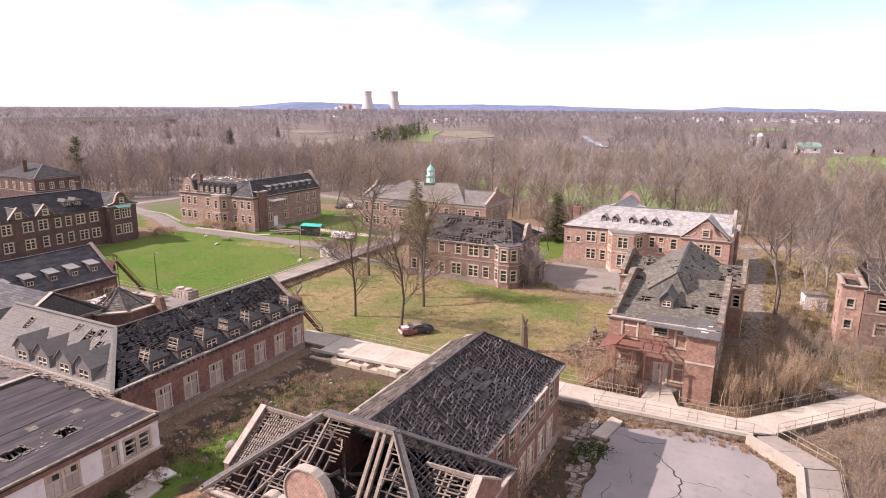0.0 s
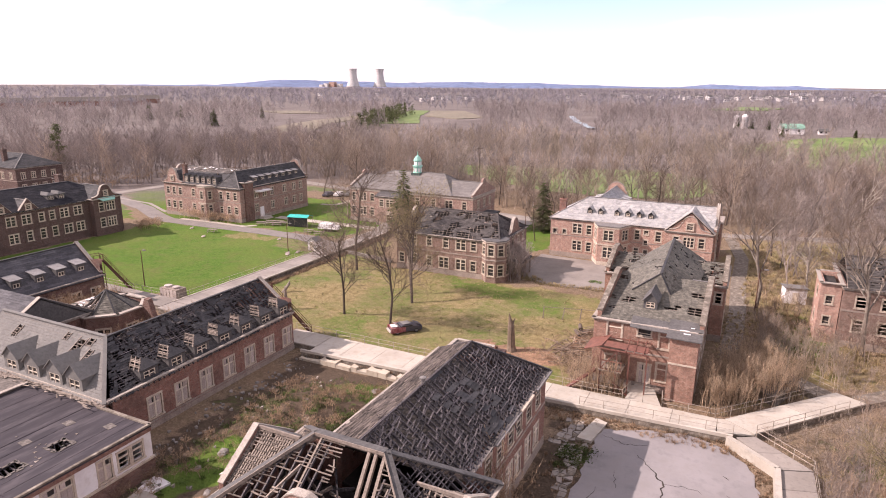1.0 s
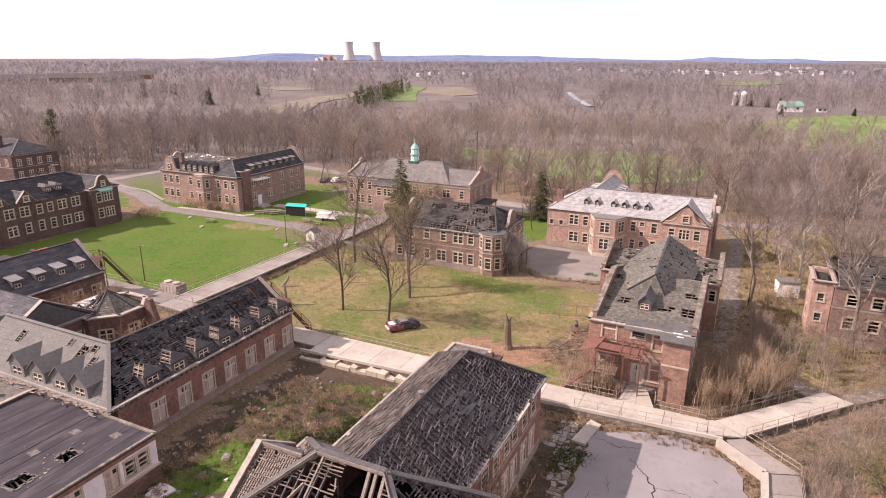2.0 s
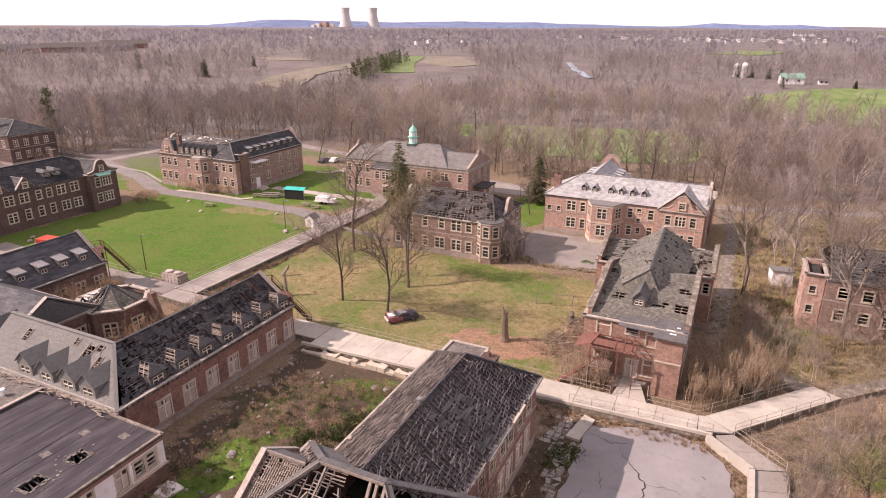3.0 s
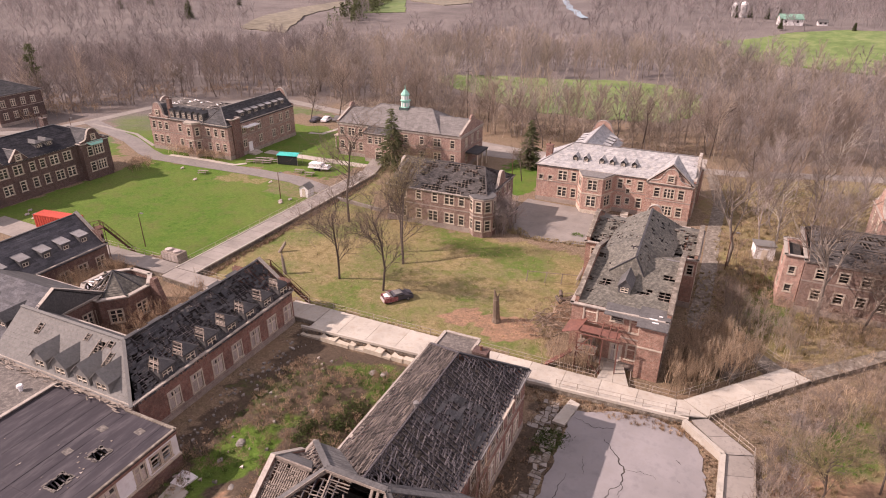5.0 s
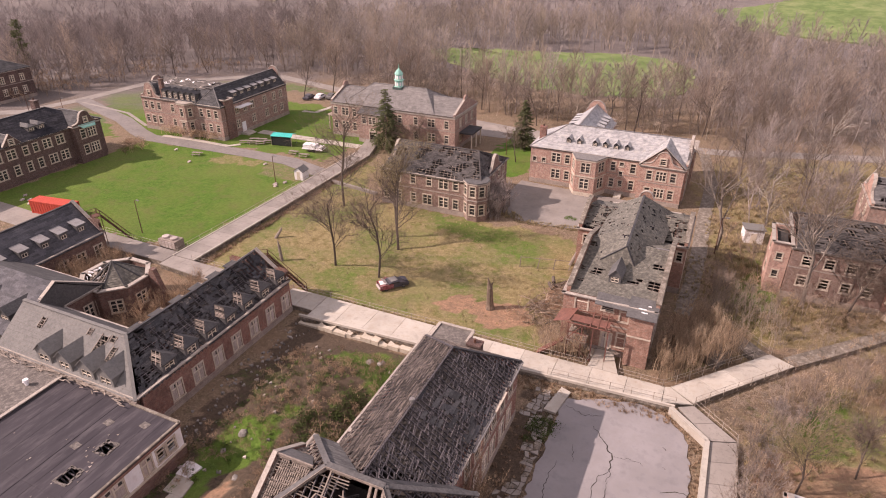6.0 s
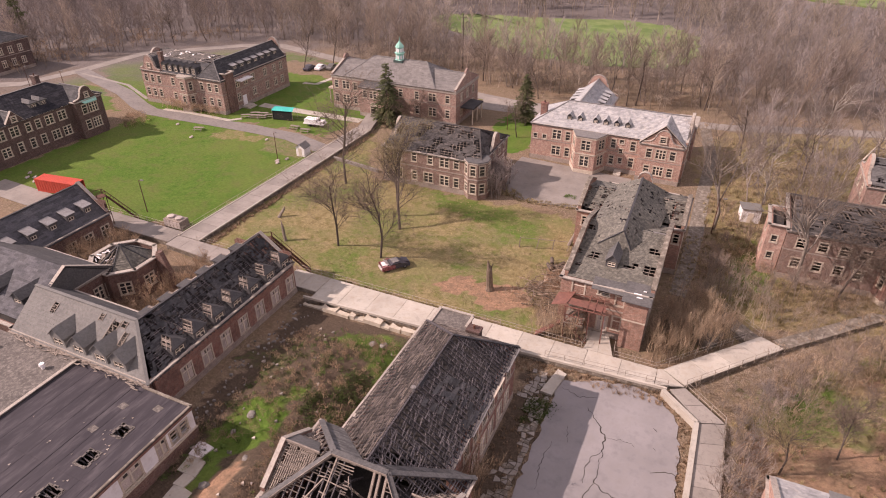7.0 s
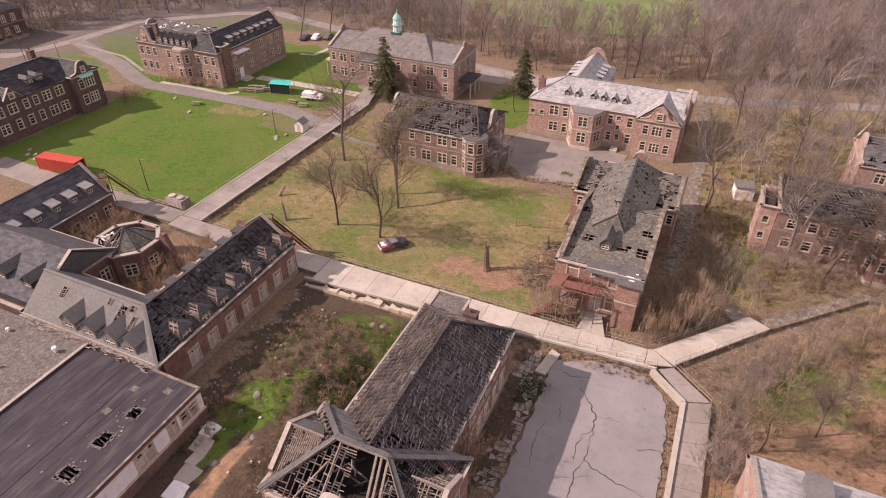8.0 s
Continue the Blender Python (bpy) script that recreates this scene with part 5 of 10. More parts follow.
def collapsed_hall():
    """Two-storey hall whose slate roof is caving in."""
    h = thing("caved_roof_hall", (-47, 103, 0), "two-storey dark brick hall with a caving slate roof", "building")
    B = BRICK_WORN
    wins = {"S": [([-55.6, -49.9, -46.6], 4.9, 0.95, 1.75, "single"), ([-53.4, -43.7], 4.8, 1.75, 1.9, "double"), ([-41.3], 4.9, 0.95, 1.8, "single"),
                  ([-55.6, -49.9], 1.2, 0.95, 1.75, "single"), ([-53.4, -47.0, -43.7], 1.15, 1.75, 1.9, "double"), ([-41.3], 1.2, 0.95, 1.8, "single")],
            "E": [([103.5, 106.5, 109], 4.9, 1.0, 1.75, "broken"), ([103.5, 109], 1.2, 1.0, 1.75, "broken")],
            "W": [([100, 104, 108], 4.9, 1.0, 1.75, "single"), ([100, 104, 108], 1.2, 1.0, 1.75, "single")]}
    block(h, -56.6, -36.6, 96.5, 111.0, 6.9, wins, B, belt=(3.9,))
    hip_slopes(h, -56.6, -36.6, 96.5, 111.0, 6.95, 10.3, "u", SLATE_BROWN, (0, 1), hole=0.46, seed=81, run=3.2, cap=SLATE_BROWN, cell=0.45, course=0.28, grain=0.42, loose=0.13)
    gable_top(h, "W", -56.6, -36.6, 96.5, 111, 103.7, 4.2, 6.9, 9.9, B, "curved", raise_=0.4)
    gable_top(h, "E", -58, -36.6, 96.5, 111, 104.6, 3.2, 6.9, 9.2, B, "curved", raise_=0.6)
    # round-cornered bay at the front corner
    cx, cy, r = -37.6, 97.6, 2.4
    ring = [(cx + r * math.cos(radians(a)), cy + r * math.sin(radians(a))) for a in (-157, -112, -67, -22, 23, 68)]
    for (x0, y0), (x1, y1) in zip(ring, ring[1:]):
        ln = math.hypot(x1 - x0, y1 - y0)
        m = pose(x0, y0, 0, 0, 0, math.degrees(math.atan2(y1 - y0, x1 - x0)))
        fl = ((1.2, 1.9), (4.7, 1.9))
        holes = [(ln / 2 - 0.5, ln / 2 + 0.5, zb, zb + hh) for zb, hh in fl]
        part("bay_wall", pierced(Geo(), ln, -0.3, 7.2, holes, 0.35), B, h, at=m)
        for zb, hh in fl:
            window(h, m, ln / 2, zb, 1.0, hh, "single")
        for z0, z1 in ((7.0, 7.2), (3.9, 4.08)):
            part("stone_course", Geo().box((-0.03, -0.07, z0), (ln + 0.03, 0.003, z1)), COPING, h, at=m)
    part("bay_roof", Geo().slab([(x, y, 7.2) for x, y in ring], (0, 0, 0.15)), SLATE_MID, h)
    # porch falling away at the side
    pr = part("porch_roof", Geo().slab([(-36.5, 98.8, 3.6), (-33.2, 98.8, 3.0), (-33.2, 104.6, 3.0), (-36.5, 104.6, 3.6)], (0, 0, 0.14)), SLATE, h)
    for v in (99.1, 101.7, 104.3):
        part("porch_post", Geo().beam((-33.5, v, 0), (-33.5, v, 3.05), 0.2), TIMBER, h)


def cupola_hall():
    """Main hall: long slate roof with a green copper cupola and stepped parapets."""
    h = thing("cupola_hall", (-71.5, 134, 0), "two-storey brick main hall with grey slate roof and green cupola", "building")
    B = BRICK_MID
    ups = [-87.0, -81.7, -65.0, -57.1, -69.2]
    wins = {"S": [(ups, 5.2, 1.0, 1.8, "single"), ([-84.3, -61.0], 5.2, 1.8, 1.8, "double"), ([-87.1, -81.8, -57.1, -65.0], 1.7, 1.0, 1.9, "single"), ([-84.4, -61.0], 1.7, 1.8, 1.9, "double")],
            "E": [([131, 134.5, 138], 5.2, 1.1, 1.8, "double"), ([131, 138], 1.7, 1.1, 1.9, "double")],
            "W": [([131, 134.5, 138], 5.2, 1.1, 1.8, "double")]}
    block(h, -88.2, -55.0, 127.8, 141.2, 8.2, wins, B, belt=(4.6,), cornice=0.6)
    # low gabled roof end to end, and a higher hipped roof over the middle
    hip_slopes(h, -88.2, -55.0, 127.8, 141.2, 8.3, 10.7, "u", SLATE_WARM, (0, 0), seed=91)
    hip_slopes(h, -84.6, -60.4, 127.8, 141.2, 8.34, 12.1, "u", SLATE_WARM, (1, 1), seed=95, run=5.0)
    for sd, u in (("W", -88.2), ("E", -55.0)):
        gable_top(h, sd, -88.2, -55.0, 127.8, 141.2, 134.5, 6.7, 8.2, 10.7, B, "plain", raise_=0.45)
        m, ln = side_frame(sd, -88.2, -55.0, 127.8, 141.2)
        part("gable_knob", Geo().slab([(6.7 + 1.1 * math.cos(radians(t)), 0, 10.9 + 0.9 * math.sin(radians(t))) for t in range(0, 181, 20)], (0, TH, 0)), B, h, at=m)
    # entrance bay
    block(h, -79.2, -71.6, 125.4, 128.0, 7.0, {"S": [([-77.6, -73.2], 4.6, 1.1, 1.7, "single"), ([-75.4], 4.6, 1.8, 1.7, "double"), ([-75.4], 0.4, 1.6, 2.6, "broken")]}, B, sides="SEW", floors=False)
    slope(h, (-79.5, 125.1, 7.0), (-71.3, 125.1, 7.0), (-71.8, 128.3, 8.2), (-79.0, 128.3, 8.2), SLATE_MID, 0, 97)
    part("entrance_arch", Geo().slab([(-75.4 + 1.0 * math.cos(a), 125.33, 2.7 + 1.0 * math.sin(a)) for a in [math.pi * i / 8 for i in range(9)]], (0, -0.06, 0)), STONE, h)
    # side porches on posts
    for u0, u1 in ((-91.2, -88.3), (-54.9, -51.6)):
        part("porch_roof", Geo().box((u0, 130.2, 3.7), (u1, 136.4, 4.05)), SLATE if u0 > -60 else STONE, h)
        x = u0 + 0.3 if u0 < -80 else u1 - 0.3
        for v in (130.5, 133.3, 136.1):
            part("porch_post", Geo().tube((x, v, 0), (x, v, 3.7), 0.19, 0.16, 8), STONE, h)
    # cupola
    c = (-72.6, 134.4, 10.4)
    part("cupola_base", Geo().box((c[0] - 1.2, c[1] - 1.2, 10.6), (c[0] + 1.2, c[1] + 1.2, 12.0)), DARKTRIM, h)
    cu = part("cupola", Geo().lathe([(1.15, 1.5), (1.25, 1.6), (1.05, 1.7), (1.0, 3.0), (1.3, 3.1), (1.3, 3.25), (0.95, 3.3), (0.9, 4.4), (1.1, 4.5), (0.95, 4.8), (0.6, 5.3), (0.25, 5.7), (0.12, 5.9), (0.1, 6.3), (0.02, 6.9)], 8, c), VERDIGRIS, h, "green copper cupola with white louvres")
    for i in range(8):
        a = 2 * math.pi * i / 8
        for z, r in ((12.2, 1.0), (13.8, 0.9)):
            m = pose(c[0] + math.cos(a) * r * 0.93, c[1] + math.sin(a) * r * 0.93, z, 0, 0, math.degrees(a) + 90)
            part("louvre", Geo().box((-0.24, -0.05, 0), (0.24, 0.03, 0.85)), WHITE, cu, at=m)


def corner_hall():
    """L-shaped hall with dormers in a row and a scrolled end gable."""
    h = thing("corner_hall", (-120, 124, 0), "L-shaped two-storey brick hall with dark roof and dormer rows", "building")
    B = BRICK_MID
    up, lo = 5.4, 1.9
    w1 = {"S": [([-133.2, -131.1, -128.9], up, 1.0, 1.8, "single"), ([-133.4, -131.3, -129.2], lo, 1.0, 1.8, "single"), ([-124.4, -112.8, -110.6], up, 0.95, 1.8, "single"), ([-110.5, -112.8], lo, 0.95, 1.8, "single"), ([-124.4, -115.2], lo, 0.95, 1.6, "single"), ([-115.2], up, 0.95, 1.8, "single")],
          "W": [([115, 119], up, 1.0, 1.8, "single"), ([115, 119], lo, 1.0, 1.8, "single")],
          "E": [([117.5, 120.5, 123.3, 128.1, 131.9, 134.7], up, 1.15, 1.8, "double"), ([117.5, 123.3, 128.5, 131.9, 134.7], lo, 1.15, 1.8, "double")]}
    block(h, -134.6, -116.2, 112.0, 123.6, 8.3, {"S": [x for x in [([c for c in p if c < -117.4], *q) for p, *q in w1["S"]] if x[0]], "W": w1["W"]}, B, belt=(4.7,), sides="SNW")
    block(h, -116.2, -109.0, 112.0, 137.5, 8.3, {"S": [x for x in [([c for c in p if c > -116.8], *q) for p, *q in w1["S"]] if x[0]], "E": w1["E"]}, B, belt=(4.7,), sides="SEN")
    # mansard-like front slope with a nearly flat top
    slope(h, (-134.2, 111.7, 8.2), (-115.4, 111.7, 8.2), (-113.6, 115.0, 11.2), (-134.2, 115.0, 11.2), SLATE, 0.05, 101)
    slope(h, (-134.2, 115.0, 11.2), (-113.4, 115.0, 11.2), (-113.0, 120.5, 11.7), (-134.2, 120.5, 11.7), GRAVEL_ROOF, 0.14, 102, grain=0.3)
    slope(h, (-115.4, 123.9, 8.2), (-134.2, 123.9, 8.2), (-134.2, 120.5, 11.7), (-113.0, 120.5, 11.7), SLATE, 0, 103)
    for u in (-126.6, -124.7, -122.8, -120.9, -119.0, -117.2):
        dormer(h, "S", u, 112.2, 8.75, 1.35, 1.75, 1.7, "gable", wall=SLATE_MID, top=SLATE, pitch=0.6)
    gable_top(h, "S", -134.6, -117.0, 111.9, 123.6, -131.2, 3.2, 8.2, 11.4, B, "curved", raise_=0.6, window_at=(9.0, 0.9, 1.1, "single"))
    gable_top(h, "W", -134.6, -117.0, 112.0, 123.6, 117.8, 5.6, 8.2, 11.7, B, "curved", raise_=0.5)
    slope(h, (-127.9, 112.2, 8.3), (-127.9, 118, 8.3), (-131.2, 118, 11.3), (-131.2, 112.2, 11.3), SLATE, 0, 104)
    chimney(h, -127.3, 112.7, 8.2, 13.2, 0.9, 0.9, BRICK_OLD)
    rr = random.Random(4)
    for i in range(44):
        x, y = rr.uniform(-130, -115), rr.uniform(114.6, 119.5)
        a, z = rr.uniform(0, 3.1), 11.28 + (y - 115) * 0.09
        part("fallen_slab", Geo().beam((x, y, z), (x + math.cos(a) * rr.uniform(0.5, 1.6), y + math.sin(a) * 0.9, z + 0.12), rr.uniform(0.15, 0.45), 0.06), (COPING, WHITE, GRAVEL_ROOF)[i % 3], h)
    bay(h, -119.6, 112.0, 2.3, 1.9, 8.4, B, ((1.9, 1.9), (5.3, 1.9)), roof=COPING)
    # the wing along the side
    hip_slopes(h, -116.2, -109.0, 112.0, 137.5, 8.3, 12.0, "v", SLATE, (1, 0), seed=105, run=2.6)
    gable_top(h, "N", -116.2, -109, 112, 137.5, -112.6, 3.6, 8.3, 12.0, B, "curved", raise_=0.7)
    for v in (118.6, 121.2, 123.8, 126.4, 129.0, 131.6, 134.2):
        dormer(h, "E", -109.9, v, 8.9, 1.5, 1.35, 2.0, "shed", wall=SLATE_MID, top=SHINGLE_LIGHT)
    block(h, -111.4, -108.6, 113.4, 116.2, 9.6, {}, BRICK_OLD, plinth=0, floors=False, cornice=0.2)
    part("portico_roof", Geo().box((-108.9, 117.0, 6.9), (-107.3, 121.6, 7.15)), WHITE, h)
    part("entrance_steps", Geo().box((-108.9, 117.8, 0), (-107.2, 120.6, 0.5)).box((-107.2, 117.8, 0), (-106.6, 120.6, 0.25)), CONCRETE, h)
    part("entrance_door", Geo().box((-108.95, 118.5, 0.5), (-108.85, 119.9, 2.9)), WHITE, h, "white double door")


def shaded_hall():
    """Hall with a gabled bay and parapet gables over the wall; its shade is in the brick colour."""
    h = thing("gabled_hall", (-134, 78, 0), "two-storey brick hall, shade-darkened, with wall gables and dark slate roof", "building")
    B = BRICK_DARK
    up, lo = 5.4, 1.9
    wins = {"E": [([70.4, 73.4], up, 1.7, 1.8, "double"), ([81.2, 84.2], up, 1.7, 1.8, "double"), ([76.4, 78.6], up, 1.0, 1.7, "single"), ([63, 66.4], up, 1.6, 1.8, "double"),
                  ([70.5, 81.7, 84.4], lo, 1.7, 1.8, "double"), ([73.6, 76.3, 78.8], lo, 1.0, 1.9, "single"), ([63, 66.4], lo, 1.6, 1.8, "double")],
            "N": [([-139, -135.5, -131.5], up, 1.1, 1.8, "single"), ([-139, -135.5, -131.5], lo, 1.1, 1.8, "single")]}
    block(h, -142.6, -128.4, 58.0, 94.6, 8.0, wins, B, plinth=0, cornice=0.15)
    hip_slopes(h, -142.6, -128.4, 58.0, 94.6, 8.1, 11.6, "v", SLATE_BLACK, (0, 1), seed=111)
    # projecting bay with scrolled gable
    bw = {"E": [([88.7], up, 1.1, 1.9, "single"), ([90.9], up, 1.9, 1.9, "triple"), ([88.7], lo, 1.1, 1.9, "single"), ([90.9], lo, 1.9, 1.9, "triple")], "N": []}
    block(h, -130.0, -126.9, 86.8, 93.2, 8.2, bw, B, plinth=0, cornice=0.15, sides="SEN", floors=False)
    gable_top(h, "E", -130, -126.9, 86.8, 93.2, 90.0, 3.2, 8.2, 10.8, B, "curved", raise_=0.3, window_at=(8.8, 0.8, 1.0, "single"))
    hip_slopes(h, -135.0, -127.0, 87.0, 93.0, 8.2, 10.8, "u", SLATE, (0, 0), seed=115)
    part("bay_canopy", Geo().slab([(-126.9, 88, 8.3), (-126.1, 88.6, 7.7), (-126.1, 91.6, 7.7), (-126.9, 92.2, 8.3)], (0, 0, 0.1)), VERDIGRIS, h)
    for v in (74.0, 68.8):
        gable_top(h, "E", -142.6, -128.3, 58, 94.6, v, 1.9, 8.0, 10.2, B, "plain", raise_=0.2, window_at=(8.3, 0.9, 1.0, "single"))
        hip_slopes(h, -134.2, -128.3, v - 1.8, v + 1.8, 8.1, 10.1, "u", SLATE, (0, 0), seed=117)
    for v in (80.0, 82.2):
        dormer(h, "E", -130.2, v, 8.9, 1.5, 1.1, 1.6, "hip", wall=SLATE_MID, top=VERDIGRIS if v > 81 else SLATE_MID)
    chimney(h, -137, 86.5, 10, 13.2, 1.5, 1.0, B)
    # distant brick block behind, half hidden by the wood
    k = thing("hipped_block", (-201, 115, 0), "two-storey dark brick block with hipped roof at the wood's edge", "building")
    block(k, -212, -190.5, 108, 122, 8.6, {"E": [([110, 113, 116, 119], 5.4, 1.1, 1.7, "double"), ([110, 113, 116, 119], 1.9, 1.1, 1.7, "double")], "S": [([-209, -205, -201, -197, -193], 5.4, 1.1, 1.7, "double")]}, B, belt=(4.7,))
    hip_slopes(k, -212, -190.5, 108, 122, 8.7, 12.0, "u", SLATE, (1, 1), seed=121)
    chimney(k, -200, 111, 9, 13.5, 1.2, 1.2, B)


def porch_hall():
    """Hall with a patched slate roof between stone-capped parapets and a collapsing front porch."""
    h = thing("parapet_hall", (-9, 80, 0), "two-storey brick hall with holed slate roof and rusted front porch", "building")
    B = BRICK_ORANGE
    wins = {"S": [([-11.4], 5.6, 1.5, 1.9, "bricked"), ([-8.2], 6.4, 1.4, 0.8, "small"), ([-6.1], 5.3, 1.0, 2.0, "bricked"), ([-6.1], 1.5, 1.0, 2.0, "bricked"), ([-7.9], 0.8, 1.2, 2.3, "boarded"), ([-11.4], 1.6, 1.5, 1.9, "bricked")],
            "E": [([70, 73, 76, 79, 84, 88, 92], 5.2, 1.1, 1.7, "single"), ([70, 73, 76, 79, 84, 88, 92], 1.6, 1.1, 1.7, "single")],
            "W": [([70, 73, 76, 81], 5.2, 1.1, 1.7, "single"), ([70, 73, 76, 81], 1.6, 1.1, 1.7, "single")]}
    block(h, -13.7, -2.6, 66.8, 96.5, 7.7, wins, B, belt=(4.3,), cornice=0.2)
    S = SLATE_PATCHED
    # low front roof between the parapets, slates fallen through in a few places
    rz, rv = 9.85, 79.0
    FALLEN = ((-11.3, -10.0, 71.2, 72.6, -0.3), (-7.0, -5.3, 70.8, 71.6, 0), (-5.9, -5.2, 71.6, 72.2, 0), (-4.5, -3.1, 70.3, 72.3, 0.2), (-13.2, -12.5, 71.7, 72.6, 0), (-12.9, -12.0, 69.4, 70.0, 0), (-4.6, -3.3, 74.6, 75.8, 0.3), (-13.0, -11.7, 76.9, 78.2, 0))
    slope(h, (-13.1, 67.2, 7.75), (-2.9, 67.2, 7.75), (-2.9, rv, rz), (-13.1, rv, rz), S, 0, 131, cell=0.36, course=0.24, gaps=FALLEN)
    slope(h, (-2.9, 85.4, 7.8), (-13.1, 85.4, 7.8), (-13.1, rv, rz), (-2.9, rv, rz), S, 0.45, 132, cell=0.4, course=0.25, grain=0.6)
    # steep hipped spine that starts low on the front roof and runs back over its ridge
    A, Bk = Vector((-7.95, 75.2, 11.3)), Vector((-8.3, 91.2, 12.0))
    lf, rf, lm, rm = (-11.0, 74.4, 9.06), (-6.6, 74.4, 9.06), (-12.7, 79.4, 9.82), (-4.0, 83.0, 8.75)
    mid = A.lerp(Bk, 0.33)
    slope(h, lf, rf, A, A, S, 0, 137, cell=0.4, course=0.25)
    slope(h, rf, rm, mid, A, S, 0.05, 133, cell=0.4, course=0.25, grain=0.9, loose=0.2)
    slope(h, rm, (-3.6, 95.6, 7.9), Bk, mid, S, 0.08, 138, cell=0.4, course=0.25, grain=0.9, loose=0.2)
    slope(h, lm, lf, A, mid, S, 0.02, 134, cell=0.4, course=0.25, loose=0.2)
    slope(h, (-12.9, 95.6, 7.9), lm, mid, Bk, S, 0.04, 139, cell=0.4, course=0.25, grain=0.9, loose=0.2)
    slope(h, (-3.6, 95.6, 7.9), (-12.9, 95.6, 7.9), Bk, Bk, S, 0, 140, cell=0.4, course=0.25)
    ridge_cap(h, A, Bk, SLATE)
    for q in (lf, rf):
        ridge_cap(h, A, q, SLATE, 0.2)
    ridge_cap(h, (-13.1, rv, rz), (-12.2, rv, rz), S)
    ridge_cap(h, (-4.6, rv, rz), (-2.9, rv, rz), COPPER)
    dormer(h, "S", -8.3, 70.4, 8.35, 1.5, 1.0, 1.9, "gable", wall=SLATE_MID, top=SLATE_MID, pitch=1.2)
    # stone-capped parapets at the sides
    for u, w in ((-13.5, 0), (-2.75, 1)):
        prof = [(67.4, 7.4), (67.4, 8.35), (76.6 + w, 10.6), (77.8 + w, 10.6), (84.8, 8.7), (84.8, 7.4)]
        pp = part("parapet", Geo().slab([(u, y, z) for y, z in prof], (0.45, 0, 0)), B, h)
        k = Geo()
        coping(k, [(u + 0.22, y, z) for y, z in prof[1:-1]], (1, 0, 0), 0.64, 0.16)
        part("coping", k, STAINED, pp)
    gable_top(h, "N", -13.7, -2.6, 66.8, 96.5, -8.4, 2.3, 7.6, 10.4, B, "curved", raise_=0.3)
    for u0, u1, uw in ((-16.4, -13.8, -16.4), (-2.5, -0.9, -1.35)):
        block(h, u0, u1, 85.4, 96.4, 7.6, {"S": [([(u0 + u1) / 2], 5.2, 0.8, 1.5, "broken")], "E": [([88, 91, 94], 5.2, 1.0, 1.7, "single"), ([88, 91, 94], 1.6, 1.0, 1.7, "single")], "W": [([88, 91, 94], 5.2, 1.0, 1.7, "single")]}, B, floors=True, cornice=0.2)
        prof = [(85.6, 7.4), (85.6, 8.2), (90.4, 10.1), (92.2, 10.1), (96.2, 8.2), (96.2, 7.4)]
        pp = part("parapet", Geo().slab([(uw, y, z) for y, z in prof], (0.45, 0, 0)), B, h)
        k = Geo()
        coping(k, [(uw + 0.22, y, z) for y, z in prof[1:-1]], (1, 0, 0), 0.64, 0.16)
        part("coping", k, STAINED, pp)
    for u0, u1, sd in ((-16.0, -8.6, 145), (-8.4, -1.2, 147)):
        slope(h, (u0, 86.4, 7.7), (u1, 86.4, 7.7), (u1, 91.6, 9.2), (u0, 91.6, 9.2), S, 0.5, sd, cell=0.4, course=0.25, grain=0.6)
        slope(h, (u1, 96.6, 7.7), (u0, 96.6, 7.7), (u0, 91.6, 9.2), (u1, 91.6, 9.2), S, 0.35, sd + 1, cell=0.4, course=0.25, grain=0.6)
    # tall stair bay at the corner under a sheet roof
    block(h, -5.4, -2.6, 65.6, 67.2, 7.2, {}, B, belt=(4.25,), sides="SEW", floors=False, plinth=0, cornice=0)
    part("sheet_roof", Geo().slab([(-9.7, 66.0, 7.5), (-5.6, 66.0, 7.4), (-5.6, 67.9, 8.0), (-9.7, 67.9, 8.1)], (0, 0, 0.1)), SLATE_MID, h)
    sr = part("sheet_roof", Geo().slab([(-5.8, 65.2, 7.25), (-2.3, 65.2, 7.2), (-2.3, 68.4, 8.15), (-5.8, 68.4, 8.2)], (0, 0, 0.12)), SLATE_MID, h, "grey sheet-metal roof")
    for x, y, ln in ((-4.6, 66.6, 0.9), (-4.2, 66.1, 0.7), (-3.6, 67.2, 0.4)):
        part("patch", Geo().box((x, y, 7.78 + (y - 66.6) * 0.3), (x + ln, y + 0.18, 7.84 + (y - 66.6) * 0.3)), WHITE, sr)
    # porch frame in red oxide steel
    part("porch_roof", Geo().slab([(-14.2, 64.6, 4.6), (-12.2, 64.3, 5.5), (-11.6, 66.7, 5.95), (-13.8, 66.7, 5.2)], (0, 0, 0.06)), RUSTRED, h)
    part("porch_roof", Geo().slab([(-12.2, 64.5, 5.42), (-7.4, 64.5, 5.36), (-7.4, 65.5, 5.62), (-12.2, 65.5, 5.68)], (0, 0, 0.06)), RUSTRED, h, "rust-red porch roof, half gone")
    for z, y in ((5.3, 64.1), (5.45, 64.9), (5.6, 65.6), (5.8, 66.4)):
        part("purlin", Geo().beam((-12.4, y, z), (-7.2, y, z), 0.12), RUSTRED, h)
    for x in (-9.6, -8.7, -7.8):
        part("porch_rafter", Geo().beam((x, 64.0, 5.36), (x, 66.7, 5.96), 0.1), RUSTRED, h)
    part("stair_brace", Geo().beam((-12.2, 64.2, 2.7), (-9.0, 64.1, 0.2), 0.14), RUSTRED, h)
    part("stair_brace", Geo().beam((-10.5, 64.2, 5.2), (-12.2, 64.2, 2.9), 0.1), RUSTRED, h)
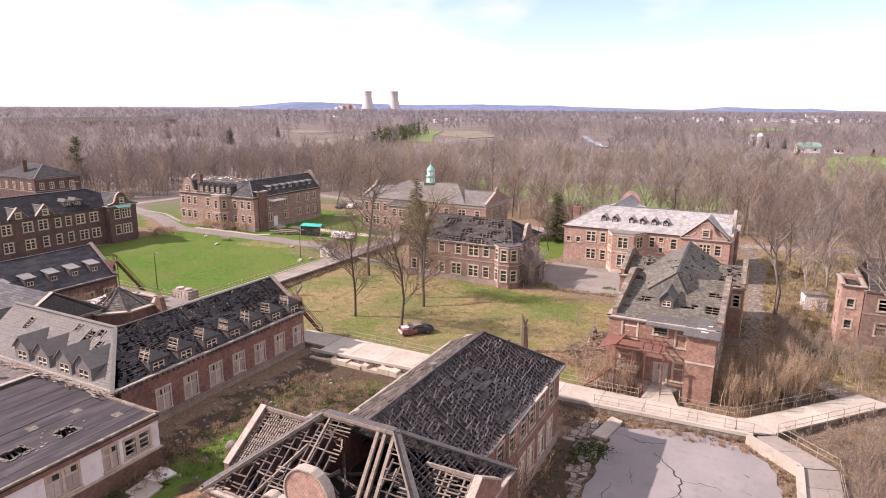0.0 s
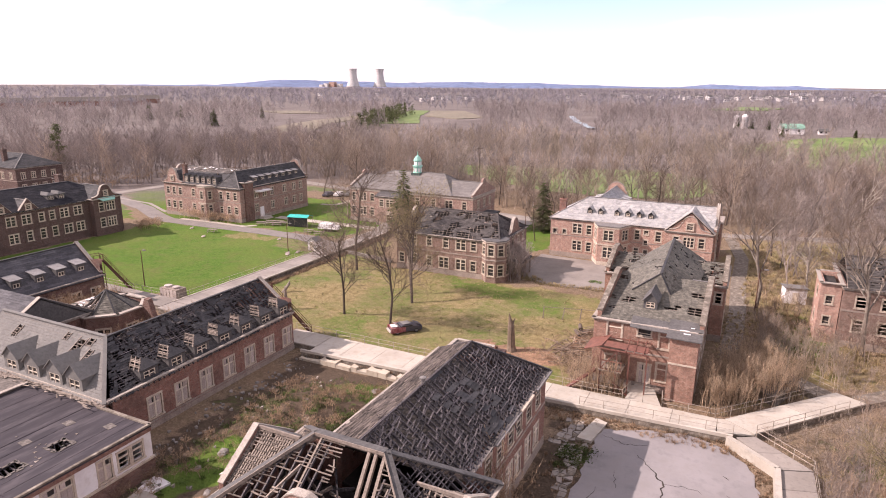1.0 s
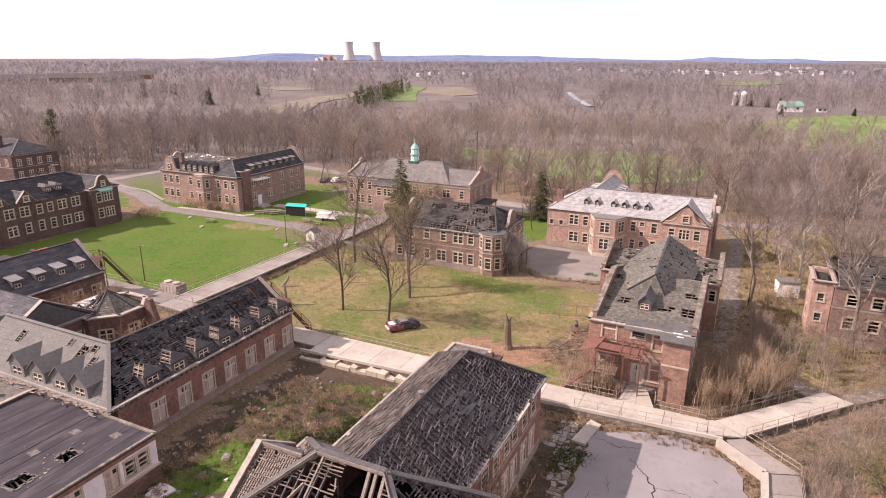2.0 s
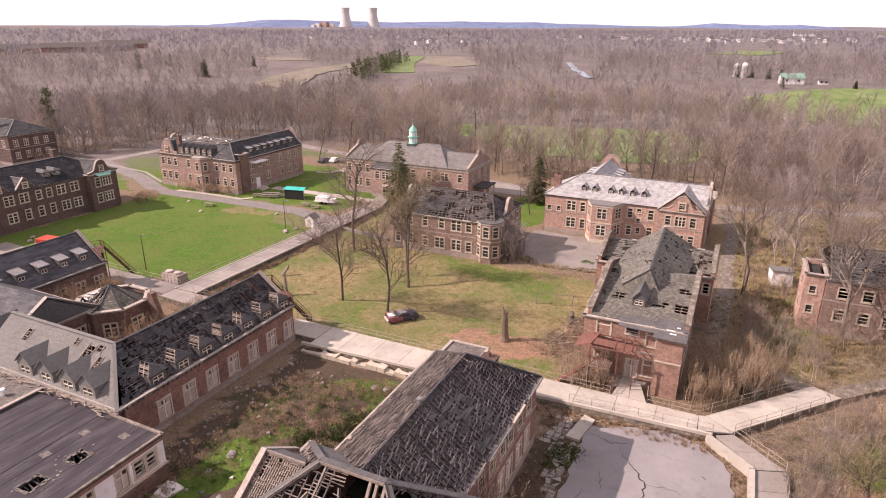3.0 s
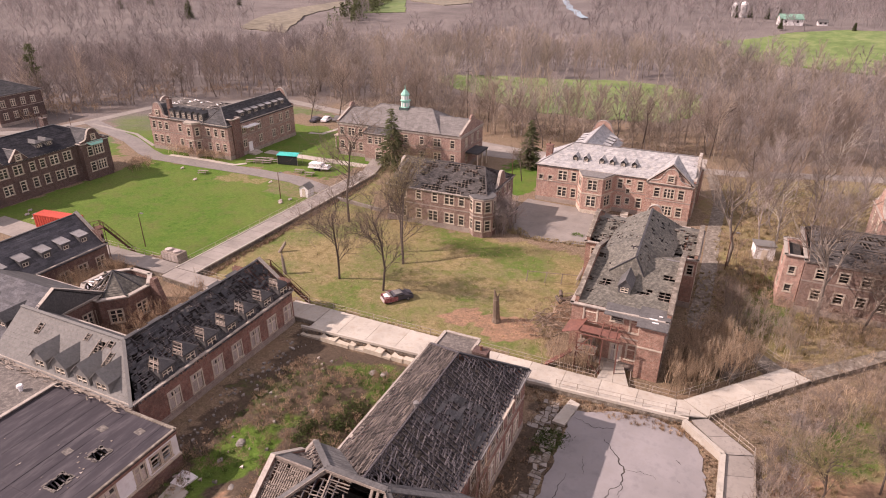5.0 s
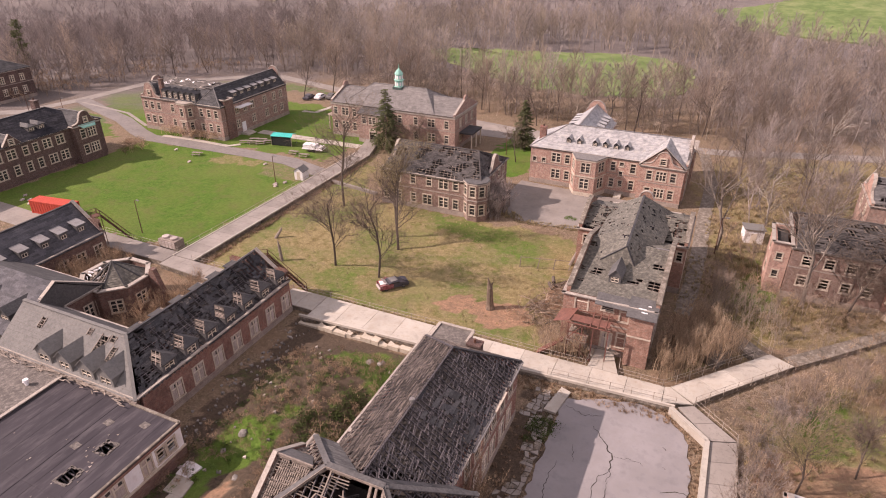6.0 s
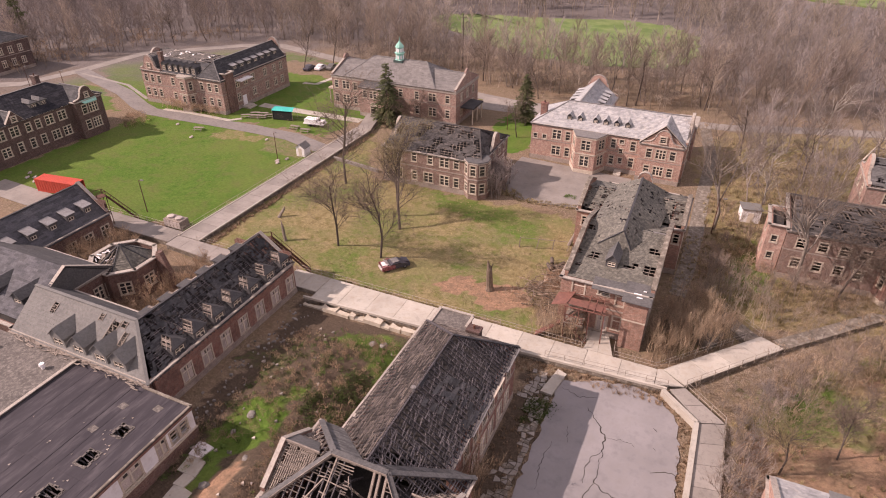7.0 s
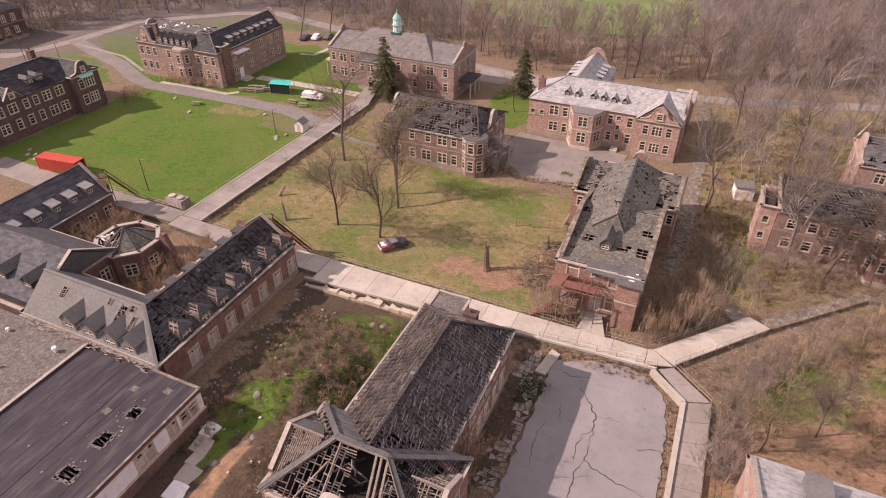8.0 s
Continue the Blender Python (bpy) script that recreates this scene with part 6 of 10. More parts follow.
    for x in (-12.2, -10.5, -9.2, -7.4):
        part("porch_post", Geo().beam((x, 64.2, 0.2), (x, 64.2, 5.3), 0.13), RUSTRED, h)
    for z in (2.9, 3.9):
        part("porch_rail", Geo().beam((-12.2, 64.2, z), (-9.9, 64.2, z), 0.09, 0.12), RUSTRED, h)
    part("porch_deck", Geo().box((-12.4, 64.0, 2.7), (-9.9, 66.75, 2.85)), TIMBER, h)
    for i in range(5):
        x = -12.1 + 0.52 * i
        part("baluster", Geo().beam((x, 64.2, 2.9), (x, 64.2, 3.9), 0.05), RUSTRED, h)
    part("leaning_stair", Geo().beam((-12.6, 64.0, 2.8), (-15.6, 63.6, 0.1), 0.9, 0.16), RUSTRED, h)
    part("door_step", Geo().box((-9.5, 64.8, 0), (-7.4, 66.7, 0.45)), CONCRETE, h)


def ivied_halls():
    """Two overgrown halls at the edge of the wood, and a small house roof near the lower walk."""
    h = thing("overgrown_hall", (25, 97, 0), "derelict brick hall behind bare trees, its slates full of gaps", "building")
    B = BRICK
    wins = {"S": [([14.8, 17.6, 20.3, 22.8, 30.0], 5.5, 1.15, 1.45, "broken"), ([14.8, 17.6, 20.3, 22.8, 30.0], 2.3, 1.15, 1.5, "broken")]}
    block(h, 12.7, 31.0, 91.0, 103.5, 8.0, wins, BRICK_WORN, belt=(4.9,))
    block(h, 10.2, 12.6, 91.5, 97.8, 8.2, {"W": [([94.6], 5.6, 0.9, 1.3, "single"), ([94.6], 2.2, 0.9, 1.5, "single")], "S": [([11.3], 5.4, 0.8, 1.1, "small"), ([11.3], 2.6, 0.8, 1.1, "small")]}, BRICK_FRESH, plinth=0, cornice=0.12, sides="SNW")
    hip_slopes(h, 12.7, 31, 91, 103.5, 8.1, 10.8, "u", SLATE_BROWN, (0, 1), hole=0.36, seed=151, grain=0.4, cap=SLATE_BROWN)
    bay(h, 27.2, 91.0, 2.2, 1.8, 8.0, B, ((2.4, 1.8), (5.6, 1.7)))
    j = thing("overgrown_hall", (32, 118, 0), "derelict brick hall with patchy grey slates deep in the trees", "building")
    block(j, 24.5, 50, 112, 122, 7.8, {"S": [([28, 32, 36, 40], 5.2, 1.5, 1.7, "double")], "W": [([115, 119], 5.2, 1.0, 1.6, "single")]}, BRICK_MID, belt=(4.6,))
    hip_slopes(j, 24.5, 50, 112, 122, 7.9, 11.0, "u", SLATE_MID, (0, 1), hole=0.2, seed=156, grain=0.4)
    gable_top(j, "W", 24.5, 50, 112, 122, 117, 5.0, 7.8, 11.0, BRICK_FRESH, "curved", raise_=0.5)
    m = thing("house_by_the_walk", (20, 40, 0), "house with grey slate roof, pale brick end and square dormer", "house")
    block(m, 11.4, 34.0, 32.0, 46.6, 5.2, {"W": [([36.5, 41.5], 1.6, 1.0, 1.7, "single")], "N": [([16, 22, 28], 1.6, 1.1, 1.7, "double")]}, BRICK_FRESH)
    hip_slopes(m, 11.4, 34, 32.0, 46.6, 5.3, 8.4, "u", SLATE_PALE, (0, 1), seed=161, over=0.35)
    gable_top(m, "W", 11.4, 34, 32, 46.6, 39.3, 7.3, 5.2, 8.4, BRICK_FRESH, "plain", raise_=0.3)
    dormer(m, "N", 16.6, 45.0, 5.9, 1.9, 1.5, 2.6, "shed", wall=SHINGLE, top=SHINGLE)


burnt_hall()
dormer_wing()
octagon()
skylight_wing()
flat_annex()
pale_roofed_hall()
collapsed_hall()
cupola_hall()
corner_hall()
shaded_hall()
porch_hall()
ivied_halls()


# ---------------------------------------------------------------- ground
def inside(px, py, poly):
    """Which of the points lie in the polygon."""
    res = np.zeros(px.shape, bool)
    for (x0, y0), (x1, y1) in zip(poly, poly[1:] + poly[:1]):
        hit = (y0 > py) != (y1 > py)
        xx = (x1 - x0) * (py - y0) / (y1 - y0 + 1e-9) + x0
        res ^= hit & (px < xx)
    return res


def wobble(x, y, s, seed=0.0):
    """Smooth unevenness without steps, about -1 to 1."""
    a = np.sin(x * s + 1.3 * np.sin(y * s * 0.71 + seed) + seed * 2.1) + np.sin(y * s * 1.13 + 1.7 * np.sin(x * s * 0.63 - seed) + seed)
    b = np.sin(x * s * 2.3 - y * s * 1.9 + seed * 3.0) * np.cos(y * s * 2.7 + x * s * 0.8 + seed)
    return (a + b) / 3.0


def stretch_axis(lo, hi, step, far):
    """Even steps from lo to hi, then growing steps out to far on both sides."""
    mid = list(np.arange(lo, hi + 1e-6, step))
    s, x, out = step, hi, []
    while x < far:
        s *= 1.22
        x += s
        out.append(x)
    s, x, low_ = step, lo, []
    while x > -far:
        s *= 1.22
        x -= s
        low_.append(x)
    return np.array(low_[::-1] + mid + out)


def far_height(x, y):
    """The land dips to a wooded creek beyond the road and lies level again past it."""
    d = np.hypot(x + 40, y - 60)
    s0, s1 = np.clip((d - 215) / 100, 0, 1), np.clip((d - 330) / 130, 0, 1)
    dip = -11.0 * (s0 * s0 * (3 - 2 * s0) - s1 * s1 * (3 - 2 * s1))
    return dip + np.clip((d - 1200) / 2500, 0, 1) * 10 * (1 + wobble(x, y, 0.003, 2.0))


def land(x, y):
    """Height of the ground: near level, with rubble mounds in the overgrown yard."""
    hill = np.clip(np.minimum(np.minimum(x + 39.6 + np.clip((y - 36) / 4, 0, 1) * 4.4, -27.5 - x), np.minimum(y - 18, 54 - y)) / 7.0, 0, 1)
    return 0.05 * wobble(x, y, 0.4, 7.0) + hill * (1.2 + 0.9 * wobble(x, y, 0.55, 3.0) + 0.5 * wobble(x, y, 1.5, 5.0)) + far_height(x, y)


gx, gy = stretch_axis(-150, 45, 0.8, 5200), stretch_axis(14, 160, 0.8, 5200)
X, Y = np.meshgrid(gx, gy, indexing="ij")
LAWN = [(-128.6, 64.5), (-76.2, 65.0), (-75.8, 101), (-80, 107), (-127, 105), (-127.5, 96), (-127.5, 84)]
LAWN2 = [(-176, 146), (-172, 128), (-135, 108.5), (-80, 110.5), (-76, 127), (-92, 142), (-107, 148), (-136, 146), (-140, 152)]
LAWN3 = [(-47, 119), (-37, 118), (-35, 130), (-38, 143), (-47, 142)]
COURT = [(-71, 63), (-16, 63), (-17, 96), (-60, 97), (-71, 118)]
MOUND = [(-47, 18), (-29, 18), (-26, 34), (-26, 56), (-47, 57)]
jx, jy = X + 1.6 * wobble(X, Y, 0.9, 1.0), Y + 1.6 * wobble(X, Y, 0.8, 4.0)
patch = wobble(X, Y, 0.33, 2.0)
LAWN4 = [(-172, 106), (-146, 98), (-136, 103), (-150, 113), (-168, 119)]
LAWN5 = [(-168, 150), (-150, 150), (-118, 160), (-60, 149), (-50, 146), (-52, 151), (-90, 157), (-114, 163), (-138, 168)]
green = 0.7 * (inside(jx, jy, LAWN4) | inside(jx, jy, LAWN5))
green += 0.95 * (inside(jx, jy, LAWN) | inside(jx, jy, LAWN2) | inside(jx, jy, LAWN3))
green -= 0.45 * inside(X + 2 * patch, Y, [(-88, 98), (-78, 98), (-78, 106), (-90, 107)])
court = inside(jx, jy, COURT)
green = np.where(court, 0.34 + 0.3 * patch, green)
green = np.where(inside(jx, jy, [(-42, 90), (-24, 86), (-22, 91), (-33, 95), (-44, 94.5)]), 0.64, green)
green = np.where(inside(jx, jy, [(-52, 66), (-44, 64), (-46, 71), (-52, 75)]), 0.55, green)
near_mound = inside(jx, jy, MOUND)
green = np.where(near_mound, 0.13 + 0.32 * patch, green)
green = np.where(inside(X + 1.5 * patch, Y, [(-41.4, 26), (-39.2, 24), (-38.4, 31), (-35.8, 36), (-38, 40), (-42.4, 38.6), (-42.8, 34), (-42.2, 31)]), 0.95, green)
green = np.where(inside(X + patch, Y, [(-39, 51.6), (-33.5, 50), (-27.5, 44), (-27, 52.5), (-33, 55.5), (-39, 53.4)]), 0.66, green)
green = np.where(inside(X + patch, Y, [(-39.4, 39), (-37, 38.6), (-36.6, 42), (-38.6, 42.6)]), 0.66, green)
green = np.where(inside(jx, jy, [(14.2, 59), (16.6, 58.6), (18.8, 63), (19.5, 69), (16.2, 67.5), (14.5, 64)]), 0.95, green)
green = np.where(inside(jx, jy, [(6, 89.5), (8, 95.5), (13.3, 97), (12.8, 86.4), (8.2, 84.8)]), 0.62, green)
green = np.where(inside(jx, jy, [(9, 62), (14, 66), (24, 76), (34, 70), (26, 66), (20, 58), (12, 58)]), np.maximum(green, 0.5 + 0.22 * patch), green)
green = np.where(inside(jx, jy, [(-104.3, 100.4), (-102.5, 104.4), (-92.7, 105), (-90.7, 101.3), (-98.0, 99.2)]), 0.4, green)
bare = 0.9 * inside(jx, jy, [(-33, 69), (-24, 66.5), (-18, 68), (-20, 71.5), (-27, 73)])
bare = np.maximum(bare, (0.36 + 0.42 * wobble(X, Y, 0.55, 6.0)) * inside(jx, jy, [(9, 44), (9, 58), (14, 67), (30, 83), (46, 82), (46, 44)]))
bare = np.maximum(bare, (0.72 + 0.25 * patch) * inside(jx, jy, [(9, 49), (10, 57.5), (15, 58), (19.4, 58), (27, 66), (36, 66), (36, 46), (9, 46)]))
fresh = inside(X + 0.8 * patch, Y + 0.6 * patch, [(14.0, 58.4), (17.4, 58.2), (19.4, 61), (20.4, 66), (18.2, 67.4), (15.2, 65.4), (13.6, 62)])
bare, green = np.where(fresh, 0, bare), np.where(fresh, 0.72 + 0.2 * patch, green)
bare = np.maximum(bare, 0.7 * inside(jx, jy, [(-19, 72), (-15, 72), (-15.5, 80), (-19, 79)]))
tan = np.where(court, 0.75 - 0.3 * patch, 0.0)
tan = np.maximum(tan, (0.62 + 0.3 * patch) * inside(jx, jy, [(8.5, 30), (8.8, 58), (14, 67), (30, 84), (60, 84), (60, 30)]))
tan = np.maximum(tan, (0.6 + 0.3 * patch) * inside(jx, jy, [(1, 66), (11, 76), (48, 90), (30, 92), (14, 91), (10, 99), (14, 112), (30, 124), (6, 130), (1, 110), (3.5, 90)]))
green = np.where(inside(jx, jy, [(4, 80), (11, 77), (26, 88), (14, 91), (10, 99), (12, 112), (6, 112), (4, 96)]), np.maximum(green, 0.2 + 0.25 * patch), green)
open_wood = inside(jx, jy, [(4, 112), (20, 106), (50, 126), (90, 130), (90, 172), (34, 161), (2, 150), (-4, 128)])
tan = np.maximum(tan, (0.62 + 0.3 * patch) * open_wood)
green = np.where(open_wood, np.maximum(green, 0.16 + 0.3 * wobble(X, Y, 0.21, 5.0)), green)
tan = np.maximum(tan, 0.7 * inside(jx, jy, [(-104, 100), (-102.5, 104.5), (-92.5, 105), (-90.7, 101), (-98, 99)]))
Zg = land(X, Y)
far_d = np.hypot(X + 40, Y - 60)
nx, ny = len(gx), len(gy)
me = bpy.data.meshes.new("ground")
idx = np.arange(nx * ny).reshape(nx, ny)
quads = np.stack([idx[:-1, :-1], idx[1:, :-1], idx[1:, 1:], idx[:-1, 1:]], -1).reshape(-1, 4)
me.vertices.add(nx * ny)
me.vertices.foreach_set("co", np.stack([X, Y, Zg], -1).reshape(-1).astype(np.float32))
me.loops.add(quads.size)
me.loops.foreach_set("vertex_index", quads.reshape(-1).astype(np.int32))
me.polygons.add(len(quads))
me.polygons.foreach_set("loop_start", np.arange(0, quads.size, 4, dtype=np.int32))
me.update()
far_wood = np.clip((far_d - 118 - 14 * patch) / 40, 0, 1) * (1 - np.clip((X + 6) / 14, 0, 1) * np.clip((168 - Y) / 12, 0, 1))
# Mask for dark moist soil; shade under briars and walls is put in too.
damp_shade = 0.92 * near_mound + 0.8 * inside(jx, jy, [(-14.5, 36), (-10.4, 36), (-10.6, 56), (-14.5, 57)]) 
dirt = inside(X + 0.5 * patch, Y, [(-38.6, 16), (-35.6, 16), (-35.9, 25.5), (-36.0, 29.5), (-37.2, 31.6), (-38.2, 29), (-38.2, 25)])
damp_shade, bare, green = np.where(dirt, 0, damp_shade), np.where(dirt, 0.85, bare), np.where(dirt, 0, green)
for nm, arr in (("green", green), ("bare", bare), ("tan", tan), ("far_wood", far_wood), ("damp_shade", damp_shade)):
    at_ = me.attributes.new(nm, "FLOAT", "POINT")
    at_.data.foreach_set("value", np.clip(arr, 0, 1).reshape(-1).astype(np.float32))
me.polygons.foreach_set("use_smooth", np.ones(len(quads), bool))


def ground_material():
    m = bpy.data.materials.new("ground_cover")
    m.use_nodes = True
    n, l = m.node_tree.nodes, m.node_tree.links
    b = n["Principled BSDF"]
    b.inputs["Roughness"].default_value, b.inputs["Specular IOR Level"].default_value = 0.95, 0.1
    g = n.new("ShaderNodeNewGeometry")

    def tex(scale, detail=6.0, rough=0.65):
        t = n.new("ShaderNodeTexNoise")
        t.inputs["Scale"].default_value, t.inputs["Detail"].default_value, t.inputs["Roughness"].default_value = scale, detail, rough
        l.new(g.outputs["Position"], t.inputs["Vector"])
        return t.outputs["Fac"]

    def rng(v, a, c, d=0.0, e=1.0):
        r = n.new("ShaderNodeMapRange")
        for k, x in zip(("From Min", "From Max", "To Min", "To Max"), (a, c, d, e)):
            r.inputs[k].default_value = x
        l.new(v, r.inputs["Value"])
        return r.outputs[0]

    def mix(f, a, c):
        x = n.new("ShaderNodeMix")
        x.data_type = "RGBA"
        l.new(f, x.inputs["Factor"])
        for k, v in (("A", a), ("B", c)):
            if isinstance(v, tuple):
                x.inputs[k].default_value = (*v, 1)
            else:
                l.new(v, x.inputs[k])
        return x.outputs["Result"]

    def attr(nm):
        a = n.new("ShaderNodeAttribute")
        a.attribute_name = nm
        return a.outputs["Fac"]

    def blend(mask, jitter, width=0.16):
        """Mask pushed about by grain, so that edges fray."""
        a = n.new("ShaderNodeMath")
        l.new(mask, a.inputs[0])
        l.new(jitter, a.inputs[1])
        return rng(a.outputs[0], 1.0 - width, 1.0 + width)

    fine, mid, big = tex(4.0, 8.0, 0.8), tex(0.75, 8.0, 0.72), tex(0.12)
    litter = mix(rng(fine, 0.4, 0.6), (0.115, 0.08, 0.057), (0.32, 0.235, 0.165))
    litter = mix(rng(mid, 0.5, 0.68), litter, (0.14, 0.112, 0.062))
    litter = mix(rng(big, 0.5, 0.66), litter, (0.235, 0.16, 0.108))
    straw = mix(rng(fine, 0.35, 0.65), (0.19, 0.148, 0.072), (0.34, 0.268, 0.145))
    straw = mix(rng(mid, 0.46, 0.64), straw, (0.17, 0.125, 0.058))
    straw = mix(rng(big, 0.5, 0.62), straw, (0.205, 0.178, 0.082))
    grass = mix(rng(mid, 0.34, 0.66), (0.05, 0.112, 0.014), (0.1, 0.168, 0.03))
    grass = mix(rng(fine, 0.48, 0.7), grass, (0.125, 0.185, 0.045))
    grass = mix(rng(big, 0.46, 0.62), grass, (0.105, 0.15, 0.032))
    grass = mix(rng(tex(0.07, 3.0, 0.5), 0.46, 0.66, 0.0, 0.55), grass, (0.135, 0.165, 0.045))
    grass = mix(rng(tex(0.33, 4.0, 0.6), 0.5, 0.7, 0.0, 0.65), grass, (0.13, 0.13, 0.05))
    soil = mix(rng(mid, 0.38, 0.62), (0.36, 0.212, 0.138), (0.225, 0.145, 0.098))
    soil = mix(rng(fine, 0.5, 0.62), soil, (0.185, 0.122, 0.082))
    woodland = mix(rng(tex(0.02, 8.0, 0.75), 0.35, 0.65), (0.12, 0.10, 0.094), (0.205, 0.172, 0.16))
    c = mix(blend(attr("tan"), mid, 0.3), litter, straw)
    c = mix(blend(attr("green"), mid, 0.25), c, grass)
    c = mix(blend(attr("bare"), mid, 0.18), c, soil)
    shaded_mould = mix(rng(fine, 0.35, 0.65), (0.058, 0.042, 0.032), (0.13, 0.094, 0.068))
    c2 = mix(blend(attr("green"), mid, 0.25), shaded_mould, grass)
    c = mix(blend(attr("damp_shade"), mid, 0.3), c, c2)
    c = mix(attr("far_wood"), c, woodland)
    hv = n.new("ShaderNodeHueSaturation")
    l.new(c, hv.inputs["Color"])
    l.new(rng(tex(1.9, 10.0, 0.9), 0.3, 0.7, 0.5, 1.5), hv.inputs["Value"])
    c = hv.outputs[0]
    l.new(c, b.inputs["Base Color"])
    bp = n.new("ShaderNodeBump")
    bp.inputs["Strength"].default_value, bp.inputs["Distance"].default_value = 0.9, 0.2
    l.new(fine, bp.inputs["Height"])
    l.new(bp.outputs[0], b.inputs["Normal"])
    return m


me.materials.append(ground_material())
tagged(new("ground", me), "uneven ground of lawn, dry grass and leaf litter", "ground", kind="structure")


# ---------------------------------------------------------------- walks, yard and roads
def ribbon(name, pts, w, z, mat, label, thick=0.06, category="road", kind="structure"):
    """A strip of paving along a line of points."""
    g, k = Geo(), len(pts)
    L, Rr = [], []
    for i, (x, y) in enumerate(pts):
        a, b = Vector((*pts[max(0, i - 1)], 0)), Vector((*pts[min(k - 1, i + 1)], 0))
        d = (b - a).normalized()
        nn = Vector((-d.y, d.x, 0)) * w / 2
        L.append(Vector((x, y, z)) + nn)
        Rr.append(Vector((x, y, z)) - nn)
    for i in range(k - 1):
        g.slab([Rr[i], Rr[i + 1], L[i + 1], L[i]], (0, 0, -thick))
    return solid(name, g, mat, label, category, kind=kind)


def raised_walk(name, quads_, z, label, joint=0.045, mat=None):
    """Concrete walk on a low wall, poured in separate slabs; quads_: (four corners, how many slabs)."""
    w = thing(name, (*quads_[0][0][0], 0), label, "walkway", kind="structure")
    for (a, b, c, d), n in quads_:
        a, b, c, d = [Vector((*p, z)) for p in (a, b, c, d)]
        for i in range(n):
            t0, t1 = i / n, (i + 1) / n
            e = joint / max((b - a).length, 0.1)
            q = [a.lerp(b, t0 + e), a.lerp(b, t1), d.lerp(c, t1), d.lerp(c, t0 + e)]
            part("slab", Geo().slab(q, (0, 0, -0.16)), mat or CONCRETE, w)
        core = [p + (sum((a, b, c, d), Vector()) / 4 - p).normalized() * 0.12 + Vector((0, 0, -0.165)) for p in (a, b, c, d)]
        part("side_wall", Geo().slab(core, (0, 0, -z - 0.1)), STAINED, w)
    return w


POST = Geo().tube((0, 0, -0.3), (0, 0, 1.02), 0.032, 0.032, 6).mesh("post", RAIL)


def railing(pts, z, label="weathered steel pipe railing along the walk", step=2.1, rails=(0.5, 1.0), r=0.024, mat=None):
    f = thing("railing", (*pts[0], z), label, "railing", group="railings along the walks")
    for (x0, y0), (x1, y1) in zip(pts, pts[1:]):
        ln = math.hypot(x1 - x0, y1 - y0)
        n = max(1, round(ln / step))
        for i in range(n + 1):
            part("post", POST, None, f, at=pose(x0 + (x1 - x0) * i / n, y0 + (y1 - y0) * i / n, z))
        for h in rails:
            part("rail", Geo().tube((x0, y0, z + h), (x1, y1, z + h), r, r, 5), mat or RAIL, f)
    return f


WZ = 0.8
raised_walk("main_walk", [(((-52.5, 58.7), (-46.55, 58.7), (-46.55, 62.4), (-52.5, 62.4)), 2), (((-46.5, 57.35), (0.0, 59.6), (0.0, 62.4), (-46.5, 62.4)), 11),
                          (((-9.1, 62.45), (-5.4, 62.45), (-6.7, 66.4), (-8.7, 66.4)), 2),
                          (((0.05, 59.62), (3.3, 60.6), (0.6, 62.6), (0.03, 62.4)), 1),
                          (((3.35, 60.9), (13.9, 72.7), (11.2, 74.1), (0.65, 62.65)), 4)], WZ, "pale concrete walk on a low wall, cracked at its joints")
raised_walk("wood_walk", [(((14.0, 72.8), (26.1, 84.6), (24.8, 85.9), (12.7, 74.2)), 6), (((26.15, 84.65), (58, 87.8), (58, 89.4), (24.85, 85.95)), 9)], 0.62, "narrow overgrown concrete walk running into brush", mat=STAINED)
raised_walk("lower_walk", [(((1.8, 59.6), (5.4, 55.6), (8.0, 56.6), (3.4, 60.5)), 2), (((5.4, 55.5), (5.4, 38.0), (8.2, 38.0), (8.0, 56.5)), 6), (((5.4, 37.9), (5.4, 20), (8.2, 20), (8.2, 37.9)), 5)], WZ - 0.05,
            mat=CONCRETE_OLD, label="concrete walk with white-capped side wall beside the yard")
raised_walk("lawn_walk", [(((-75.8, 62.5), (-75.2, 79), (-71.6, 79), (-71.8, 62.5)), 7), (((-75.2, 79.05), (-74.4, 116), (-70.9, 116), (-71.6, 79.05)), 15),
                          (((-74.4, 116.05), (-77.0, 125.2), (-73.4, 125.2), (-70.9, 116.05)), 3)], 0.9, "weathered concrete walk between the lawn and the dry court", mat=CONCRETE_OLD)
raised_walk("cross_walk", [(((-96, 60.2), (-75.9, 60.2), (-75.9, 63.6), (-96, 64.0)), 6), (((-75.8, 59.5), (-64.6, 58.8), (-64.6, 62.3), (-75.8, 62.4)), 4)], 0.9, "concrete walk behind the dormered ranges", mat=CONCRETE_OLD)
raised_walk("branch_walk", [(((9.5, 72.45), (11.15, 74.15), (6.6, 78.3), (4.9, 76.6)), 4)], 0.6, "short overgrown concrete walk branching into saplings", mat=STAINED)
railing([(11.35, 74.25), (6.6, 78.6)], 0.6)
railing([(-52.3, 62.3), (-9.3, 62.3)], WZ)
railing([(-9.3, 62.4), (-8.9, 64.8)], WZ)
railing([(-5.5, 64.2), (-5.3, 62.3), (-0.2, 62.3), (9.3, 72.6)], WZ)
railing([(-13.0, 58.9), (1.5, 59.8)], WZ, step=2.4)
railing([(3.5, 60.8), (12, 70.2)], WZ)
railing([(3.5, 60.4), (7.95, 56.5), (8.15, 38)], WZ)
railing([(-75.7, 62.7), (-75.1, 79), (-74.3, 114)], 0.9, step=2.6)
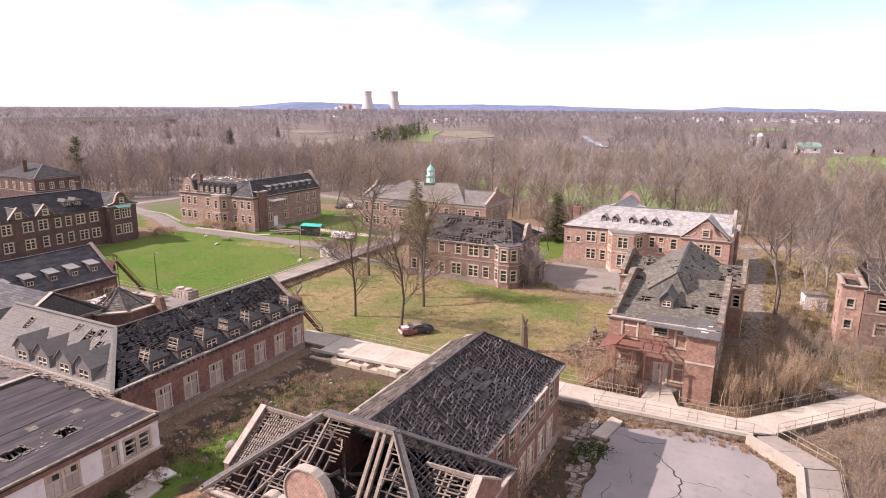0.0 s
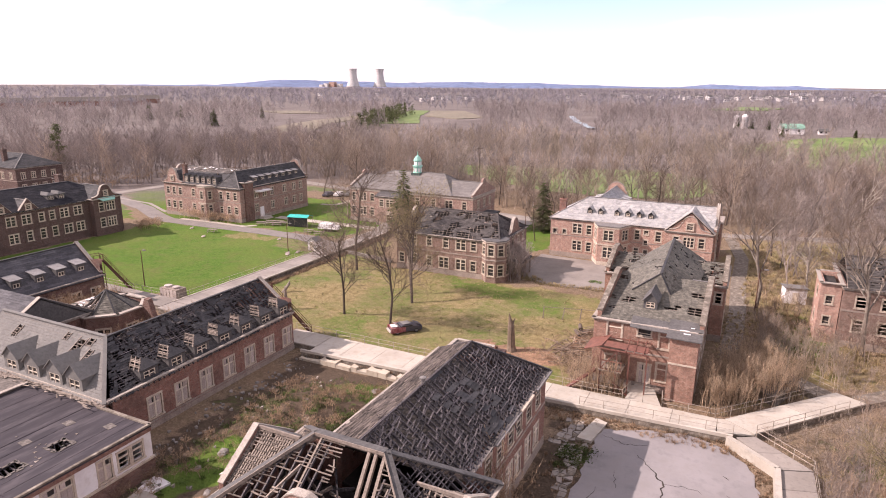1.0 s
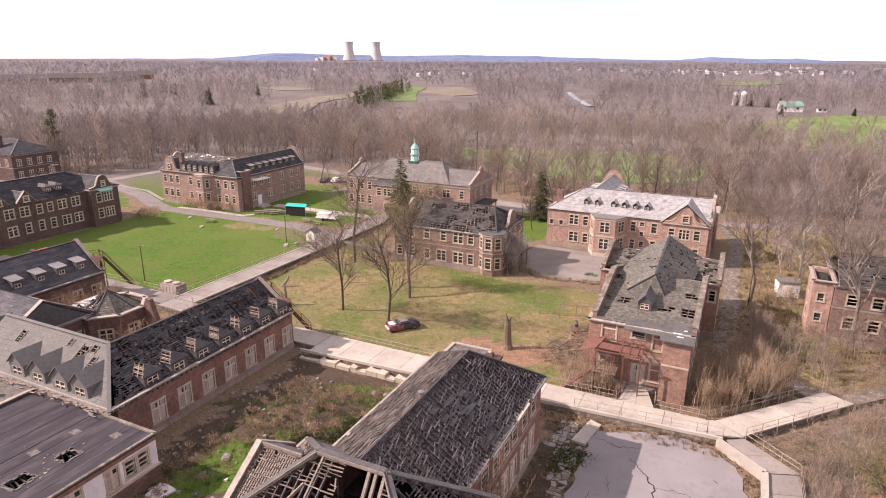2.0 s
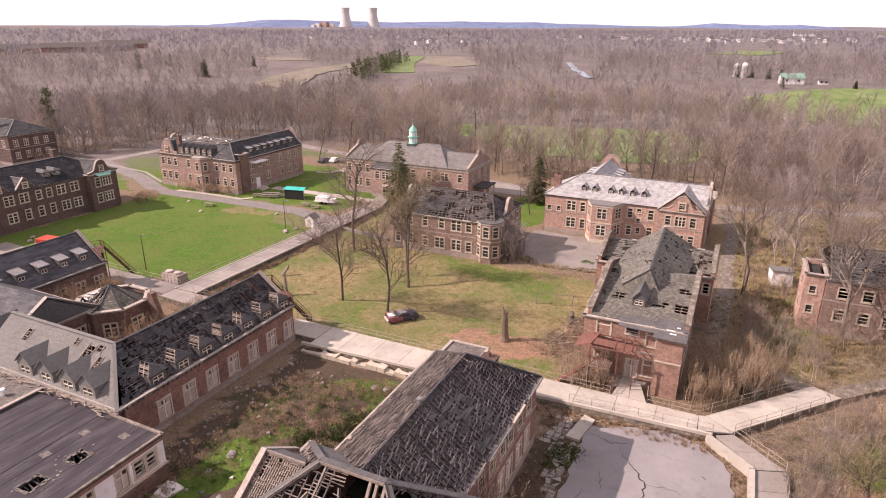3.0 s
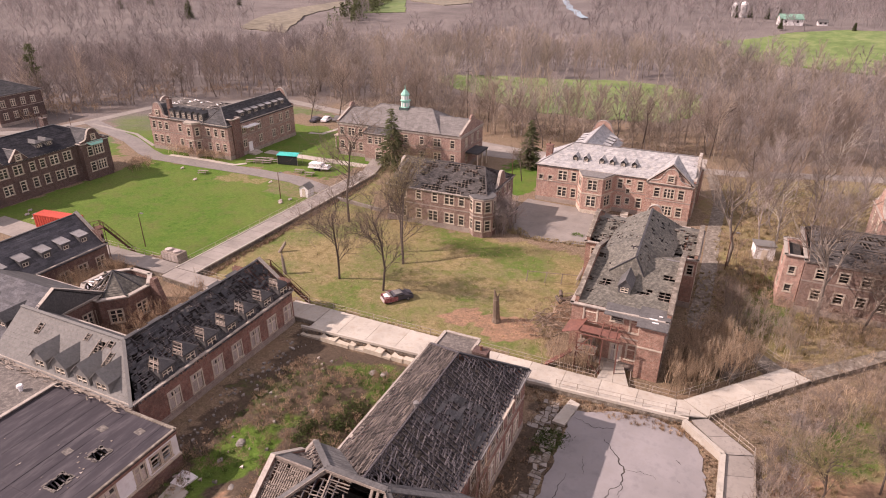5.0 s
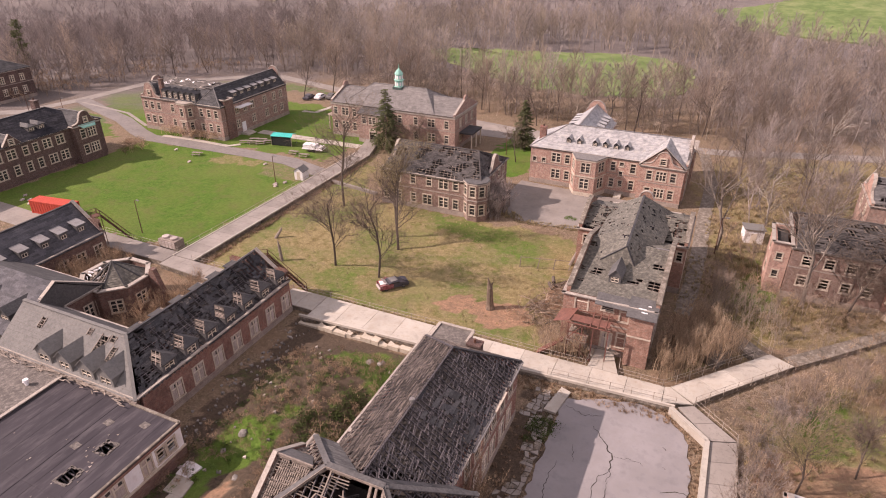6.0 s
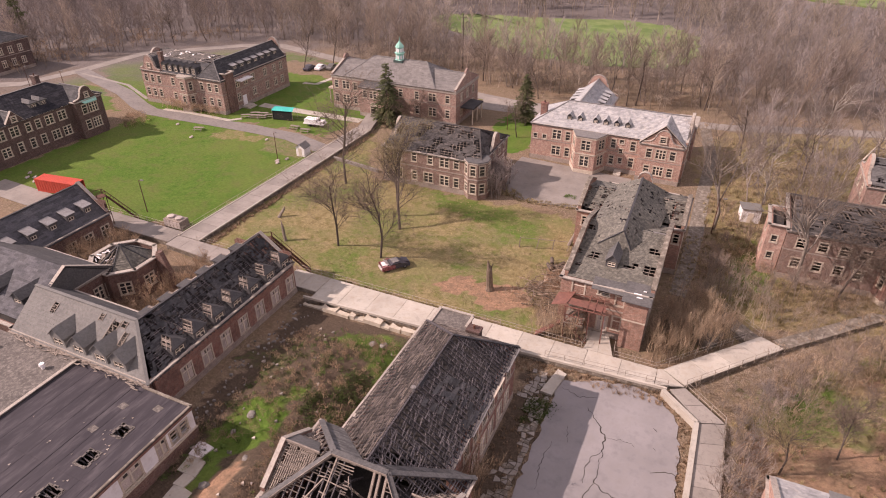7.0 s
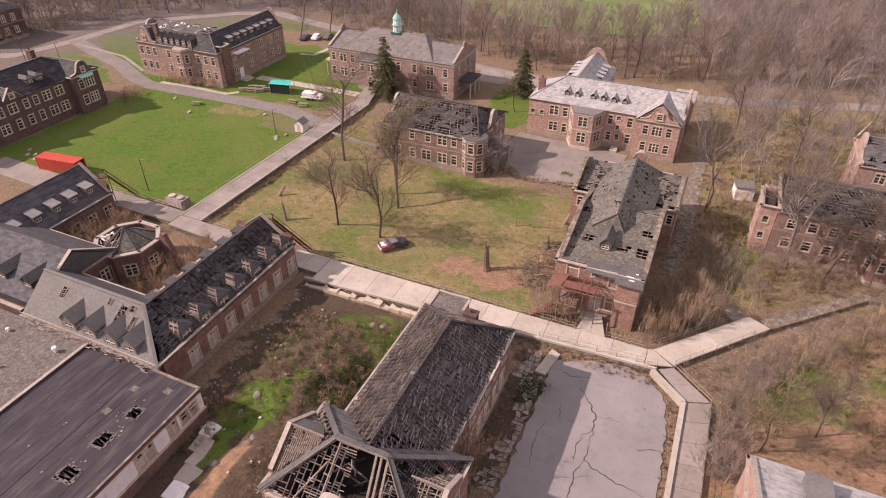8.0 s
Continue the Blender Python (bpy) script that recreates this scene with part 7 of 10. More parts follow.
railing([(-96, 63.8), (-75.8, 63.5)], 0.9)
railing([(-71.7, 62.3), (-64.7, 62.2)], 0.9)
for pts in ([(1.1, 58.95), (5.15, 55.35), (5.3, 20)],):
    g = Geo()
    for (x0, y0), (x1, y1) in zip(pts, pts[1:]):
        g.beam((x0, y0, 0.45), (x1, y1, 0.45), 0.5, 1.14)
    solid("retaining_wall", g, CONCRETE, "pale painted retaining wall along the yard", "wall")
g = Geo()
for (x0, y0), (x1, y1) in (((-47.5, 57.0), (1.5, 59.4)), ):
    g.beam((x0, y0, 0.8), (x1, y1, 0.8), 0.26, 0.34)
for (x0, y0), (x1, y1) in (((-75.85, 62.4), (-74.5, 116)), ((-71.65, 62.4), (-70.85, 116))):
    g.beam((x0, y0, 0.86), (x1, y1, 0.86), 0.2, 0.24)
solid("walk_wall", Geo().beam((-47.4, 57.06, 0.26), (1.45, 59.42, 0.26), 0.22, 0.78), STAINED, "stained concrete wall under the walk", "wall", kind="structure")
solid("walk_kerb", g, CONCRETE, "low pale concrete kerb wall edging the walks", "wall", kind="structure")
bk = thing("broken_wall", (-36, 55, 0), "broken pale retaining wall along the overgrown yard", "wall")
rnd = random.Random(12)
x = -47.0
while x < -26.4:
    ln, hh = rnd.uniform(0.7, 2.0), rnd.choice((0.62, 0.6, 0.66, 0.45, 0.3))
    y = 56.0 + 0.02 * (x + 46.8) + rnd.uniform(-0.04, 0.04)
    w0, w1 = rnd.uniform(0.5, 1.3), rnd.uniform(0.5, 1.3)
    part("wall_block", Geo().slab([(x, y, -0.2), (x + ln - 0.04, y + rnd.uniform(-0.06, 0.06), -0.2), (x + ln - 0.04, y + w1, -0.2), (x + ln * 0.5, y + (w0 + w1) / 2 + rnd.uniform(-0.3, 0.1), -0.2), (x, y + w0, -0.2)], (0, 0, hh + 0.2)), LEDGE, bk)
    x += ln

yard = thing("asphalt_yard", (-3, 46, 0), "pale grey asphalt yard with long cracks and a crumbling edge", "yard", kind="structure")
edge = []
rnd = random.Random(3)
corner = [(-10.3, 10), (4.4, 10), (4.3, 44), (3.9, 51.5), (3.2, 55.5), (1.2, 58.0), (-1.4, 59.0), (-6.2, 58.2), (-10.2, 56.4)]
for (x0, y0), (x1, y1) in zip(corner, corner[1:] + corner[:1]):
    n = max(1, int(math.hypot(x1 - x0, y1 - y0) / 0.7))
    for i in range(n):
        edge.append((x0 + (x1 - x0) * i / n + rnd.uniform(-0.22, 0.22), y0 + (y1 - y0) * i / n + rnd.uniform(-0.22, 0.22), 0.1))
part("asphalt", Geo().slab(edge, (0, 0, -0.2)), ASPHALT, yard)


def crack(line, w, seed):
    """An open crack along a rough line; widest in its middle."""
    rr = random.Random(seed)
    pts = [Vector((*line[0], 0.112))]
    for p, q in zip(line, line[1:]):
        p, q = Vector((*p, 0.112)), Vector((*q, 0.112))
        n = max(1, round((q - p).length / 0.4))
        side = Vector((p.y - q.y, q.x - p.x, 0)).normalized()
        for i in range(1, n + 1):
            pts.append(p.lerp(q, i / n) + side * rr.uniform(-0.16, 0.16))
    g, k = Geo(), len(pts) - 1
    for i in range(k):
        p, q = pts[i], pts[i + 1]
        s_ = Vector((p.y - q.y, q.x - p.x, 0)).normalized()
        w0, w1 = [w * (0.3 + math.sin(math.pi * min(max(j / k, 0.05), 0.95))) * rr.uniform(0.5, 1.1) for j in (i, i + 1)]
        g.slab([p - s_ * w0, p + s_ * w0, q + s_ * w1, q - s_ * w1], (0, 0, -0.008))
    part("crack", g, CRACK, yard)


crack([(-6.2, 53.4), (-4.5, 51.4), (-3.5, 49.9), (-3.4, 48.0), (-3.3, 46.4)], 0.06, 1)
crack([(-3.4, 48.0), (-4.0, 47.2), (-4.6, 45.4), (-4.3, 43.2)], 0.04, 2)
crack([(-3.3, 46.4), (-3.2, 43.7), (-2.2, 43.0), (0.3, 42.3), (3.2, 41.9)], 0.045, 3)
crack([(-3.2, 43.7), (-3.9, 41.5), (-3.6, 37.5)], 0.045, 4)
crack([(1.6, 47.2), (3.0, 47.8), (4.0, 48.0)], 0.05, 5)
crack([(-8.6, 47.0), (-8.9, 43.5), (-8.4, 40.5)], 0.03, 6)
crack([(-7.6, 50.0), (-7.0, 47.6)], 0.025, 7)
crack([(-9.8, 55.4), (-7.4, 54.7), (-5.6, 55.4)], 0.03, 8)
crack([(-3.5, 49.9), (-1.6, 50.3), (-0.4, 50.0)], 0.02, 9)
crack([(1.0, 53.4), (1.5, 53.0)], 0.04, 10)
crack([(1.4, 50.6), (1.7, 50.4)], 0.04, 11)

solid("concrete_pad", Geo().slab([(-11.9, 53.6, 0.3), (-10.5, 53.5, 0.28), (-9.8, 57.6, 0.28), (-11.0, 58.0, 0.3)], (0, 0, -0.4)), CONCRETE, "worn concrete pad at the corner of the yard", "slab")
# old paving beside the hall, heaved and broken up
bp_ = thing("broken_paving", (-12, 46, 0), "old concrete paving beside the hall, cracked apart by weeds", "paving")
rnd = random.Random(31)
grid = {}
for i in range(9):
    for j in range(34):
        grid[i, j] = Vector((-15.0 + 0.62 * i + rnd.uniform(-0.2, 0.2), 36.0 + 0.64 * j + rnd.uniform(-0.2, 0.2), 0.09))
for i in range(8):
    for j in range(33):
        q = [grid[i, j], grid[i + 1, j], grid[i + 1, j + 1], grid[i, j + 1]]
        c = sum(q, Vector()) / 4
        near = -11.9 - 0.06 * (46 - c.y) if c.y < 50 else -13.4
        if c.x > -10.55 or c.x < -14.4 or noise.noise(Vector((c.x * 0.5, c.y * 0.35, 2.0))) * 1.1 + rnd.uniform(-0.3, 0.3) < 0.1 + 0.35 * (near - c.x):
            continue
        tilt = Vector((rnd.gauss(0, 0.05), rnd.gauss(0, 0.05), 0))
        top = [c + (p - c) * rnd.uniform(0.8, 0.97) + Vector((0, 0, (p - c).dot(tilt) + rnd.uniform(0, 0.02))) for p in q]
        if rnd.random() < 0.35:
            part("paving_piece", Geo().slab(top[:3], (0, 0, -0.14)), CONCRETE_OLD, bp_)
            if rnd.random() < 0.5:
                part("paving_piece", Geo().slab([top[0] + Vector((-0.03, 0.04, 0.01)), top[2] + Vector((-0.05, 0.02, 0)), top[3]], (0, 0, -0.14)), STAINED, bp_)
        else:
            part("paving_piece", Geo().slab(top, (0, 0, -0.14)), (CONCRETE_OLD, STAINED, STAINED, CONCRETE_OLD)[rnd.randrange(4)], bp_)

ribbon("lawn_drive", [(-174, 124), (-160, 119), (-146, 114.5), (-134, 108.5), (-128, 106.3), (-113, 106.7), (-98, 107.2), (-86, 107), (-76, 104)], 4.2, 0.06, ROAD, "worn grey drive between the lawns", 0.1)
ribbon("back_road", [(-260, 60), (-215, 85), (-178, 108), (-174, 124), (-172, 146), (-150, 166), (-138, 172), (-114, 166), (-90, 160), (-59, 151), (-46, 149), (-30, 149.5), (-15, 151), (3, 153), (18, 158), (36, 163), (90, 176)], 4.2, 0.05, CONCRETE_OLD, "pale back road along the edge of the wood", 0.1)
solid("forecourt", Geo().slab([(-35.4, 104, 0.07), (-33.2, 101, 0.07), (-29.3, 99.2, 0.07), (-24, 99.4, 0.07), (-18.6, 100.2, 0.07), (-18.2, 109, 0.07), (-13, 112, 0.07), (-12.6, 116, 0.07), (-35.4, 117.6, 0.07), (-36.2, 106, 0.07)], (0, 0, -0.12)), FORECOURT, "grey asphalt forecourt before the pale-roofed hall", "road", kind="structure")
ribbon("side_drive", [(0.3, 80), (0.7, 88), (0.9, 99), (0.6, 115), (0.8, 132), (-2, 150)], 2.4, 0.05, STAINED, "pale service drive beside the halls", 0.1)
ribbon("service_yard", [(-56, 146), (-36, 147)], 9, 0.06, CONCRETE_OLD, "pale paved service yard behind the main hall", 0.1)
ribbon("footpath", [(-171, 122), (-150, 119.5), (-136, 113)], 0.9, 0.07, CONCRETE_OLD, "narrow pale footpath through grass", 0.1, "path")
ribbon("footpath", [(-126, 108.8), (-118, 109.5), (-106, 109.3), (-104, 111.5)], 1.2, 0.07, CONCRETE, "narrow pale footpath through grass", 0.1, "path")
ribbon("footpath", [(-107, 141), (-103, 141.5), (-100, 160)], 1.4, 0.07, CONCRETE, "narrow pale footpath through grass", 0.1, "path")
ribbon("garden_wall", [(-70.8, 100.5), (-59, 98.6)], 0.5, 0.6, CONCRETE_OLD, "low concrete garden wall by the walk", 0.7, "wall")
ribbon("main_hall_walk", [(-106, 121.5), (-77, 121.8)], 2.6, 0.07, CONCRETE, "broad pale footpath in front of the main hall", 0.1, "path")
ribbon("west_walk", [(-124, 63.3), (-96, 62)], 5.0, 0.07, CONCRETE_OLD, "pale concrete apron at the lawn's edge", 0.1, "path")


# ---------------------------------------------------------------- trees
def limbs(seed, height, spread=0.5, levels=4, kids=(4, 4, 4, 4), trunk=0.28, girth=0.03, droop=0.0):
    """Straight pieces (from, to, radius, radius, level) of a leafless tree that stands at the origin."""
    rr = random.Random(seed)
    out = []

    def grow(p, d, ln, r, lv):
        steps = 3 if lv < 2 else 2
        pts = [p]
        for i in range(steps):
            d = (d + Vector((rr.gauss(0, 0.13), rr.gauss(0, 0.13), rr.gauss(0.03, 0.08) - droop * lv * 0.05))).normalized()
            q = pts[-1] + d * ln / steps
            out.append((pts[-1], q, r * (1 - 0.5 * i / steps), r * (1 - 0.5 * (i + 1) / steps), lv))
            pts.append(q)
        if lv >= levels:
            return
        n = kids[min(lv, len(kids) - 1)]
        for i in range(n):
            t = (0.3 + 0.7 * (i + rr.random()) / n) if lv else ((0.42 if n < 12 else 0.22) + (0.57 if n < 12 else 0.77) * (i + 0.9) / n)
            k = min(steps - 1, int(t * steps))
            at_ = pts[k].lerp(pts[k + 1], t * steps - k)
            side = d.orthogonal().normalized()
            side.rotate(Matrix.Rotation(rr.uniform(0, 6.283) if lv else 6.283 * (i + rr.uniform(-0.2, 0.2)) / n, 3, d))
            w = spread * rr.uniform(0.7, 1.25) * (1.0 if lv or n < 12 else 1.45 - 0.8 * i / n)
            dd = (d * (1 - 0.35 * w) + side * w + Vector((0, 0, 0.22 if lv else 0.2))).normalized()
            grow(at_, dd, ln * rr.uniform(0.5, 0.74) if lv else height * (1 - trunk) * rr.uniform(0.42, 0.66) * ((0.62 + 0.55 * math.sin(math.pi * (0.15 + 0.65 * i / n))) if n >= 12 else 1.1 - 0.45 * i / n), r * (0.5 if lv else (0.38 if n < 12 else 0.3)), lv + 1)

    grow(Vector((0, 0, -0.1)), Vector((rr.gauss(0, 0.03), rr.gauss(0, 0.03), 1)).normalized(), height * (trunk + 0.32), height * girth * 0.5, 0)
    return out


def fan(pieces, seed, width, n=2):
    """The finest twigs, as slim blades: corners and triangles."""
    rr = random.Random(seed)
    v, f = [], []
    for p, q, r0, r1, lv in pieces:
        d = q - p
        s = Vector((rr.gauss(0, 1), rr.gauss(0, 1), rr.gauss(0, 1))).cross(d)
        if s.length < 1e-6:
            continue
        s = s.normalized() * max(width, r0)
        k = len(v)
        v += [tuple(p - s), tuple(p + s), tuple(q)]
        f.append((k, k + 1, k + 2))
        for _ in range(n):
            t = rr.uniform(0.1, 1.0)
            a = p.lerp(q, t)
            dd = (d.normalized() + Vector((rr.gauss(0, 0.6), rr.gauss(0, 0.6), rr.gauss(0.1, 0.4)))).normalized() * d.length * rr.uniform(0.5, 1.1)
            s2 = dd.cross(Vector((rr.gauss(0, 1), rr.gauss(0, 1), rr.gauss(0, 1)))).normalized() * width
            k = len(v)
            v += [tuple(a - s2), tuple(a + s2), tuple(a + dd)]
            f.append((k, k + 1, k + 2))
    return v, f


def bare_tree(at, height, seed, label, spread=0.55, bud=False, name="bare_tree", levels=4, kids=(17, 6, 4, 3), width=0.013, n=2, trunk=0.5, girth=0.026, bark=None):
    t = thing(name, (*at, 0), label, "tree", group="bare trees")
    ps = limbs(seed, height, spread, levels, kids, trunk, girth)
    wood, fine = Geo(), Geo()
    for p, q, r0, r1, lv in ps:
        if lv < 3:
            wood.tube(p, q, max(r0, 0.018), max(r1, 0.012), (8, 6, 4)[lv])
    fine.v, fine.f = fan([x for x in ps if x[4] >= 3], seed, width, n)
    m = WORLD[t]
    part("trunk", wood, bark or BARK, t, at=m)
    part("crown", fine, TWIG_BUD if bud else TWIG_COURT, t, at=m)
    return t


def conifer(at, height, radius, seed, label):
    t = thing("conifer", (*at, 0), label, "tree", group="conifers")
    rr = random.Random(seed)
    part("trunk", Geo().tube((0, 0, -0.1), (0, 0, height * 0.97), height * 0.018, 0.02, 7), BARK, t, at=WORLD[t])
    g = Geo()
    z = height * 0.10
    while z < height * 0.99:
        k = (1 - z / height) ** 0.65 * radius
        for i in range(max(4, int(13 * (1 - z / height)) + 4)):
            a, ln = rr.uniform(0, 6.283), k * rr.uniform(0.55, 1.12) + 0.15
            for j in range(int(10 + ln * 11)):
                u = rr.uniform(0.15, 1)
                p = Vector((math.cos(a) * ln * u, math.sin(a) * ln * u, z - 0.32 * ln * u + 0.1 * rr.random()))
                b = a + rr.gauss(0, 0.9)
                q = p + Vector((math.cos(b), math.sin(b), rr.uniform(-0.5, 0.15))) * rr.uniform(0.25, 0.6)
                s = Vector((-math.sin(b), math.cos(b), rr.uniform(-0.5, 0.5))) * rr.uniform(0.09, 0.19)
                g.face(p - s, p + s, q)
        z += height * 0.03
    part("crown", g, NEEDLE, t, at=WORLD[t])
    return t


def pine(at, height, seed, label):
    """A tall pine: bare stem below, ragged tufts of needles on uneven boughs above."""
    t = thing("pine", (*at, 0), label, "tree", group="conifers")
    rr = random.Random(seed)
    stem, g = Geo(), Geo()
    stem.tube((0, 0, -0.1), (0.2, 0.1, height * 0.55), 0.3, 0.2, 7).tube((0.2, 0.1, height * 0.55), (0, 0.3, height * 0.98), 0.2, 0.03, 6)
    for i in range(30):
        z = height * (0.32 + 0.64 * (i + rr.random()) / 30)
        a, ln = rr.uniform(0, 6.283), height * 0.17 * rr.uniform(0.5, 1.2) * (1.25 - z / height)
        b = Vector((math.cos(a) * ln, math.sin(a) * ln, z + rr.uniform(-0.3, 0.8)))
        stem.tube((0.1, 0.1, z), b, 0.06, 0.02, 4)
        for j in range(46):
            p = Vector((0.1, 0.1, z)).lerp(b, rr.uniform(0.35, 1.05)) + Vector((rr.gauss(0, 0.4), rr.gauss(0, 0.4), rr.gauss(0.1, 0.3)))
            d = Vector((rr.gauss(0, 1), rr.gauss(0, 1), rr.gauss(0.2, 0.7))).normalized() * rr.uniform(0.3, 0.6)
            w = d.orthogonal().normalized() * rr.uniform(0.1, 0.18)
            g.face(p - w, p + w, p + d)
    part("trunk", stem, BARK, t, at=WORLD[t])
    part("crown", g, NEEDLE, t, at=WORLD[t])
    return t


pine((-207, 132), 20, 3, "tall ragged dark pine behind the brick block")
TREES = [((-51.2, 71.7), 14.5, 1, 0.68), ((-43.2, 71.4), 14.8, 2, 0.66), ((-44.6, 80.4), 17, 3, 0.62), ((-62.3, 91.7), 18.5, 4, 0.8), ((3.4, 102.4), 19, 5, 0.85), ((15.5, 88.8), 19, 6, 0.8),
         ((-47.0, 84.5), 13, 7, 0.5), ((-113.6, 150.6), 13, 8, 0.7), ((-109.6, 160), 14, 9, 0.7), ((-43.5, 155), 11, 10, 0.7), ((-19.5, 160), 14, 11, 0.75), ((6, 137), 13, 12, 0.7), ((-40, 127.5), 9, 13, 0.65),
         ((11, 115.5), 12, 14, 0.7), ((-171, 158), 12, 15, 0.7), ((27, 95.5), 13, 16, 0.7), ((13.5, 52.5), 8.5, 17, 0.6), ((19, 57), 8, 18, 0.6), ((-62, 124.5), 8, 19, 0.65), ((-68.2, 123.5), 6, 20, 0.65),
         ((20.2, 142), 15, 21, 0.7), ((28.3, 142.5), 16, 22, 0.7), ((-3.5, 163), 14, 23, 0.75), ((9, 152), 12, 24, 0.7), ((33, 132), 13, 25, 0.7), ((-88, 168), 13, 26, 0.7), ((-62, 163), 13, 27, 0.7), ((17.5, 128.5), 12, 28, 0.7), ((38, 152), 15, 29, 0.7), ((20.8, 88.2), 13, 30, 0.75), ((26.5, 87.6), 10, 31, 0.75)]
PALE = {14, 21, 22, 29}
for at_, hh, sd, sp in TREES:
    words = "tall tree just coming into bud in the dry court" if sd in (3, 7) else "large bare sycamore with grey limbs beside a derelict hall" if sd in (5, 6) else "bare sycamore with pale peeling limbs at the wood's edge" if sd in PALE else "leafless deciduous tree with spreading grey limbs on dry grass"
    if sd in (5, 6):
        bare_tree(at_, hh, sd, words, 0.62, n=2, kids=(9, 5, 5, 3), trunk=0.34, girth=0.03, bark=SYCAMORE_GREY)
    else:
        bare_tree(at_, hh, sd, words, sp * 1.3, bud=sd in (3, 7, 17), n=1 if sd in (3, 7) or at_[1] > 100 else 2, kids=(17, 6, 4, 3) if at_[1] < 100 else (14, 5, 3, 2), width=0.013 if at_[1] < 100 else 0.02, bark=SYCAMORE if sd in PALE else None)
conifer((-70.2, 123.0), 14.5, 4.4, 1, "dark green spruce in front of the main hall")
conifer((-41.5, 137.5), 11.5, 3.5, 2, "dark green conifer at the wood's edge")


# ---------------------------------------------------------------- woods
def template(seed, height, spread, kids, width, n, twig_level):
    """A light tree for the woods: arrays of corners and triangles."""
    ps = limbs(seed, height, spread, 3, kids, 0.34, 0.017)
    v, f = fan([x for x in ps if x[4] >= twig_level], seed, width, n)
    g = Geo()
    for p, q, r0, r1, lv in ps:
        if lv < twig_level:
            g.tube(p, q, max(r0, 0.035), max(r1, 0.03), 3)
    tri = [(a, b, c) for a, b, c in f]
    k = len(v)
    for q in g.f:
        tri.append((q[0] + k, q[1] + k, q[2] + k))
        if len(q) == 4:
            tri.append((q[0] + k, q[2] + k, q[3] + k))
    return np.array(v + g.v, np.float32), np.array(tri, np.int32)


def wood_tree(seed, height, crown, n_limbs, n_twigs, twig, width, sides=3):
    """A woodland tree: bent stem, rising limbs, and an egg-shaped crown of fine twigs."""
    rr = random.Random(seed)
    g, p = Geo(), Vector((0, 0, -0.3))
    stem = [p]
    for i in range(4):
        p = p + Vector((rr.gauss(0, 0.03) * height, rr.gauss(0, 0.03) * height, height * 0.23))
        stem.append(p)
    for i in range(4):
        g.tube(stem[i], stem[i + 1], height * 0.011 * (1 - 0.22 * i), height * 0.011 * (0.8 - 0.22 * i), sides)
    v, f, arms = [], [], []

    def blade(a, b, w):
        d = b - a
        q = d.cross(Vector((rr.gauss(0, 1), rr.gauss(0, 1), rr.gauss(0, 1)))).normalized() * w
        k = len(v)
        v.extend([tuple(a - q), tuple(a + q), tuple(b)])
        f.append((k, k + 1, k + 2))

    for i in range(n_limbs):
        t = 0.28 + 0.7 * (i + rr.random()) / n_limbs
        a = stem[min(3, int(t * 4))].lerp(stem[min(3, int(t * 4)) + 1], t * 4 - min(3, int(t * 4)))
        az, el = rr.uniform(0, 6.283), radians(rr.uniform(28, 62) + 18 * t)
        ln = crown * (0.35 + 1.1 * math.sin(math.pi * min(0.92, 0.12 + 0.8 * t))) * rr.uniform(0.75, 1.15)
        b = a + Vector((math.cos(az) * math.cos(el), math.sin(az) * math.cos(el), math.sin(el))) * ln
        blade(a, b, max(width * 1.5, height * 0.004))
        arms.append((a, b))
    for i in range(n_twigs):
        a, b = arms[i % n_limbs]
        t = rr.uniform(0.3, 1.0)
        p = a.lerp(b, t)
        d = (b - a).normalized() * 0.8 + Vector((rr.gauss(0, 0.62), rr.gauss(0, 0.62), rr.gauss(0.35, 0.4)))
        blade(p, p + d.normalized() * twig * rr.uniform(0.6, 1.5), width)
    k = len(v)
    for q in g.f:
        f += [(q[0] + k, q[j] + k, q[j + 1] + k) for j in range(1, len(q) - 1)]
    return np.array(v + g.v, np.float32), np.array(f, np.int32)


def scatter(name, spots, temps, material, label, category, seed, zs=None, tone=0.3):
    """Copies of the templates at (x, y, size), joined into one mesh."""
    rs = np.random.RandomState(seed)
    V, T, C, k = [], [], [], 0
    for i, (x, y, s) in enumerate(spots):
        v, t = temps[rs.randint(len(temps))]
        a, st = rs.uniform(0, 6.283), rs.uniform(0.85, 1.15)
        c, sn = math.cos(a) * s, math.sin(a) * s
        w = np.empty_like(v)
        w[:, 0], w[:, 1], w[:, 2] = v[:, 0] * c - v[:, 1] * sn + x, v[:, 0] * sn + v[:, 1] * c + y, v[:, 2] * s * st + (zs[i] if zs is not None else 0)
        V.append(w)
        C.append(np.full(len(v), rs.uniform(-tone, tone), np.float32))
        T.append(t + k)
        k += len(v)
    V, T = np.concatenate(V), np.concatenate(T)
    m = bpy.data.meshes.new(name)
    m.vertices.add(len(V))
    m.vertices.foreach_set("co", V.reshape(-1))
    m.loops.add(T.size)
    m.loops.foreach_set("vertex_index", T.reshape(-1))
    m.polygons.add(len(T))
    m.polygons.foreach_set("loop_start", np.arange(0, T.size, 3, dtype=np.int32))
    m.update()
    m.attributes.new("tone", "FLOAT", "POINT").data.foreach_set("value", np.concatenate(C))
    m.materials.append(material)
    return tagged(new(name, m), label, category, kind="stuff")


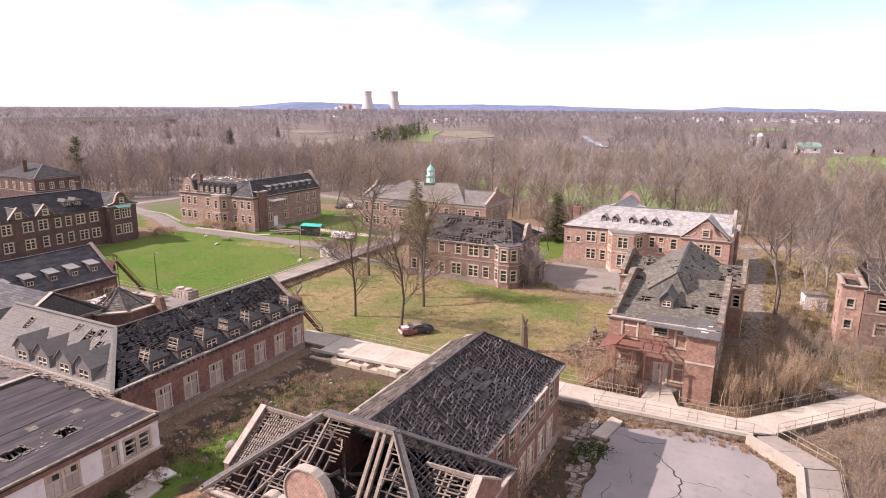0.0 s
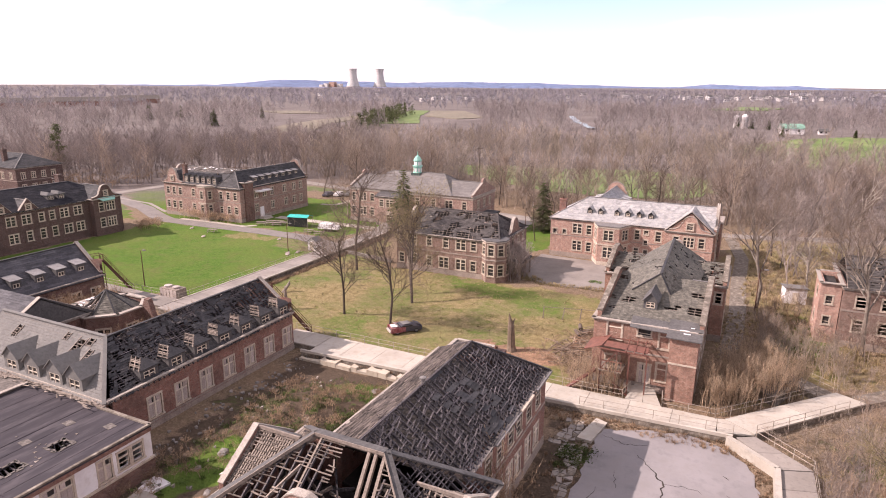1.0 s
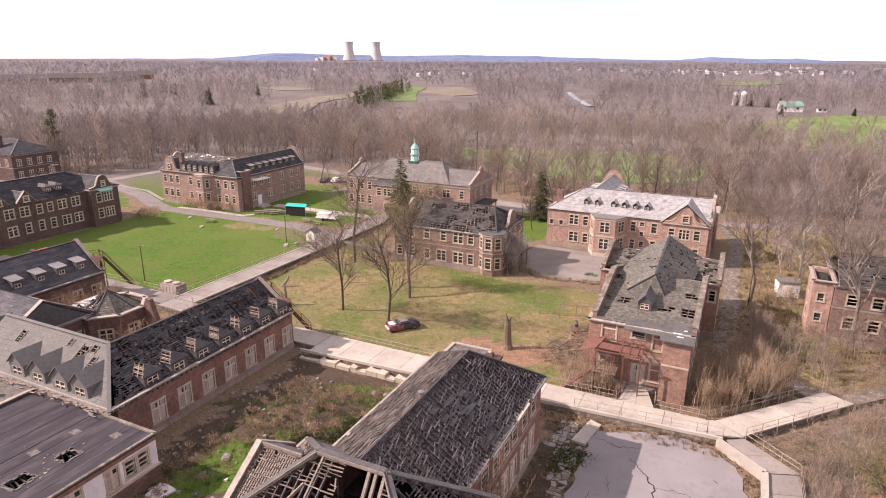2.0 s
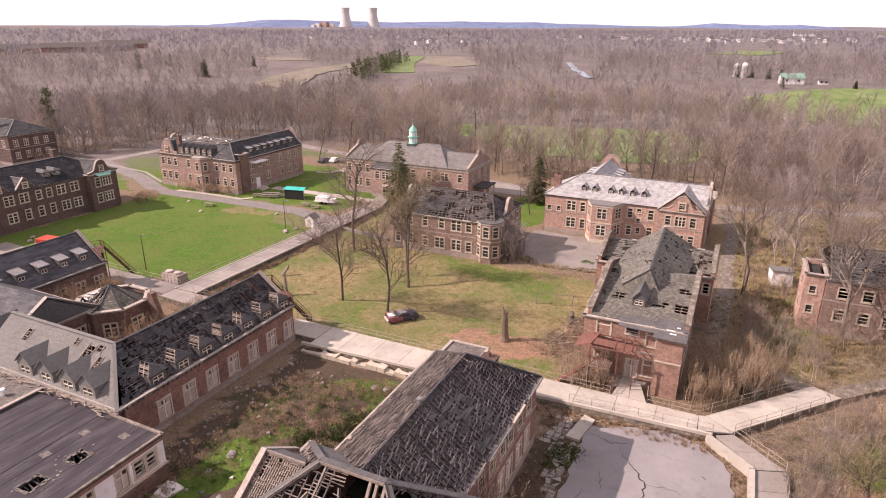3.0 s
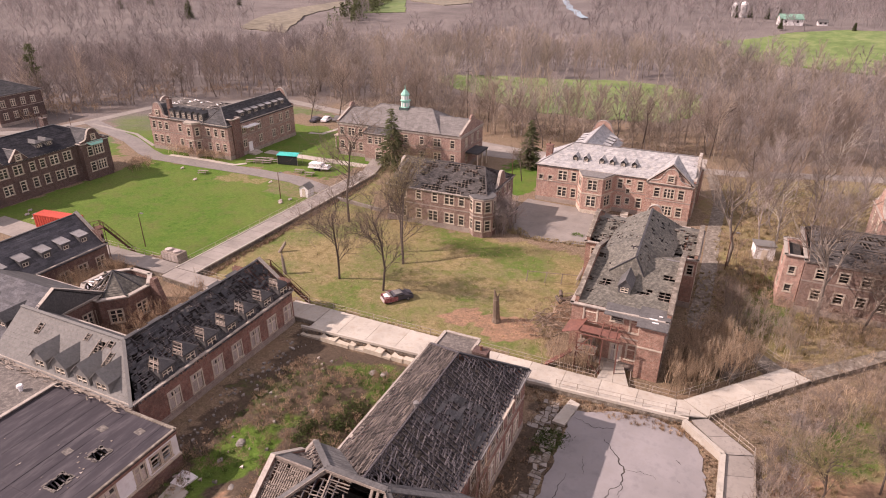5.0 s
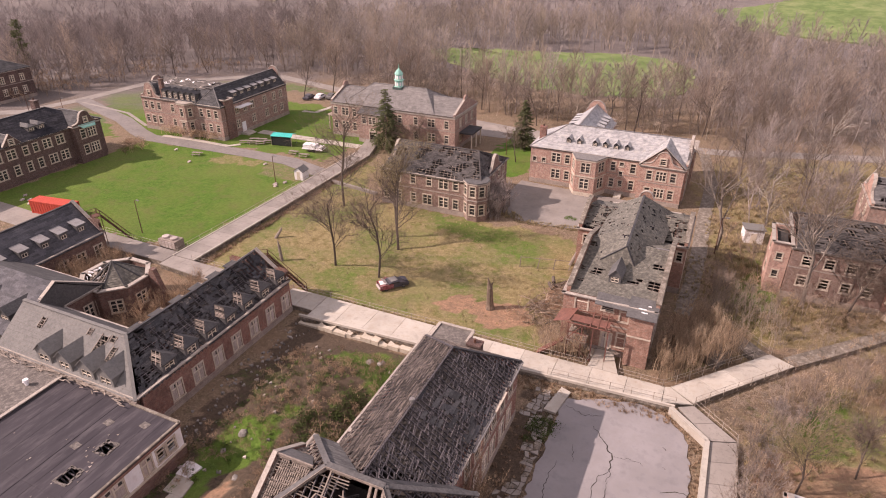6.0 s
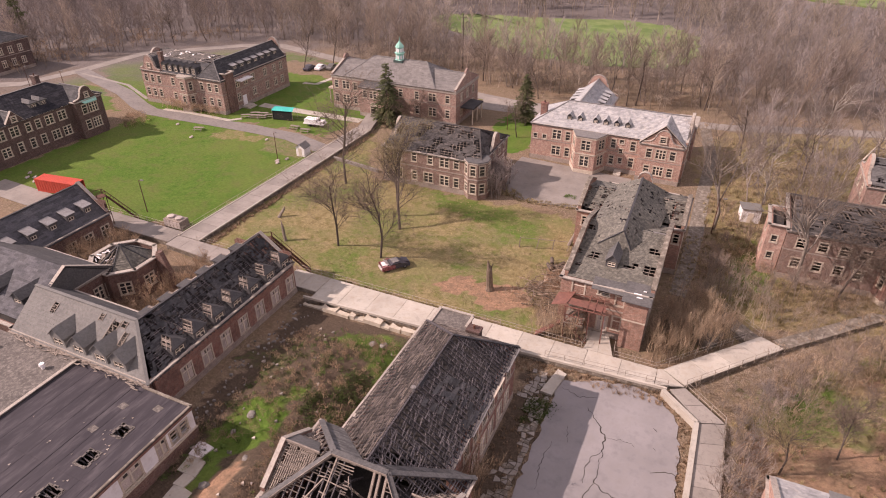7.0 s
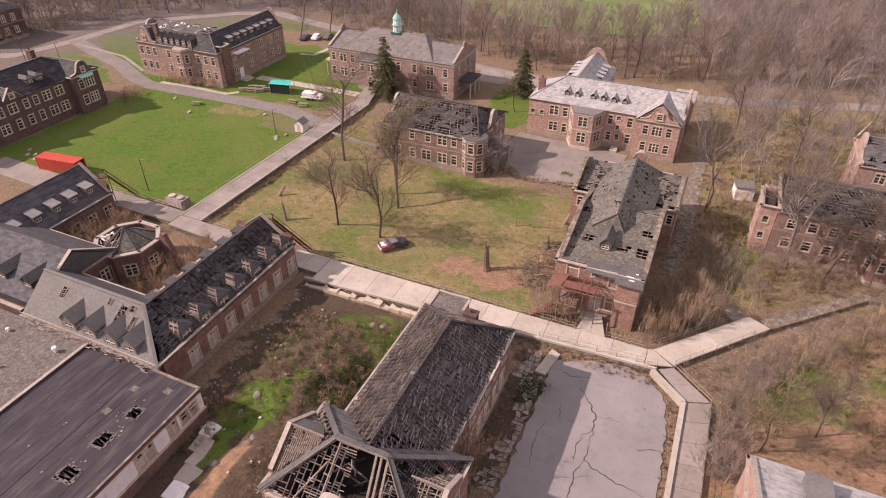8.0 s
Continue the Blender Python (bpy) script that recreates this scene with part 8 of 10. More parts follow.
WOOD_EDGE = [(-400, 60), (-218, 92), (-216, 124), (-188, 126), (-180, 150), (-154, 173), (-138, 180), (-112, 172), (-88, 166), (-58, 160), (-38, 156), (-12, 158), (6, 161), (20, 168), (40, 173), (90, 186), (300, 200)]
GREEN_FIELD = [(-112, 231), (-106, 240), (-97, 245), (-71, 248), (-40, 257), (-24, 254), (-13, 242), (-9, 214), (-16, 196), (-40, 190), (-62, 194), (-90, 212)]
FIELDS = [[(-17, 447), (-6, 425), (3, 404), (36, 392), (70, 382), (150, 372), (190, 430), (120, 486), (58, 492), (24, 478), (6, 458)], [(-290, 462), (-260, 484), (-315, 590), (-372, 722), (-396, 716), (-348, 600), (-312, 540)], [(-372, 560), (-345, 540), (-318, 430), (-290, 365), (-325, 360), (-362, 470)], [(-60, 960), (-20, 1100), (40, 1080), (10, 960)], [(-368, 718), (-330, 736), (-246, 602), (-258, 560), (-312, 596)], [(-545, 600), (-505, 628), (-440, 600), (-470, 560)]]
rs = np.random.RandomState(11)


def wooded(x, y):
    out = np.zeros(x.shape, bool)
    poly = WOOD_EDGE + [(3000, 40), (3000, 5000), (-5000, 5000), (-5000, 60)]
    out |= inside(x, y, poly)
    out &= ~inside(x, y, GREEN_FIELD)
    for q in FIELDS:
        for k in (1.0, 1.08, 1.16, 1.24, 1.32, 1.4):          # rough grass on the near side of each field
            out &= ~inside(x * k, y * k, q)
    belt = (y > 150) & (y < 215) & (x > -112) & (x < -6)
    out &= ~belt | (np.sin(x * 12.9898 + y * 78.233) > -0.75)
    out &= ~inside(x, y, [(-190, 676), (-156, 682), (-124, 560), (-102, 466), (-120, 460), (-150, 555)])
    out &= ~(((x + 90) / 230) ** 2 + ((y - 1640) / 130) ** 2 < 1) & ~(((x + 850) / 90) ** 2 + ((y - 600) / 150) ** 2 < 1)
    ang = np.degrees(np.arctan2(-(x - 0), y + 5))
    return out & (ang > -14) & (ang < 69)


def spots(r0, r1, area, s0, s1):
    """Places for trees between two distances, one to each area of ground on average."""
    n = int(math.pi * (r1 ** 2 - r0 ** 2) * 83 / 360 / area)
    r = np.sqrt(rs.uniform(r0 ** 2, r1 ** 2, n))
    a = np.radians(rs.uniform(-14, 69, n))
    x, y = -r * np.sin(a), r * np.cos(a) - 5
    ok = wooded(x, y)
    x, y = x[ok], y[ok]
    s = rs.uniform(s0, s1, len(x)) * (1 + 0.18 * wobble(x, y, 0.05, 1.0))
    return np.stack([x, y, s], 1), far_height(x, y)


TEMP_A = [wood_tree(s, 12 + s % 3, 3.4, 15, 290, 1.3, 0.036) for s in range(40, 49)]
TEMP_B = [wood_tree(s, 12, 3.6, 9, 90, 2.0, 0.075) for s in range(60, 66)]
TEMP_C = [wood_tree(s, 11, 4.2, 5, 22, 3.2, 0.26) for s in range(70, 76)]
p, zz = spots(95, 330, 20, 0.6, 1.2)
# Western woods are darkened through the twig colour, as if cloud-shadowed.
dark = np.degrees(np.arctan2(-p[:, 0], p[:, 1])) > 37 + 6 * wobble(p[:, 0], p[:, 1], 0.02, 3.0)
scatter("woods", p[dark], TEMP_A, TWIG_SHADED, "leafless woods behind the western halls, darkened as under cloud", "woods", 8, zz[dark])
p, zz = p[~dark], zz[~dark]
scatter("woods", p[::2], TEMP_A, TWIG, "leafless grey-brown woods beyond the buildings", "woods", 1, zz[::2])
scatter("woods", p[1::2], TEMP_A, TWIG_WARM, "leafless tawny woods beyond the buildings", "woods", 2, zz[1::2])
TEMP_L = [wood_tree(s, 15, 4.4, 34, 900, 1.2, 0.018, 5) for s in range(50, 56)]
rl = np.random.RandomState(5)
line_ = np.array(WOOD_EDGE[2:-1], float)
seg = rl.randint(0, len(line_) - 1, 110)
tt = rl.uniform(0, 1, (110, 1))
q = line_[seg] * (1 - tt) + line_[seg + 1] * tt + np.stack([rl.normal(0, 5, 110), np.abs(rl.normal(4, 9, 110))], 1)
scatter("edge_trees", np.column_stack([q, rl.uniform(0.65, 1.1, len(q))]), TEMP_L, TWIG_NEAR, "tall bare trees along the edge of the wood", "woods", 6, far_height(q[:, 0], q[:, 1]))
q = np.stack([rl.uniform(2, 48, 70), rl.uniform(84, 158, 70)], 1)
q = q[~(inside(q[:, 0], q[:, 1], [(7, 86), (34, 86), (34, 107), (7, 107)]) | inside(q[:, 0], q[:, 1], [(21, 107), (54, 107), (54, 126), (21, 126)]) | inside(q[:, 0], q[:, 1], [(3, 62), (28, 84), (60, 86), (60, 92), (20, 90), (0, 66)]) | inside(q[:, 0], q[:, 1], [(-2, 82), (6, 82), (8, 112), (4, 150), (-4, 150)]))]
scatter("edge_trees", np.column_stack([q, rl.uniform(0.55, 0.95, len(q))]), TEMP_L, TWIG, "bare trees between the overgrown halls", "woods", 7, far_height(q[:, 0], q[:, 1]))
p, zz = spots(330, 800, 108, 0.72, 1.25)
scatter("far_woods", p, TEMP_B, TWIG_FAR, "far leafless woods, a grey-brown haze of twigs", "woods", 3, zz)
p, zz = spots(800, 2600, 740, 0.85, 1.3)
scatter("distant_woods", p, TEMP_C, TWIG_DISTANT, "distant leafless woods towards the skyline, tinted mauve for haze", "woods", 4, zz)
# saplings and brush round the halls
BUSH = [template(s, 2.6, 0.9, (6, 3, 2), 0.02, 1, 1) for s in range(80, 85)]
SCRUB = [template(s, 2.6, 0.95, (6, 3, 2), 0.03, 1, 1) for s in range(130, 136)]
SAPL = [template(s, 5.0, 0.4, (5, 3, 3), 0.015, 2, 1) for s in range(90, 95)]


def thicket(name, poly, count, temps, mat, label, seed, s0=0.6, s1=1.3):
    r2 = np.random.RandomState(seed)
    a = np.array(poly)
    x, y = r2.uniform(a[:, 0].min(), a[:, 0].max(), count * 3), r2.uniform(a[:, 1].min(), a[:, 1].max(), count * 3)
    ok = inside(x, y, poly)
    x, y = x[ok][:count], y[ok][:count]
    return scatter(name, np.stack([x, y, r2.uniform(s0, s1, len(x))], 1), temps, mat, label, "brush", seed, land(x, y))


def leafy(seed, n, size):
    """A low clump of small leaves."""
    rr = random.Random(seed)
    v, f = [], []
    for i in range(n):
        p = Vector((rr.gauss(0, 0.45), rr.gauss(0, 0.45), abs(rr.gauss(0.15, 0.22))))
        a, b = Vector((rr.gauss(0, 1), rr.gauss(0, 1), rr.gauss(0, 0.5))).normalized() * size, Vector((rr.gauss(0, 1), rr.gauss(0, 1), rr.gauss(0, 0.7))).normalized() * size
        k = len(v)
        v += [tuple(p), tuple(p + a), tuple(p + b)]
        f.append((k, k + 1, k + 2))
    return np.array(v, np.float32), np.array(f, np.int32)


LEAFY = [leafy(s, 70, 0.2) for s in range(120, 125)]


def tuft(seed, n=26):
    """A tussock of dry grass blades."""
    rr = random.Random(seed)
    v, f = [], []
    for i in range(n):
        a, b = rr.uniform(0, 6.283), rr.uniform(0, 6.283)
        p = Vector((math.cos(a), math.sin(a), 0)) * rr.uniform(0, 0.35)
        q = p + Vector((math.cos(b) * rr.uniform(0.1, 0.6), math.sin(b) * rr.uniform(0.1, 0.6), rr.uniform(0.25, 0.9)))
        w = Vector((-math.sin(b), math.cos(b), 0)) * rr.uniform(0.02, 0.05)
        k = len(v)
        v += [tuple(p - w), tuple(p + w), tuple(q)]
        f.append((k, k + 1, k + 2))
    return np.array(v, np.float32), np.array(f, np.int32)


TUFT = [tuft(s) for s in range(100, 106)]
STICK = [template(s, 4.2, 0.18, (4, 3, 2), 0.014, 1, 1) for s in range(110, 115)]
thicket("saplings", [(-2.0, 65), (-0.2, 63.2), (8.6, 72.6), (4.4, 76.4), (4, 79), (-0.5, 74)], 430, STICK, BRUSH, "dense upright tawny saplings beside the parapet hall", 21, 0.5, 1.15)
thicket("brush", [(3.4, 84), (8, 86), (11, 78), (25, 88), (40, 84), (48, 90), (14, 91), (9.5, 98), (8, 104), (3.4, 104)], 260, BUSH, BRUSH, "tawny dry brush before the overgrown hall", 22, 0.4, 0.9)
thicket("saplings", [(3.4, 84), (8, 86), (11, 78), (25, 88), (40, 84), (48, 90), (14, 91), (9.5, 98), (8, 104), (3.4, 104)], 60, SAPL, TWIG_NEAR, "thin bare saplings before the overgrown hall", 35, 0.6, 1.3)
thicket("brush", [(9, 58), (14, 69), (27, 84), (40, 80), (45, 60), (30, 56), (22, 62)], 260, BUSH, BRUSH, "dry brush along the lower side of the walk", 23, 0.4, 1.0)
thicket("saplings", [(8.6, 46), (8.8, 57), (13, 66), (30, 84), (34, 80), (17, 64), (13, 56), (11.5, 48)], 110, SAPL, TWIG_NEAR, "thin saplings by the lower walk", 24, 0.5, 1.1)
MOUND_IN = [(-45, 22), (-37, 36), (-33, 28), (-29.8, 34.5), (-26.4, 35), (-26.3, 52), (-33, 54), (-45, 50), (-44, 40)]
thicket("briars", MOUND_IN, 640, SCRUB, BRIAR, "brown briar thicket over rubble mounds in the yard", 25, 0.18, 0.6)
thicket("ivy", [(-34, 36), (-29.5, 38), (-29, 45), (-32, 47.5), (-35, 42)], 60, LEAFY, IVY, "dark ivy over the mound", 45, 0.5, 1.2)
thicket("ivy", MOUND_IN, 150, LEAFY, IVY, "dark green growth among the briars", 46, 0.3, 0.8)
thicket("weeds", MOUND_IN, 220, LEAFY, LEAF, "fresh green weeds among the briars", 47, 0.2, 0.6)
thicket("brush", [(12, 75), (14, 71.5), (27, 84.5), (44, 87), (44, 91), (22, 88.5)], 130, BUSH, BRUSH, "dry brush leaning over the overgrown walk", 48, 0.3, 0.8)
EDGE = [(-184, 140), (-178, 150), (-152, 172), (-138, 178), (-112, 170), (-88, 164), (-58, 158), (-38, 154), (-12, 156), (6, 158), (24, 166), (44, 172), (40, 182), (-10, 168), (-58, 172), (-112, 184), (-140, 192), (-190, 160)]
thicket("brush", [(-222, 96), (-186, 112), (-180, 128), (-181, 150), (-152, 172), (-158, 182), (-220, 150)], 220, BUSH, BRIAR, "brown undergrowth behind the dark hall", 61, 0.8, 1.7)
thicket("brush", [(-112, 165), (-58, 158), (-12, 158), (-4, 166), (-12, 186), (-40, 178), (-64, 184), (-90, 206), (-112, 232)], 300, BUSH, TWIG_WARM, "bare tawny shrubs before the green clearing", 63, 1.0, 2.4)
thicket("brush", EDGE, 260, BUSH, TWIG_NEAR, "bare undergrowth along the edge of the wood", 49, 0.7, 1.6)
thicket("brush", [(2, 100), (14, 104), (24, 106), (24, 122), (6, 134), (0, 150), (-8, 150), (4, 128)], 130, BUSH, BRUSH, "dry brush under trees beside the halls", 50, 0.5, 1.1)
thicket("wall_weeds", [(-47, 56.9), (-26.5, 57.3), (-26.5, 58.0), (-47, 57.2)], 120, SCRUB, BRIAR, "dry weeds behind the broken wall", 51, 0.12, 0.3)
thicket("briars", [(-35.4, 8), (-29.5, 8), (-28.8, 30), (-33, 34), (-35.4, 27)], 420, SCRUB, BRIAR, "brown briars against the burnt hall", 26, 0.14, 0.36)
thicket("green_undergrowth", [(-39.5, 51.2), (-34, 50), (-28, 43), (-26.5, 50), (-30, 55.4), (-39, 53.6)], 210, SCRUB, LEAF, "fresh green undergrowth on the mound", 27, 0.1, 0.25)
thicket("green_undergrowth", [(-41.6, 30), (-38, 31), (-35.8, 36), (-38.4, 40), (-41.6, 36)], 150, SCRUB, LEAF, "bright green weeds between the annex and mounds", 36, 0.07, 0.2)
thicket("green_undergrowth", MOUND_IN, 90, SCRUB, LEAF, "scattered green weeds among the briars", 37, 0.08, 0.2)
thicket("dry_weeds", [(-22.5, 70), (-15.5, 66.5), (-15, 79), (-20, 79)], 120, SCRUB, BRUSH, "dry weeds round the heap of branches", 28, 0.2, 0.45)
rb = random.Random(33)
g = Geo()
for i in range(230):
    cx_, cy_ = rb.choice(((-17.8, 73.5), (-19.2, 71.5), (-16.8, 77.8), (-16.6, 70.2)))
    a, ln = rb.gauss(0.9, 0.9), rb.uniform(1.2, 3.6)
    p = Vector((cx_ + rb.gauss(0, 1.1), cy_ + rb.gauss(0, 1.5), 0.1 + abs(rb.gauss(0, 0.5))))
    q = p + Vector((math.cos(a) * ln, math.sin(a) * ln, rb.uniform(-0.5, 0.5)))
    r_ = rb.choice((0.02, 0.03, 0.03, 0.05, 0.08))
    m_ = p.lerp(q, 0.5) + Vector((rb.gauss(0, 0.15), rb.gauss(0, 0.15), rb.uniform(0, 0.25)))
    g.tube(p, m_, r_, r_ * 0.75, 4).tube(m_, q, r_ * 0.75, r_ * 0.3, 4)
solid("brush_heap", g, mk("cut_branches", (0.30, 0.225, 0.17), (0.17, 0.125, 0.095), 0.8, fine=4, island=0.5, bump=0.2), "tangled heap of cut branches by the hall", "brush", kind="stuff")
for i, (x, y, a) in enumerate(((-18.6, 79.4, 0.3), (-17.2, 79.9, 1.1), (-17.9, 78.7, 2.2), (-16.6, 79.0, 0.7), (-18.0, 79.6, 1.9))):
    z_ = 0.3 if i < 3 else 0.75
    solid("log", Geo().tube((x, y, z_), (x + math.cos(a) * 1.5, y + math.sin(a) * 1.5, z_ + 0.1), 0.3, 0.26, 9), BARK, "sawn grey log lying by the heap of branches", "log", group="sawn logs")
thicket("porch_vines", [(-15.5, 62.8), (-9.8, 62.8), (-9.8, 66.4), (-15.5, 66.4)], 70, STICK, BRUSH, "dead vines over the collapsing porch", 29, 0.5, 1.0)
thicket("wall_vines", [(-37, 97), (-33.2, 97), (-33.2, 103), (-36, 103)], 90, SAPL, TWIG, "dead grey vines on the hall's corner", 30, 0.5, 1.3)
thicket("court_brush", [(-67.5, 42), (-60, 42), (-60, 57.5), (-65, 57.5)], 150, SAPL, BRIAR, "brown brush in the narrow court", 31, 0.35, 0.85)
thicket("court_brush", [(-84.6, 47), (-80, 47), (-77, 57), (-84.6, 58)], 120, SAPL, BRIAR, "bare saplings in the narrow court", 32, 0.5, 0.9)
thicket("brush", [(-127.5, 96), (-123, 95), (-122, 99), (-125, 103), (-130, 102)], 70, BUSH, BRIAR, "brown shrubs at the hall's corner", 33, 0.4, 0.85)
thicket("brush", [(-128, 109.2), (-110, 109.2), (-110, 111.6), (-128, 111.6)], 70, BUSH, BRUSH, "dry shrubs along the corner hall's front", 38, 0.6, 1.3)
thicket("dry_grass", [(-71, 63), (-16, 63.5), (-17, 95), (-60, 96), (-71, 116)], 800, TUFT, TUFTY, "tufts of dry grass in the court", 39, 0.15, 0.4)
thicket("dry_grass", [(9, 50), (9, 58), (28, 82), (44, 78), (44, 48)], 700, TUFT, TUFTY, "tufts of dry grass below the walk", 40, 0.4, 1.0)
thicket("dry_grass", [(3.2, 86), (12, 78), (26, 89), (14, 91), (9.5, 98), (9, 112), (30, 128), (40, 150), (4, 148), (1, 110)], 1100, TUFT, TUFTY, "tufts of dry grass among the trees", 64, 0.5, 1.2)
thicket("dry_grass", [(-14, 56), (4.4, 59.5), (5.2, 55), (5.2, 40), (4.2, 44), (3.4, 55.5), (0.8, 58), (-6, 58), (-10, 56.6)], 900, TUFT, BRIAR, "dry weeds along the yard's edge", 41, 0.2, 0.5)
thicket("green_undergrowth", [(-12.9, 47), (-10.6, 48), (-10.4, 53), (-12.4, 53)], 22, SCRUB, IVY, "dark green weeds at the yard's edge", 42, 0.12, 0.28)
thicket("wall_vines", [(-14.3, 33.9), (-12.8, 33.9), (-12.7, 37.5), (-14.3, 37.5)], 24, STICK, BRIAR, "dry vines and saplings climbing the burnt hall's wall", 52, 0.9, 1.7)
r5 = np.random.RandomState(8)
scatter("roof_saplings", np.stack([r5.uniform(-18.5, -14.5, 26), r5.uniform(24.2, 26.5, 26), r5.uniform(0.7, 1.1, 26)], 1), STICK, BRIAR, "reddish saplings growing inside the roofless wing", "brush", 53, np.full(26, 3.6))
thicket("walk_weeds", [(-46, 62.5), (-9.8, 62.5), (-9.8, 63.4), (-46, 63.6)], 420, TUFT, TUFTY, "dry grass fringing the concrete walk", 54, 0.3, 0.7)
thicket("walk_weeds", [(-26, 55.5), (1.5, 57.2), (1.5, 59.3), (-26, 58.2)], 420, TUFT, BRIAR, "brown weeds below the walk's wall", 55, 0.25, 0.7)
thicket("paving_weeds", [(-14.4, 36), (-10.4, 36), (-10.4, 57), (-14.4, 57)], 200, TUFT, BRIAR, "brown weeds between broken paving", 56, 0.15, 0.5)
thicket("paving_weeds", [(-12.6, 48.5), (-10.3, 48.5), (-9.9, 53.2), (-12.4, 52.5)], 34, LEAFY, IVY, "dark green weeds at the yard's corner", 57, 0.4, 0.9)
thicket("brush", [(8.4, 40), (8.6, 57), (13.5, 67), (25, 81), (30, 79), (17, 63), (12, 55), (11, 40)], 90, STICK, BRUSH, "pale upright saplings along the lower walk", 58, 0.5, 1.1)
thicket("brush", [(8.6, 47), (8.7, 57), (13, 66.5), (16, 66), (12.6, 58), (11.6, 47)], 170, BUSH, TWIG, "grey bare shrubs crowding the lower walk", 65, 0.4, 1.0)
thicket("saplings", [(3.4, 79), (6.5, 79), (11.4, 75), (13, 76), (12, 84), (6, 90), (3.6, 90)], 170, STICK, TWIG_WARM, "pale bare saplings beside the branch walk", 66, 0.5, 1.0)
thicket("brush", [(4.6, 61.2), (14.4, 72), (26.5, 83.6), (31, 81), (19, 68), (13, 60), (8.8, 57.2)], 230, BUSH, TWIG_WARM, "grey-tan shrubs below the walk", 67, 0.3, 0.8)
thicket("brush", [(12.4, 73.6), (25.2, 84.6), (40, 86.8), (40, 91), (22, 90), (11.8, 78)], 150, BUSH, TWIG_WARM, "grey-tan shrubs along the overgrown walk", 68, 0.4, 0.9)
thicket("weeds", [(13.6, 58.4), (17.4, 58.2), (20.4, 64), (19, 67.4), (15.2, 65.8)], 150, TUFT, LEAF, "fresh green grass under shrubs", 69, 0.2, 0.5)
thicket("brush", [(13, 67), (26, 82), (44, 84), (44, 74), (24, 70)], 60, BUSH, BRUSH, "tawny brush beyond the lower walk", 59, 0.4, 0.9)
thicket("wall_weeds", [(-71.0, 63), (-70.1, 63), (-69.6, 114), (-70.4, 114)], 330, TUFT, BRIAR, "brown weeds at the foot of the walk's wall", 60, 0.4, 0.9)


thicket("dry_grass", [(-1.6, 78), (2.6, 78), (2.8, 99), (-0.6, 99)], 170, TUFT, TUFTY, "dry grass over the service drive", 72, 0.25, 0.6)
thicket("weeds", [(-22.6, 103.2), (-20.6, 103.0), (-20.4, 104.4), (-22.4, 104.8)], 60, TUFT, LEAF, "green weeds through the forecourt", 70, 0.3, 0.5)
thicket("dry_grass", [(-36.5, 103), (-33.4, 99.6), (-29.3, 98), (-18, 99.2), (-18.2, 100.8), (-29, 99.8), (-34.6, 104.4)], 260, TUFT, TUFTY, "dry grass creeping over the forecourt edge", 71, 0.3, 0.7)


# ---------------------------------------------------------------- distance
for u_, v_ in ((-2403, 3566), (-2256, 3660)):
    tw = thing("cooling_tower", (u_, v_, 0), "pale concrete cooling tower on the far skyline", "cooling tower", group="cooling towers")
    rings = [(25 + (22 * ((98 - z) / 90) ** 1.7 if z < 98 else 3 * ((z - 98) / 30) ** 2), z) for z in range(8, 129, 6)]
    part("shell", Geo().lathe(rings, 32, (u_, v_, 0)), TOWER, tw)
    part("louvre_base", Geo().lathe([(48, -12), (48, 14), (40, 16)], 32, (u_, v_, 0)), ROAD, tw)
plant = thing("power_station", (-2540, 3530, 0), "pale blocks of the power station beside the towers", "power station")
for dx, dy, w, h_ in ((0, 0, 40, 34), (-34, -20, 30, 26), (40, 22, 30, 24), (-62, -34, 24, 18)):
    part("station_block", Geo().box((-2540 + dx - w / 2, 3530 + dy - 15, -10), (-2540 + dx + w / 2, 3530 + dy + 15, h_ + 8)), WHITE_FAR if h_ < 30 else BRICK_FRESH, plant)

# Bluish haze of distance is put into both hill colours.
HILL = mk("hazed_far_hills", (0.115, 0.15, 0.255), (0.145, 0.18, 0.285), 0.002, fine=0.02, bump=0)
HILL_NEAR = mk("hazed_wooded_hills", (0.15, 0.152, 0.225), (0.185, 0.18, 0.245), 0.004, fine=0.03, bump=0)


def skyline(name, radius, material, heights, seed, label):
    """A long ridge of hills; heights: (degrees to the left of +y, metres)."""
    g, last = Geo(), None
    n = 220
    for i in range(n + 1):
        a = -40 + 135 * i / n
        z = np.interp(a, [q[0] for q in heights], [q[1] for q in heights]) + 3 * float(wobble(np.float64(a), np.float64(seed), 0.9, seed)) + 1.6 * float(wobble(np.float64(a), np.float64(seed), 4.0, seed))
        p = Vector((-radius * math.sin(radians(a)), radius * math.cos(radians(a)), z))
        if last is not None:
            f_, l_ = p * 0.9, last * 0.9
            g.face((l_.x, l_.y, -5), (f_.x, f_.y, -5), p, last)
            g.face(last, p, (p.x * 1.03, p.y * 1.03, -30), (last.x * 1.03, last.y * 1.03, -30))
        last = p
    ob = new(name, g.mesh(name, material))
    return tagged(ob, label, "hills", kind="structure")


skyline("backdrop_hills", 4780, HILL, [(-40, 12), (-8, 10), (-6, 12), (-2.7, 34), (-0.3, 29), (3.4, 42), (6, 23), (10.5, 24), (17.7, 44), (25, 49), (30, 43), (35, 49), (38.3, 58), (40.7, 57), (45.3, 20), (50.8, 21), (56.7, 16), (60, 11), (95, 11)], 2.0, "hills along the horizon, blue with painted haze")
